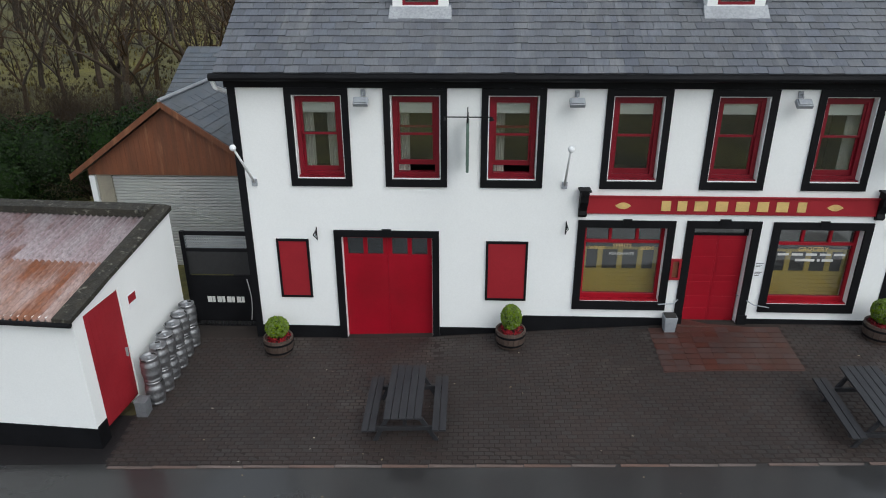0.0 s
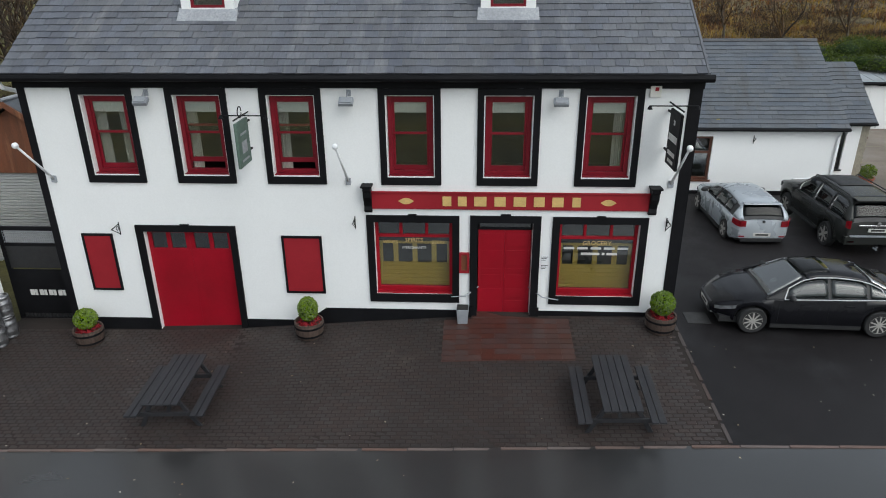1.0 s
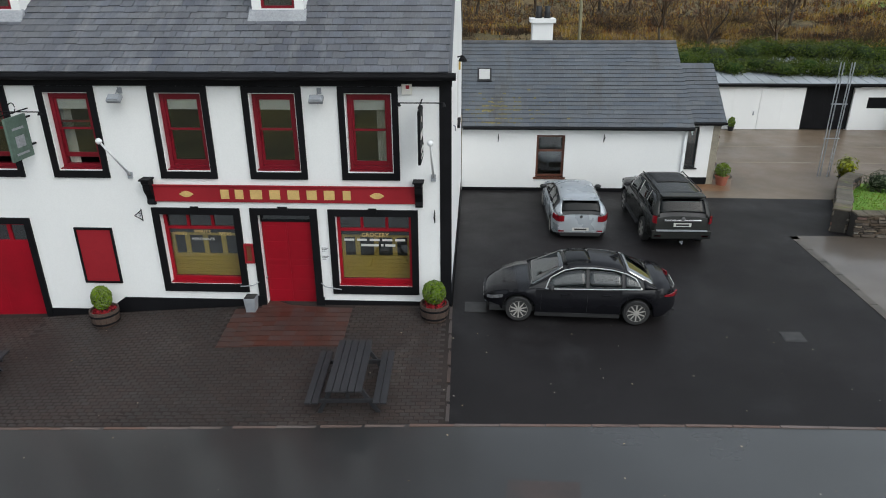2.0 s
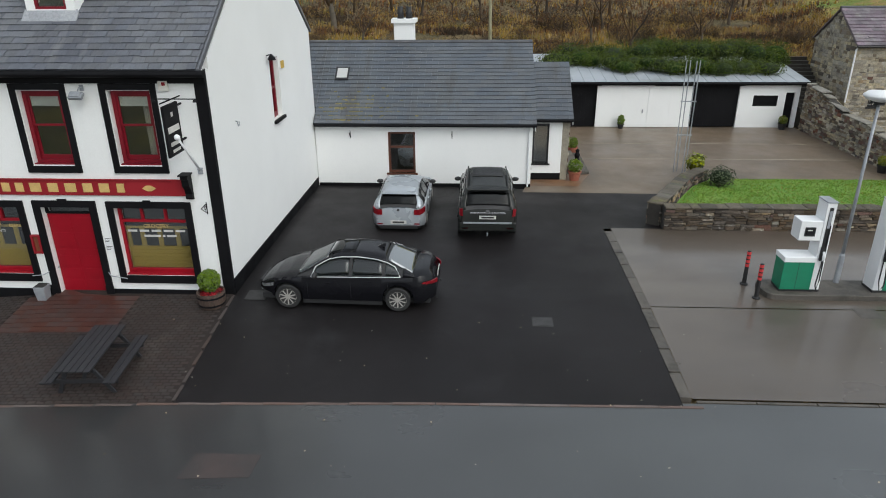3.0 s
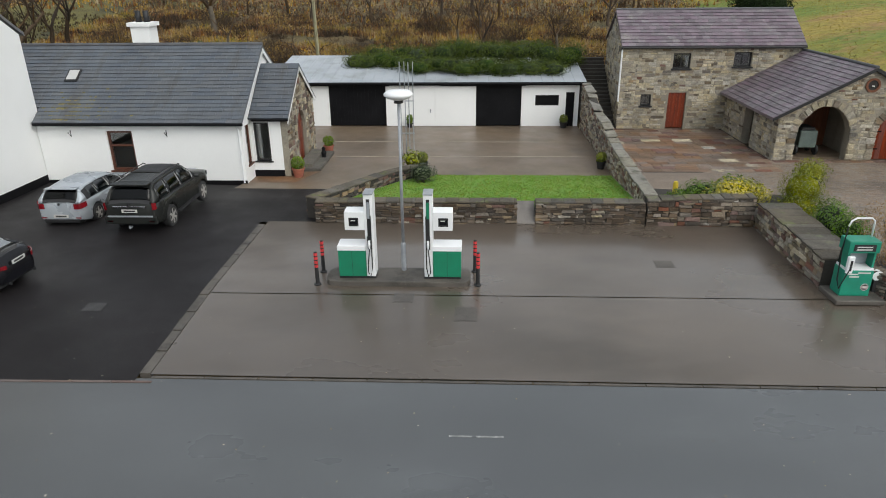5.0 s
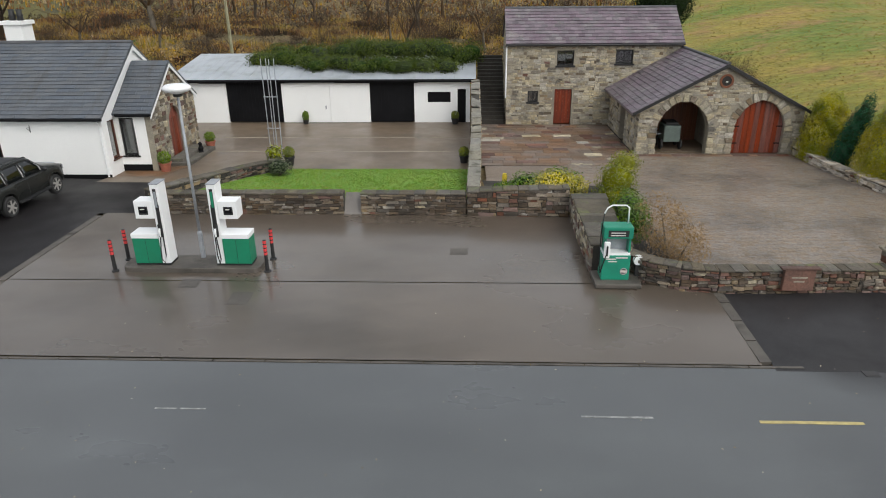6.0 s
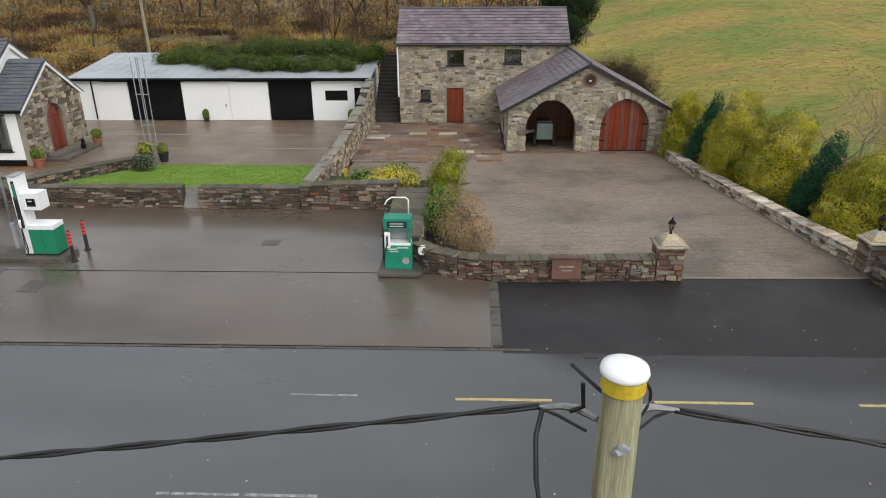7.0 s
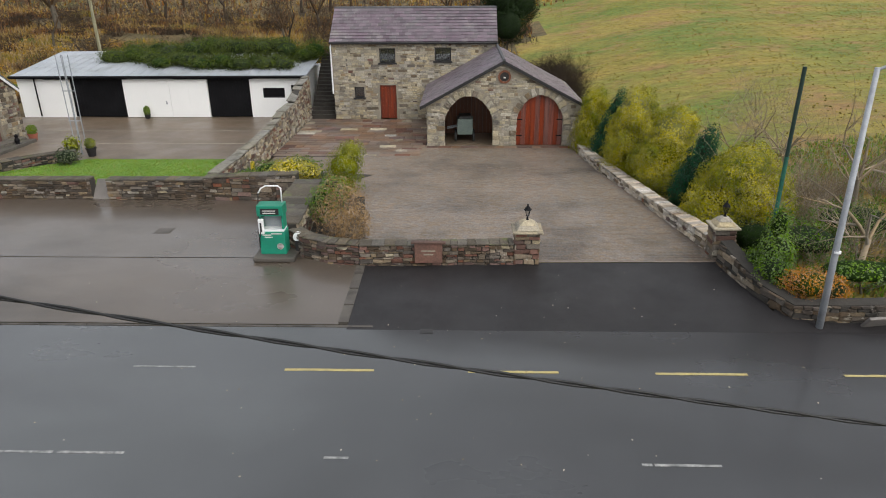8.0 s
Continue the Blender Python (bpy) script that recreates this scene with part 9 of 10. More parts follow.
def suv_extra(c, L, W, deck, half):
    for s in (-1, 1):
        lamp_strip("tail_light", c, corner_line(half, L, -1, s, .76, .08, .94, .96), corner_line(half, L, -1, s, .78, .08, 1.18, 1.16), REDLENS)
        lamp_strip("headlight", c, corner_line(half, L, 1, s, .48, .30, .80, .84), corner_line(half, L, 1, s, .48, .30, .95, .99), CLEARLENS)
        bm = bm_new()
        tube(bm, [(s * .62, -1.75, 1.72), (s * .64, -1.7, 1.765), (s * .64, .3, 1.775), (s * .62, .4, 1.72)], .018, 6)
        part("roof_rail", bm, TRIM, c)
        block("reflector", s * .7 - .10, s * .7 + .10, -L - .03, -L + .02, .52, .57, REDLENS, c)
        block("step_board", min(s * .90, s * 1.0), max(s * .90, s * 1.0), -.9, 1.0, .36, .42, TRIM, c, bevel=0.01)
    block("rear_bumper", -.88, .88, -L - .03, -L + .10, .45, .72, BLACKCAR, c, bevel=0.03)
    block("bumper_pad", -.75, .75, -L - .055, -L + .06, .70, .735, STEEL, c)
    block("tailgate_strip", -.55, .55, -L - .02, -L + .02, 1.00, 1.06, CHROME, c, bevel=0.01)
    block("rear_spoiler", -.64, .64, -L + .16, -L + .52, 1.70, 1.745, BLACKCAR, c, bevel=0.015)
    bm = bm_new()
    lathe(bm, [(0.001, 0), (.06, 0), (.06, -.012), (.001, -.015)], 16, (0, -L - .02, 1.10), "y")
    part("badge", bm, CHROME, c)
    plate(c, -L - .028, .90, -1)
    block("grille", -.42, .42, L - .06, L + .012, .70, 1.02, CHROME, c, bevel=0.02)
    bm = bm_new()
    tube(bm, [(0, -L - .02, .36), (0, -L - .18, .36), (0, -L - .18, .45)], .025, 8)
    part("tow_ball", bm, STEEL, c)


car("off_road_car", "large black off-road car with roof rails and tow bar", dict(
    at=(18.15, 20.98, 0.16), turn=0, sunroof=(-.9, .35, .8), nose=.3, nose_from=.7, L=4.78, W=1.90, paint=BLACKCAR, R=.385, axles=(-1.35, 1.44), sill=.40, top=.70,
    deck=[(-2.39, 1.00), (-2.37, 1.12), (-2.2, 1.15), (-1.2, 1.14), (.6, 1.12), (1.0, 1.14), (1.6, 1.11), (2.1, 1.05), (2.33, .96), (2.39, .8)], round=.14,
    roof=[(-2.34, 1.14), (-2.02, 1.62), (-1.8, 1.72), (-.6, 1.76), (.2, 1.74), (.50, 1.68), (1.12, 1.13)], roofspan=(-2.02, .48),
    glass=[(-2.0, -1.28), (-1.18, -.28), (-.18, .76)], painted_from=9, mirror=.78, handles=(-.75, .28), doors=(-1.2, -.22, 1.0), spokes=6, spoke=.04, mirror_mat=TRIM, rear_glass=DIMGLASS, bow=.02, handle_mat=BLACKCAR, extra=suv_extra))

# ---- plants ----
class Sticks:
    """Collects thin tapered bars into one mesh."""
    def __init__(self):
        self.v, self.f = [], []

    def bar(self, pts, radii, n=4):
        base = len(self.v)
        for i, p in enumerate(pts):
            d = (pts[min(i + 1, len(pts) - 1)] - pts[max(i - 1, 0)]).normalized()
            s = d.cross(Vector((0.3, 0.2, 1)) if abs(d.z) < .9 else Vector((1, 0, 0))).normalized()
            u = s.cross(d)
            for k in range(n):
                a = 2 * math.pi * k / n
                self.v.append(tuple(p + radii[i] * (math.cos(a) * s + math.sin(a) * u)))
        for i in range(len(pts) - 1):
            for k in range(n):
                a, b = base + i * n + k, base + i * n + (k + 1) % n
                self.f.append((a, b, b + n, a + n))


def grow(sticks, r, p, d, length, rad, depth, spread=0.6, lift=0.12, kids=(2, 4), droop=0.0):
    n = 3
    pts, radii = [p], [rad]
    for i in range(n):
        d = (d + Vector((r.gauss(0, .13), r.gauss(0, .13), r.gauss(0, .10) + lift * .3 - droop))).normalized()
        p = p + d * length / n
        pts.append(p)
        radii.append(rad * (1 - .5 * (i + 1) / n))
    sticks.bar(pts, radii, 6 if rad > .07 else 4 if rad > .02 else 3)
    if depth == 0:
        return
    for k in range(r.randint(*kids)):
        t = r.uniform(.35, 1.0) if k else 1.0
        i = min(n, max(1, int(t * n + .5)))
        q = pts[i]
        a = r.uniform(0, 2 * math.pi)
        side = d.cross(Vector((math.cos(a), math.sin(a), .3))).normalized()
        nd = (d * (1 - spread * .5) + side * spread * r.uniform(.6, 1.2) + Vector((0, 0, lift))).normalized()
        grow(sticks, r, q, nd, length * r.uniform(.6, .85), radii[i] * r.uniform(.6, .8), depth - 1, spread, lift, kids, droop)


def bare_tree_mesh(seed, height, trunk_r, depth=5, spread=.65, kids=(2, 4), lift=.12):
    r = random.Random(seed)
    trunk, crown = Sticks(), Sticks()
    p = Vector((0, 0, -.3))
    th = height * .25
    pts = [p, p + Vector((r.gauss(0, .05), r.gauss(0, .05), th * .5)), p + Vector((r.gauss(0, .12), r.gauss(0, .12), th + .3))]
    trunk.bar(pts, [trunk_r * 1.25, trunk_r, trunk_r * .8], 9)
    for k in range(r.randint(3, 4)):
        a = 2 * math.pi * (k + r.random() * .6) / 3.5
        d = Vector((math.cos(a) * spread, math.sin(a) * spread, 1)).normalized()
        grow(crown, r, pts[-1] - Vector((0, 0, .1 * k)), d, height * .30, trunk_r * .6, depth - 1, spread, lift, kids)
    return trunk, crown


def bare_tree(seed, height, trunk_r, at, depth=5, label="bare winter tree with fine spreading twigs", spread=.65, kids=(2, 4), bark=None):
    trunk, crown = bare_tree_mesh(seed, height, trunk_r, depth, spread, kids)
    t = thing("tree", label, "tree", at, "bare trees")
    for nm, s, m in (("trunk", trunk, bark or BARK), ("crown", crown, bark or TWIG)):
        ob = new(nm, mesh_np(nm, s.v, s.f, m, True))
        ob.parent = t
    return t


def on_hill(x, y, dz=-0.12):
    return (x, y, hill_z(x, y) + dz)


t1 = bare_tree(3, 6.5, .12, on_hill(17.6, 46.5), 7, spread=.9, kids=(2, 3))
t2 = bare_tree(9, 5.2, .09, on_hill(55.7, 13.0), 6, "bare pale-barked tree beside the roadside wall", .75, bark=PALETWIG)
t3 = bare_tree(14, 9.5, .26, on_hill(-11.5, 33.0), 6, "large bare spreading tree behind the garage", .8)
w1_ = bare_tree(23, 5.2, .05, on_hill(55.6, 22.6), 6, "pale many-stemmed leafless willow beside the hedge", .95, (2, 4), PALETWIG)
r = random.Random(77)
for x, y, s in ((54.6, 16.0, .7), (56.6, 20.8, 1.0), (57.2, 24.3, 1.0), (57.6, 17.6, .9), (54.9, 19.9, .9)):
    copy_thing(w1_, pose(*on_hill(x, y), 0, 0, r.uniform(0, 360)) @ Matrix.Diagonal((s, s, s, 1)))
for src, spots in ((t1, ((8, 58), (28, 62), (1.5, 57), (36.5, 58), (-6, 44))),
                   (t2, ((57.5, 17.0), (59.5, 14.2), (56.8, 20.5), (62.5, 18.0), (66.0, 14.0))),
                   (t3, ((-17, 36), (-7.5, 37), (-21, 30), (-2.5, 46), (4, 66), (-14, 46)))):
    for x, y in spots:
        s = r.uniform(.8, 1.15)
        cp = copy_thing(src, pose(*on_hill(x, y), 0, 0, r.uniform(0, 360)) @ Matrix.Diagonal((s, s, s, 1)))


# distant woodland, one joined field of small bare trees
def joined_trees(name, label, spots, variants, material):
    vs, fs, n = [], [], 0
    for k, (x, y, s) in enumerate(spots):
        v, f = variants[k % len(variants)]
        a = r.uniform(0, 6.28)
        c, q = math.cos(a) * s, math.sin(a) * s
        m = np.array([[c, -q, 0], [q, c, 0], [0, 0, s]])
        vs.append(v @ m.T + np.array(on_hill(x, y)))
        fs.append(f + n)
        n += len(v)
    faces = np.concatenate(fs)
    tagged(new(name, mesh_np(name, np.concatenate(vs), faces, material, True)), label, "woodland", kind="stuff")


variants = []
for sd in range(4):
    tr, cr = bare_tree_mesh(40 + sd, 6.5, .13, 4, .6, (2, 4))
    v = np.array(tr.v + cr.v)
    f = np.array(tr.f + [tuple(i + len(tr.v) for i in q) for q in cr.f])
    variants.append((v, f))
spots = [(r.uniform(-30, 50), r.gauss(80, 6), r.uniform(.7, 1.3)) for k in range(40)]
joined_trees("woodland", "belt of bare scrubby trees along the hillside", spots, variants, TWIG)
spots = [(r.uniform(-45, -3), r.uniform(36, 66), r.uniform(.8, 1.5)) for k in range(70)]
joined_trees("dark_wood", "dark leafless thicket beyond the garage", spots, variants, DARKTWIG)
variants = []
for sd in range(3):
    rr = random.Random(sd + 5)
    st_ = Sticks()
    for k in range(60):
        a, e = rr.uniform(0, 6.28), rr.uniform(.35, 1.3)
        d = Vector((math.cos(a) * math.cos(e), math.sin(a) * math.cos(e), math.sin(e)))
        grow(st_, rr, Vector((rr.gauss(0, .15), rr.gauss(0, .15), -.1)), d, .8, .012, 2, .6, .05, (2, 3))
    variants.append((np.array(st_.v), np.array(st_.f)))
spots = [(r.uniform(-6, 50), r.uniform(50, 72), r.uniform(.8, 2.0)) for k in range(80)] + [(r.uniform(51.8, 54.5), r.uniform(30.0, 33), r.uniform(.8, 1.2)) for k in range(14)]
joined_trees("brushwood", "tangle of leafless brown scrub", spots, variants, TWIG)
spots = [(r.uniform(-28, -8), r.uniform(25, 36), r.uniform(1.0, 2.2)) for k in range(70)]
spots += [(r.uniform(47.6, 52.0), r.uniform(37.5, 45), r.uniform(1.1, 1.9)) for k in range(46)]
joined_trees("dark_brushwood", "dark leafless scrub behind garage and barn", spots, variants, DARKTWIG)


spots = [(r.uniform(54.6, 63), r.uniform(13.2, 21), r.uniform(.7, 1.4)) for k in range(12)]
joined_trees("pale_brushwood", "pale tan leafless scrub above the roadside wall", spots, variants, PALETWIG)
# rushy mounds and brown thickets over the moor
for nm, lab, n_, mt, sz, ys_, rz_, xs_ in (("rush_mounds", "straw-coloured rushy mounds on the moor", 300, MOUND, .11, (42.5, 62), (.25, .6), (-4, 49)), ("moor_thicket", "dense brown leafless thicket across the hillside", 230, BRUSH, .10, (66, 86), (.7, 2.0), (-8, 52)), ("dark_thicket", "dark wet bramble clumps scattered over the moor", 90, DARKTWIG, .09, (47, 80), (.5, 1.3), (-6, 51)), ("green_mounds", "dull green bramble mounds on the moor", 60, IVY, .10, (43, 62), (.2, .45), (0, 49))):
    cs, ds = [], []
    for k in range(n_):
        x, y = r.uniform(*xs_), r.uniform(*ys_)
        q = r.uniform(.7, 1.9)
        h = r.uniform(*rz_)
        c, d = blob_points(190, (q, q * .8, h), 500 + k, .3, 2.2, .35)
        keep = c[:, 2] > -.3 * h
        cs.append(c[keep] + np.array(on_hill(x, y, .05)))
        ds.append(d[keep])
    ob = tagged(new(nm, leaf_mesh(nm, np.concatenate(cs), np.concatenate(ds), sz, mt, 31, .35)), lab, "scrub", kind="stuff")


BRONZE = leaf("bronze_twig_leaf", (0.34, 0.225, 0.115), (0.19, 0.125, 0.06))


def foliage_thing(name, label, category, blobs, leafm, size, per, seed, group="", core=True, stems=True, jitter=.7, aspect=.6):
    """A shrub of leaf masses; blobs: (x, y, z, rx, ry, rz) with places in the world."""
    x0, y0 = blobs[0][0], blobs[0][1]
    z0 = hill_z(x0, y0) - .12
    t = thing(name, label, category, (x0, y0, z0), group)
    cs, ds = [], []
    for k, (x, y, z, rx, ry, rz) in enumerate(blobs):
        n = int(per * (rx * ry + ry * rz + rx * rz))
        c, d = blob_points(n, (rx, ry, rz), seed + k, .22, 2.6, .4)
        c += np.array((x - x0, y - y0, z - z0))
        cs.append(c)
        ds.append(d)
    ob = new("crown", leaf_mesh("crown", np.concatenate(cs), np.concatenate(ds), size, leafm, seed, aspect, jitter))
    ob.parent = t
    # dark solids inside the leaf shell stand in for shade between leaves
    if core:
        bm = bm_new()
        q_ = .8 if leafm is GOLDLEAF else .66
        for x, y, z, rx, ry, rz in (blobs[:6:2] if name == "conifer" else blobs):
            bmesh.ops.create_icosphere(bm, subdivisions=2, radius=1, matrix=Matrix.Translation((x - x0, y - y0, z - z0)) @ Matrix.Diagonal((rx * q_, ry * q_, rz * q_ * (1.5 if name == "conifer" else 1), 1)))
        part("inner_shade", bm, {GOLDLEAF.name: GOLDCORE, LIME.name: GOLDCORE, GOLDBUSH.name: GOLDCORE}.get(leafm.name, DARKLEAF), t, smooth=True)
    if stems:
        st_ = Sticks()
        rr = random.Random(seed)
        for k in range(5):
            b = blobs[rr.randrange(len(blobs))]
            st_.bar([Vector((rr.gauss(0, .1), rr.gauss(0, .1), -.1)), Vector(((b[0] - x0) * .5, (b[1] - y0) * .5, (b[2] - z0) * .6)), Vector((b[0] - x0, b[1] - y0, b[2] - z0 + b[5] * .5))], [.04, .03, .012], 5)
        ob = new("stem", mesh_np("stem", st_.v, st_.f, BARK))
        ob.parent = t
    return t


def conifer(x, y, h, rad, leafm, label, seed, lean=0.0):
    z0 = ground_z(x, y)
    blobs = []
    rr = random.Random(seed)
    for k in range(6):
        f = k / 5
        q = rad * (1.0 - .62 * max(0, f - .2) ** 1.4)
        blobs.append((x + lean * f + rr.gauss(0, .05), y + rr.gauss(0, .05), z0 + .3 + (h - .75) * f, q, q, h * .22))
    for k in range(int(9 * rad)):  # uneven shoots that break the outline
        a, f = rr.uniform(0, 6.28), rr.uniform(.15, .95)
        q = rad * (1.0 - .62 * max(0, f - .2) ** 1.4)
        blobs.append((x + lean * f + .72 * q * math.cos(a), y + .72 * q * math.sin(a), z0 + .35 + (h - .7) * f, .42 * q, .42 * q, .5 * q))
    return foliage_thing("conifer", label, "conifer", blobs, leafm, .030, 2600, seed, "conifer hedge", jitter=.25)


GC = "dense golden-yellow conifer in the hedge"
DC = "narrow deep green conifer between golden ones"
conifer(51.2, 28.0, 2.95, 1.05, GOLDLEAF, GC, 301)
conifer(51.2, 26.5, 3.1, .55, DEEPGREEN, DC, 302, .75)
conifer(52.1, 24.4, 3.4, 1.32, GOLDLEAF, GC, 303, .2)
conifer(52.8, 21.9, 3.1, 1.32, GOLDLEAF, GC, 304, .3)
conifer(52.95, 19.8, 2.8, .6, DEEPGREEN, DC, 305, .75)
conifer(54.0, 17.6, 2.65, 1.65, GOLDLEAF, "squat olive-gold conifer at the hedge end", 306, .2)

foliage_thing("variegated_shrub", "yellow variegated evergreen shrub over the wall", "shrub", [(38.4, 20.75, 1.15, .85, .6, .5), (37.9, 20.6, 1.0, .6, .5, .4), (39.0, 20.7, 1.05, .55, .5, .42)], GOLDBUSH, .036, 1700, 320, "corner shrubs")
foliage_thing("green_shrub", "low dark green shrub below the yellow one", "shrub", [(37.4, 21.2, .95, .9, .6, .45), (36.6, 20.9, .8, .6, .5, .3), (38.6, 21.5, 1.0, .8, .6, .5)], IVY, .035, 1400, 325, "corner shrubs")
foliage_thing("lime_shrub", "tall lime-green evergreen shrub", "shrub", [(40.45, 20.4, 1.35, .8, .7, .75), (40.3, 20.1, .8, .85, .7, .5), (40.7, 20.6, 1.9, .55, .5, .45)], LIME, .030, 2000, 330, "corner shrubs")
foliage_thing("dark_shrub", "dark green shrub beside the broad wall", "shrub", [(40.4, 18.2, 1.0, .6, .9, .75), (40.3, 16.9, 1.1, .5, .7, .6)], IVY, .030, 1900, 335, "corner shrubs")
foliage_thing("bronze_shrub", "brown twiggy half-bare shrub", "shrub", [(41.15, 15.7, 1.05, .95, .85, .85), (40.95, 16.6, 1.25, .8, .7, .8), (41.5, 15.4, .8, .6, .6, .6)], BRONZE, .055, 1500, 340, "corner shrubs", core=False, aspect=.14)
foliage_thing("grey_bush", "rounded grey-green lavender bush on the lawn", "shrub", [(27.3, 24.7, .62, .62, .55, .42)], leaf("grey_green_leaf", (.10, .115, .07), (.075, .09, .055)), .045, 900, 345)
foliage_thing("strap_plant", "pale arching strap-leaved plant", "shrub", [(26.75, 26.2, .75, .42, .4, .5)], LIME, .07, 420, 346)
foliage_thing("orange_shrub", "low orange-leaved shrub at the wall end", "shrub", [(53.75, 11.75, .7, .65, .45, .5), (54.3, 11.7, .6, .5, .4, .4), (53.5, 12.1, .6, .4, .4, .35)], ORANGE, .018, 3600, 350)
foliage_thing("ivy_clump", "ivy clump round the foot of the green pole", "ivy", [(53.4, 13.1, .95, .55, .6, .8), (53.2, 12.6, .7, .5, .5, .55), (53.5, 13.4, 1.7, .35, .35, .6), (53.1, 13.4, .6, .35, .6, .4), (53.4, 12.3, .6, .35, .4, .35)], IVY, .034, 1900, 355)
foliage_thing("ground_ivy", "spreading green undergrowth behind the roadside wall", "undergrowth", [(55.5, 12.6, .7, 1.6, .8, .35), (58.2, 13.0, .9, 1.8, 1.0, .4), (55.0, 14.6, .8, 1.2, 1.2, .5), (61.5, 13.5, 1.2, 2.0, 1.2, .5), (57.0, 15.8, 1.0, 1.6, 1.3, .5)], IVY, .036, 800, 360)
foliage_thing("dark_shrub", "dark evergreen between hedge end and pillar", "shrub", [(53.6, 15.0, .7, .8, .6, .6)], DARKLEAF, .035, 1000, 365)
# the green mass over the shed roof
blobs = []
rr = random.Random(4)
for k in range(26):
    x = 22.3 + 13.0 * k / 25
    blobs.append((x, 40.2 + rr.uniform(-.4, 1.0), 3.0 + (.65 if 27 < x < 34 else .25) + rr.uniform(-.15, .2), 1.0, 1.0, .62 + rr.uniform(-.1, .15)))
for k in range(14):
    x = 25.5 + 8.5 * k / 13
    blobs.append((x, 38.4 + rr.uniform(-.5, .3) + (0.5 if x < 28 else 0), 3.0 + rr.uniform(-.05, .2), .85, .8, .45))
foliage_thing("roof_hedge", "sprawling evergreen mass spilling over the shed roof", "hedge", blobs, leaf("roof_hedge_leaf", (.09, .115, .02), (.055, .08, .016)), .042, 760, 370, stems=False)
# evergreens behind the garage and beside the barn
blobs = [(-15.5 + 1.5 * k + rr.uniform(-.4, .4), 24.0 + .35 * k + rr.uniform(-.6, .6), 1.4 + rr.uniform(-.3, .5) + .12 * k, 1.5, 1.3, 1.6) for k in range(5)]
blobs += [(-20 + 1.6 * k, 22.8 + rr.uniform(-.5, .5), 1.0, 1.4, 1.2, 1.3) for k in range(4)]
foliage_thing("laurel_hedge", "big dark evergreen hedge behind the garage", "hedge", blobs, DARKLEAF, .06, 900, 380, stems=False)
foliage_thing("dark_evergreen", "dark evergreen tree beside the barn roof", "tree", [(48.0, 45.5, 4.6, 1.5, 1.3, 1.5), (48.9, 46.0, 6.0, 1.4, 1.2, 1.5), (47.3, 45.6, 6.4, 1.3, 1.2, 1.6), (48.2, 46.4, 7.8, 1.1, 1.0, 1.3)], DARKLEAF, .05, 1200, 385)


# ---- grasses ----
def tufts(name, label, xs, ys, count, height, blades, materials, weights, test, seed, width=.012, height_fn=hill_z, dz=-.12, lean=.35, category="grass", patch=0.0):
    rng = np.random.default_rng(seed)
    V, F, M, n = [], [], [], 0
    made = 0
    while made < count:
        x, y = rng.uniform(*xs), rng.uniform(*ys)
        if not test(x, y):
            continue
        made += 1
        z = height_fn(x, y) + dz
        if patch:  # one kind of blade holds together in patches
            q = .5 + .75 * noise.noise((x * patch, y * patch * 1.8, seed)) + rng.normal(0, .12)
            k = int(min(len(materials) - 1, np.searchsorted(np.cumsum(weights), min(.999, max(0, q)))))
        else:
            k = rng.choice(len(materials), p=weights)
        h0 = height * rng.uniform(.5, 1.4)
        for b in range(blades):
            a = rng.uniform(0, 6.283)
            l = rng.uniform(.1, 1) * lean * h0
            px, py = x + rng.normal(0, h0 * .18), y + rng.normal(0, h0 * .18)
            w = width * rng.uniform(.6, 1.5)
            ca, sa = math.cos(a), math.sin(a)
            V += [(px - sa * w, py + ca * w, z), (px + sa * w, py - ca * w, z), (px + ca * l, py + sa * l, z + h0 * rng.uniform(.7, 1.1))]
            F.append((n, n + 1, n + 2))
            M.append(k)
            n += 3
    me = mesh_np(name, V, F, materials[0])
    for m in materials[1:]:
        me.materials.append(m)
    me.polygons.foreach_set("material_index", M)
    tagged(new(name, me), label, category, kind="stuff")


def moor_ok(x, y):
    return x < 49 + .10 * (y - 40) and noise.noise((x * .15, y * .15, 7)) > -.28 and not (x < -9 and y > 40)


tufts("moor_grass", "straw-brown rushes and bracken on the moor", (-14, 54), (41.5, 76), 20000, .5, 7, [DARKTWIG, RUSTGRASS, STRAW, PASTURE], (.16, .27, .45, .12), moor_ok, 1, .034, patch=.22)
tufts("moor_grass_far", "distant straw-coloured moor grass", (-30, 70), (74, 110), 5000, .55, 5, [RUSTGRASS, STRAW], (.5, .5), lambda x, y: x < 55 + .10 * (y - 40), 2, .06)
rng = np.random.default_rng(33)
pts = []
while len(pts) < 24000:
    x, y = rng.uniform(48, 88), rng.uniform(24, 84)
    if x > 50.8 + .10 * (y - 40) + 2 * noise.noise((x * .1, y * .1, 0)) and noise.noise((x * .35, y * .35, 4)) > -.35:
        pts.append((x, y, hill_z(x, y) - .12 + rng.uniform(.01, .06)))
up_ = np.tile(np.array((0.0, 0.0, 1.0)), (len(pts), 1))
tagged(new("pasture_grass", leaf_mesh("pasture_grass", np.array(pts), up_, .075, PASTURE, 9, .25, .3)), "tufted yellow-green pasture", "grass", kind="stuff")
tufts("pasture_tussocks", "patchy rushy tussocks over the pasture", (49, 92), (22, 86), 4500, .06, 6, [PASTURE, STRAW], (.75, .25), lambda x, y: x > 51.3 + .10 * (y - 40) + 2 * noise.noise((x * .1, y * .1, 0)), 14, .05, lean=1.3, patch=.16)
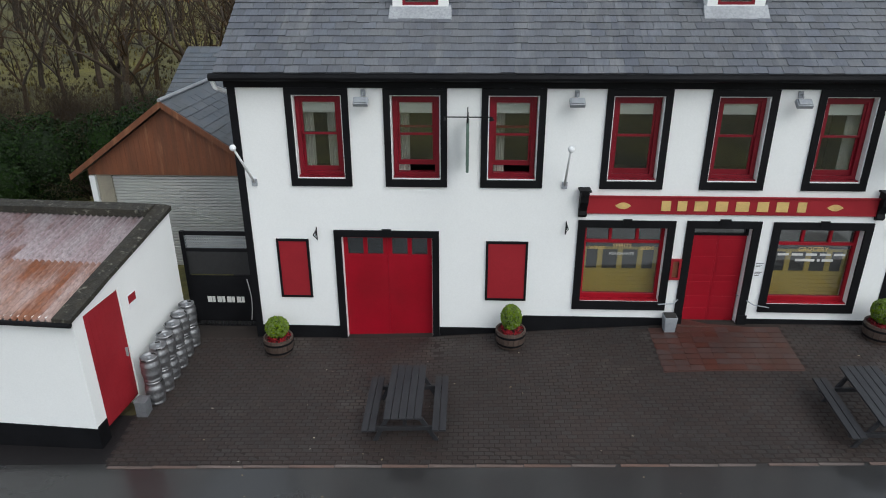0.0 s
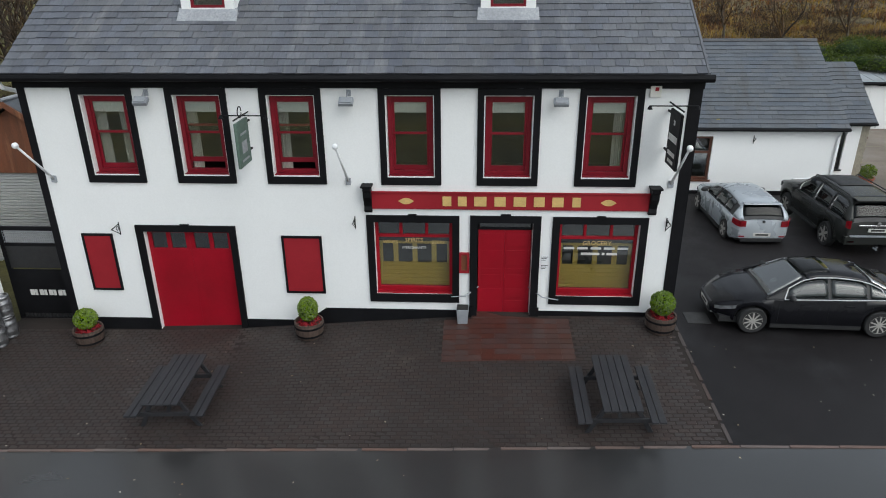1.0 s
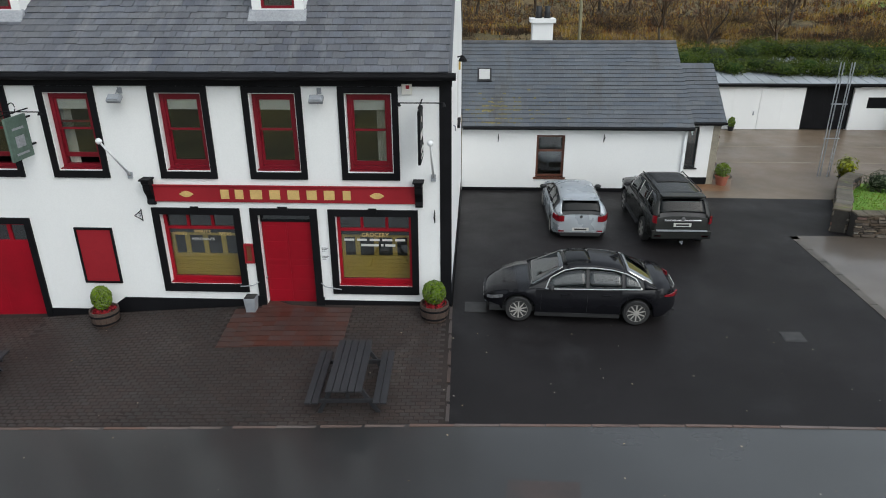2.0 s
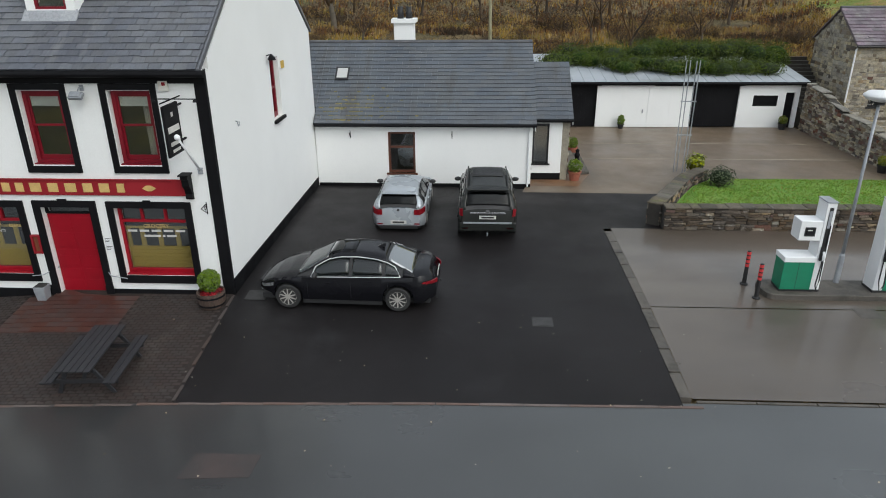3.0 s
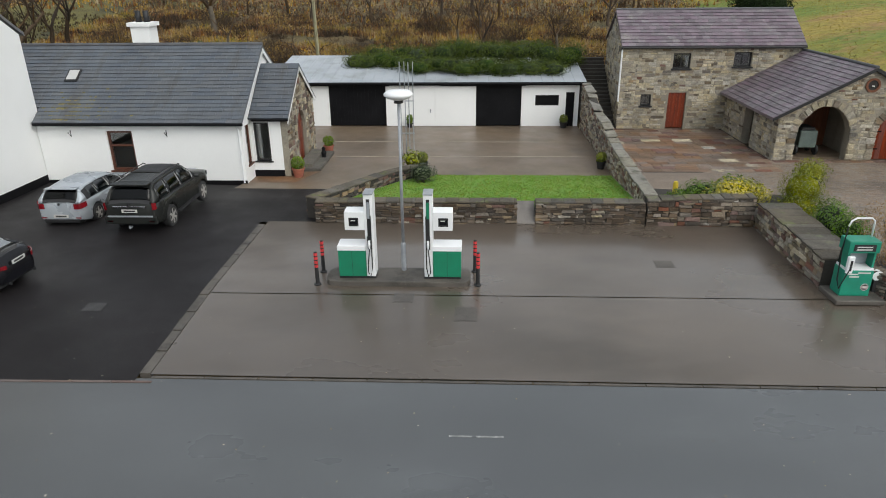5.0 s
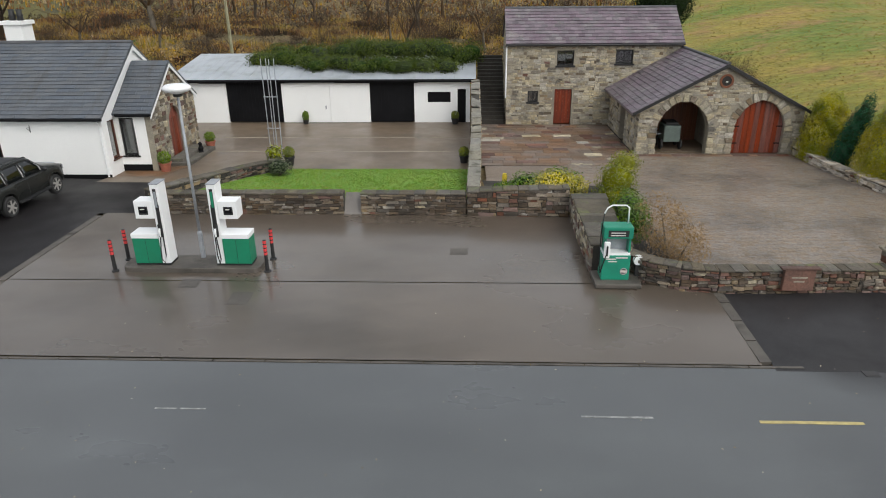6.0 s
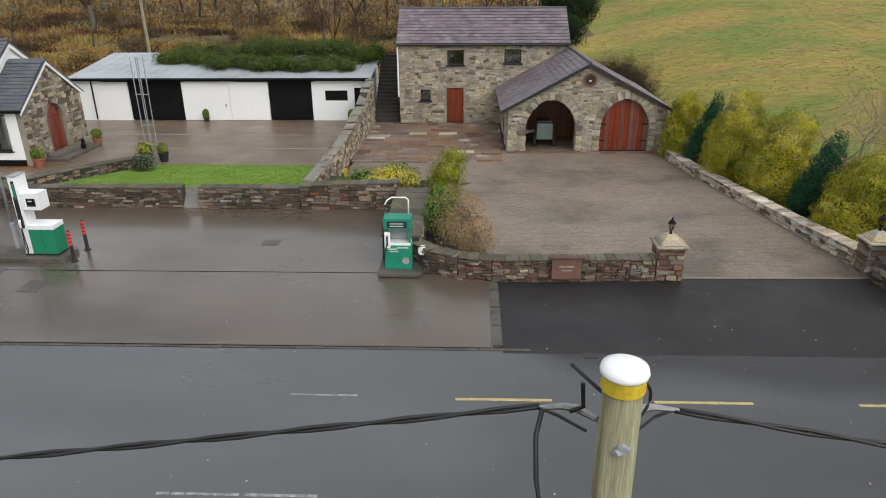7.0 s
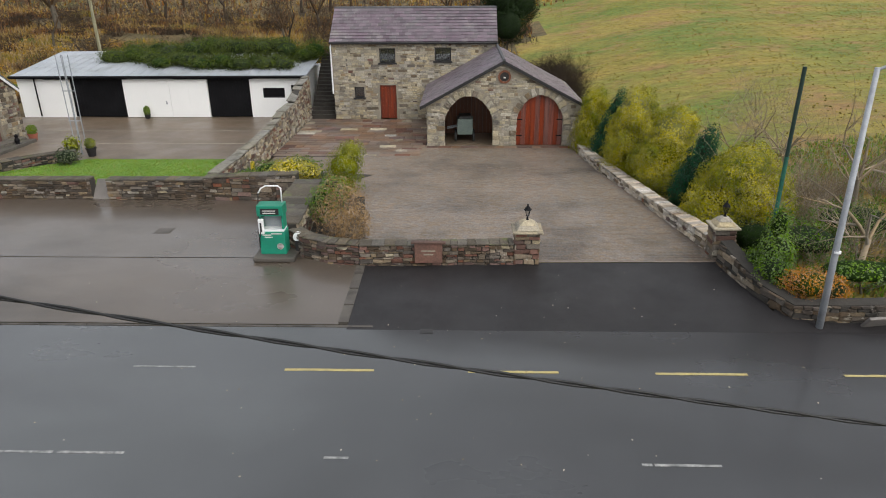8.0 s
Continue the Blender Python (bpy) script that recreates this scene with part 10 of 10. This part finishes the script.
tufts("verge_grass", "rank grass behind the roadside wall", (53.8, 72), (11.9, 26), 9000, .2, 6, [LAWN, PASTURE, IVY, STRAW], (.4, .3, .15, .15), lambda x, y: y > 12 and x > 53.8, 4, .02)
tufts("field_grass", "dull rough grass beyond the garage", (-34, -8), (30, 72), 5000, .25, 5, [DULLGRASS, DARKTWIG], (.6, .4), lambda x, y: True, 5, .04)


def lawn_z(x, y):
    return 0.62 - 0.50 * max(0, min(1, (y - 20.3) / 5.8))


def lawn_left(y):
    return lerp_table(y, [20.3, 21.6, 23.2, 24.7, 26.1], [24.15, 24.75, 25.5, 26.3, 27.3])


nv = 12
vs, fs = [], []
for j in range(nv + 1):
    y = 20.32 + (26.1 - 20.32) * j / nv
    for i in range(25):
        x = lawn_left(y) + (35.26 - lawn_left(y)) * i / 24
        vs.append((x, y, lawn_z(x, y) + .02 * noise.noise((x, y, 1))))
for j in range(nv):
    for i in range(24):
        k = j * 25 + i
        fs.append((k, k + 1, k + 26, k + 25))
tagged(new("lawn", mesh_np("lawn", vs, fs, GRASS, True)), "bright green lawn behind the garden wall", "lawn", kind="structure")
tufts("lawn_grass", "short bright lawn grass", (24.2, 35.2), (20.4, 26.1), 12000, .04, 6, [LAWN, PASTURE], (.85, .15), lambda x, y: lawn_left(y) + .1 < x < 35.2, 6, .008, lawn_z, 0.0, 1.1, "lawn")
# earth bed inside the corner walls
sheet("shrub_bed", ((36.0, 20.2), (40.4, 20.2), (41.4, 21.6), (35.8, 22.6)), DARKJOINT, 0.55, "dark earth bed under the corner shrubs", "flower bed")
sheet("shrub_bed_side", ((40.0, 15.0), (42.0, 14.5), (41.2, 20.2), (39.7, 20.2)), DARKJOINT, 0.06, "dark earth strip under the side shrubs", "flower bed")

# fallen leaves and grit on the wet ground
rng = np.random.default_rng(12)
V, F, n = [], [], 0
for k in range(420):
    x, y = rng.uniform(-4, 60), rng.uniform(5.0, 14.0)
    z = ground_z(x, y) + .024
    s = rng.uniform(.012, .035)
    a = rng.uniform(0, 6.28)
    V += [(x + s * math.cos(a + q) * w, y + s * math.sin(a + q) * w, z + .006 * (i % 2)) for i, (q, w) in enumerate(((0, 1), (1.57, .6), (3.14, 1), (4.71, .6)))]
    F.append((n, n + 1, n + 2, n + 3))
    n += 4
tagged(new("fallen_leaves", mesh_np("fallen_leaves", V, F, leaf("litter", (.42, .38, .30), (.2, .15, .09), .5))), "scattered fallen leaves on wet ground", "leaves", kind="stuff")

# ---- kerbs, markings and paving ----
def flat_stone(x, y, w, d, depth, lift, turn=0.0):
    """Matrix that lays a unit brick on the ground at x, y."""
    gx, gy = (ground_z(x + .2, y) - ground_z(x - .2, y)) / .4, (ground_z(x, y + .2) - ground_z(x, y - .2)) / .4
    c, s = math.cos(turn), math.sin(turn)
    u, v = Vector((c, s, gx * c + gy * s)), Vector((-s, c, -gx * s + gy * c))
    return frame_matrix((x, y, ground_z(x, y) + lift), u * w, v * d, Vector((0, 0, depth)))


BRICK = [unit_brick()]
r = random.Random(21)
kerb = tagged(new("kerb"), "low worn concrete kerb along the road", "kerb", kind="structure")
HOUSES.add(kerb.name)
PINK = mat("pinkish_kerb", (0.135, 0.092, 0.078), (0.100, 0.072, 0.062), 0.6, 1.5, 50, 0.35, pieces=0.05)
items = []
x = -5.5
while x < 22.2:
    w = 0.9
    items.append((0, 0, flat_stone(x + w / 2, 10.42, w - .002, 0.065, .25, .022 + r.uniform(-.004, .004))))
    x += w
y = 10.5
while y < 14.2:
    items.append((0, 1, flat_stone(11.45 - .02 * (y - 10.7), y + .3, 0.075, .596, .2, .022, 0)))
    y += .6
pieces(kerb, "kerb_stone", [unit_tile()], items, [PINK, mat("dull_edging_brick", (0.062, 0.044, 0.038), (0.045, 0.034, 0.030), 0.6, 1.5, 50, 0.35, pieces=0.15)], 120, "kerb stones")
edge = tagged(new("forecourt_edge"), "pale concrete edging strip of the forecourt", "kerb", kind="structure")
HOUSES.add(edge.name)
items = []
y = 10.7
while y < 19.6:
    items.append((0, 0, flat_stone(22.12, y + .45, .24, .885, .2, .022)))
    y += .9
x = 22.3
while x < 41.6:
    items.append((0, 0, flat_stone(x + .6, 10.61, 1.197, .07, .2, .014)))
    x += 1.2
y = 10.75
while y < 13.8:
    items.append((0, 0, flat_stone(41.93, y + .45, .26, .885, .2, .02 + r.uniform(-.006, .006))))
    y += .9
pieces(edge, "edging_slab", [unit_tile()], items, [ISLAND], 60, "edging slabs")

# road markings
def marking(x0, x1, y, w, material, seed, label):
    rr = random.Random(seed)
    bm = bm_new()
    s = x0
    while s < x1:
        e = min(x1, s + rr.uniform(.15, .45))
        a, b = rr.uniform(.75, 1.0), rr.uniform(.75, 1.0)
        z0, z1 = road_z(s), road_z(e)
        hull(bm, [(s, y - w / 2 * a, z0 + .002), (e, y - w / 2 * a, z1 + .002), (e, y + w / 2 * b, z1 + .002), (s, y + w / 2 * b, z0 + .002)], [(s, y - w / 2 * a, z0 + .007), (e, y - w / 2 * a, z1 + .007), (e, y + w / 2 * b, z1 + .007), (s, y + w / 2 * b, z0 + .007)])
        s = e + (0.0 if rr.random() < .7 else rr.uniform(.02, .10) if material is WHITEPAINT else 0)
    solid("road_marking", bm, material, label, "road marking", "road markings", "structure")


for k, x0 in enumerate((40.98, 45.03, 49.11, 53.15, 57.2)):
    marking(x0, x0 + 1.98, 8.66 - .012 * k, .095, YELLOWPAINT, k, "yellow painted road dash")
marking(37.55, 38.95, 8.74, .06, WHITEPAINT, 11, "worn faded road dash")
marking(28.95, 30.0, 8.80, .05, WHITEPAINT, 12, "worn faded road dash")
marking(35.96, 38.75, 5.84, .07, WHITEPAINT, 13, "worn white edge line")
marking(48.1, 49.5, 5.70, .07, WHITEPAINT, 14, "worn white edge line")
marking(42.4, 42.85, 5.78, .07, WHITEPAINT, 15, "worn white edge line")
bm = bm_new()
hull(bm, [(12.5, 8.2, road_z(12.5) - .02), (13.8, 8.25, road_z(13.8) - .02), (13.85, 8.85, road_z(13.85) - .02), (12.6, 8.9, road_z(12.6) - .02)], [(12.5, 8.2, road_z(12.5) + .005), (13.8, 8.25, road_z(13.8) + .005), (13.85, 8.85, road_z(13.85) + .005), (12.6, 8.9, road_z(12.6) + .005)])
solid("road_patch", bm, RUSTPATCH, "brownish repair patch in the road", "road patch", kind="structure")
bm = bm_new()
for (x0, y0), (x1, y1) in (((20.5, 32.7), (35.2, 32.7)), ((22.0, 29.6), (35.2, 29.6))):
    box(bm, x0, x1, y0 - .035, y0 + .035, ground_z(x0, y0) - .01, ground_z(x0, y0) + .014)
solid("yard_line", bm, MORTAR, "pale joint lines across the rear yard", "line", kind="structure")

# brick paving before the pub
pave = tagged(new("paving"), "brindle brick paving before the pub, worn and wet", "paving", kind="structure")
HOUSES.add(pave.name)
items = []
W_, D_ = .205, .105
rows = int((14.70 - 10.48) / D_)
for j in range(rows):
    y = 10.48 + D_ * (j + .5)
    x = -5.52 - (.5 * W_ if j % 2 else 0)
    end = 11.38 - .02 * (y - 10.7)
    while x < end:
        c = x + W_ / 2
        x += W_
        if c + W_ / 2 > end + .03 or (5.83 < c < 8.86 and 13.02 < y) or (c < -3.9 and y > 14.75):
            continue
        items.append((0, 0, flat_stone(c, y, W_ - .008, D_ - .008, .06, .018 + r.uniform(-.0035, .0035))))
r.shuffle(items)
items.sort(key=lambda q: q[2].translation.y > 10.95)
pieces(pave, "paving_brick", BRICK, items, [PAVER], 300, "worn brick pavers")
sheet("paving_bed", ((-5.55, 10.46), (11.44, 10.46), (11.36, 14.74), (-5.55, 15.3)), GROUT, 0.0135, "sandy bed of the brick paving", "paving")
sheet("passage", ((-5.6, 15.25), (-3.76, 15.25), (-3.76, 25.0), (-5.6, 25.0)), TARMAC, 0.008, "dark passage behind the gate", "passage")
tiles = tagged(new("entrance_tiles"), "patch of red-brown paving tiles at the door", "paving", kind="structure")
HOUSES.add(tiles.name)
items = []
for j in range(8):
    for i in range(10):
        items.append((0, 0, flat_stone(5.83 + .303 * (i + .5), 13.03 + .19 * (j + .5), .300, .187, .06, .022 + r.uniform(-.002, .002))))
sheet("tile_bed", ((5.82, 13.0), (8.87, 13.0), (8.87, 14.58), (5.82, 14.58)), REDMAT, 0.016, "red-brown bed of the entrance tiles", "paving")
pieces(tiles, "tile", [unit_tile()], items, [REDMAT], 80, "")

# flagstones in the barn yard
flags = tagged(new("flagstones"), "wet multicoloured flagstones before the barn", "paving", kind="structure")
HOUSES.add(flags.name)
items = []
y = 27.0
while y < 35.85:
    d = r.uniform(.35, .6)
    x = 35.85
    x1 = 43.05 if y > 28.6 else 50.4 if y > 28.3 else 42.9
    while x < x1:
        w = min(r.uniform(.4, 1.1), x1 - x)
        if w > .1:
            items.append((0, r.choices((0, 1, 2), (7, 1.6, .8))[0], flat_stone(x + w / 2, y + d / 2, w - .015, d - .015, .05, .024 + r.uniform(-.003, .003))))
        x += w
    y += d
pieces(flags, "flagstone", BRICK, items, [FLAG, REDSTONE, BARN], 300, "flagstones")
sheet("flag_bed", ((35.8, 26.9), (43.1, 26.9), (43.1, 35.9), (35.8, 35.9)), DARKJOINT, 0.006, "dark bed between flagstones", "paving")
items = []
apron = tagged(new("arch_apron"), "row of red stone sills before the arches", "paving", kind="structure")
HOUSES.add(apron.name)
x = 43.1
while x < 50.6:
    w = r.uniform(.4, .9)
    items.append((0, r.choice((0, 1)), flat_stone(x + w / 2, 28.82, w - .02, .36, .06, .03)))
    x += w
pieces(apron, "sill_stone", BRICK, items, [REDSTONE, FLAG], 30, "")
bm = bm_new()
hull(bm, [(30.88, 19.92, .1), (31.5, 19.92, .1), (31.5, 20.5, .1), (30.88, 20.5, .1)], [(30.88, 19.92, .24), (31.5, 19.92, .24), (31.5, 20.5, .86), (30.88, 20.5, .86)])
solid("garden_ramp", bm, KERB, "sloping concrete slab in the wall gap", "ramp", kind="structure", bevel=0.015)
sheet("porch_paving", ((19.98, 25.1), (21.9, 25.1), (22.6, 26.9), (20.0, 26.1)), FLAG, 0.018, "mossy paving beside the porch", "paving")

# setts of the courtyard
setts = tagged(new("setts"), "worn brown setts of the courtyard, laid in rows", "paving", kind="structure")
HOUSES.add(setts.name)
items = []
y = 14.35
while y < 28.6:
    d = r.uniform(.10, .13)
    f = (y - 14.2) / 15.0
    x, x1 = 41.7 - 2.4 * f + (0.9 if y < 15.2 else 0), 52.3 - 1.45 * f
    x += r.uniform(-.2, 0)
    while x < x1 - .15:
        w = r.uniform(.12, .24)
        if not (x + w > 42.95 and y > 28.45):
            items.append((0, 0, flat_stone(x + w / 2, y + d / 2, w - .007, d - .007, .05, .02 + r.uniform(-.003, .003), r.uniform(-.02, .02))))
        x += w
    y += d
items.sort(key=lambda q: q[2].translation.y)
pieces(setts, "sett", [unit_tile()], items, [SETTSTONE], 300, "field of worn setts")

# ---- the loose pieces of roofs, walls and paving ----
lay_pieces()
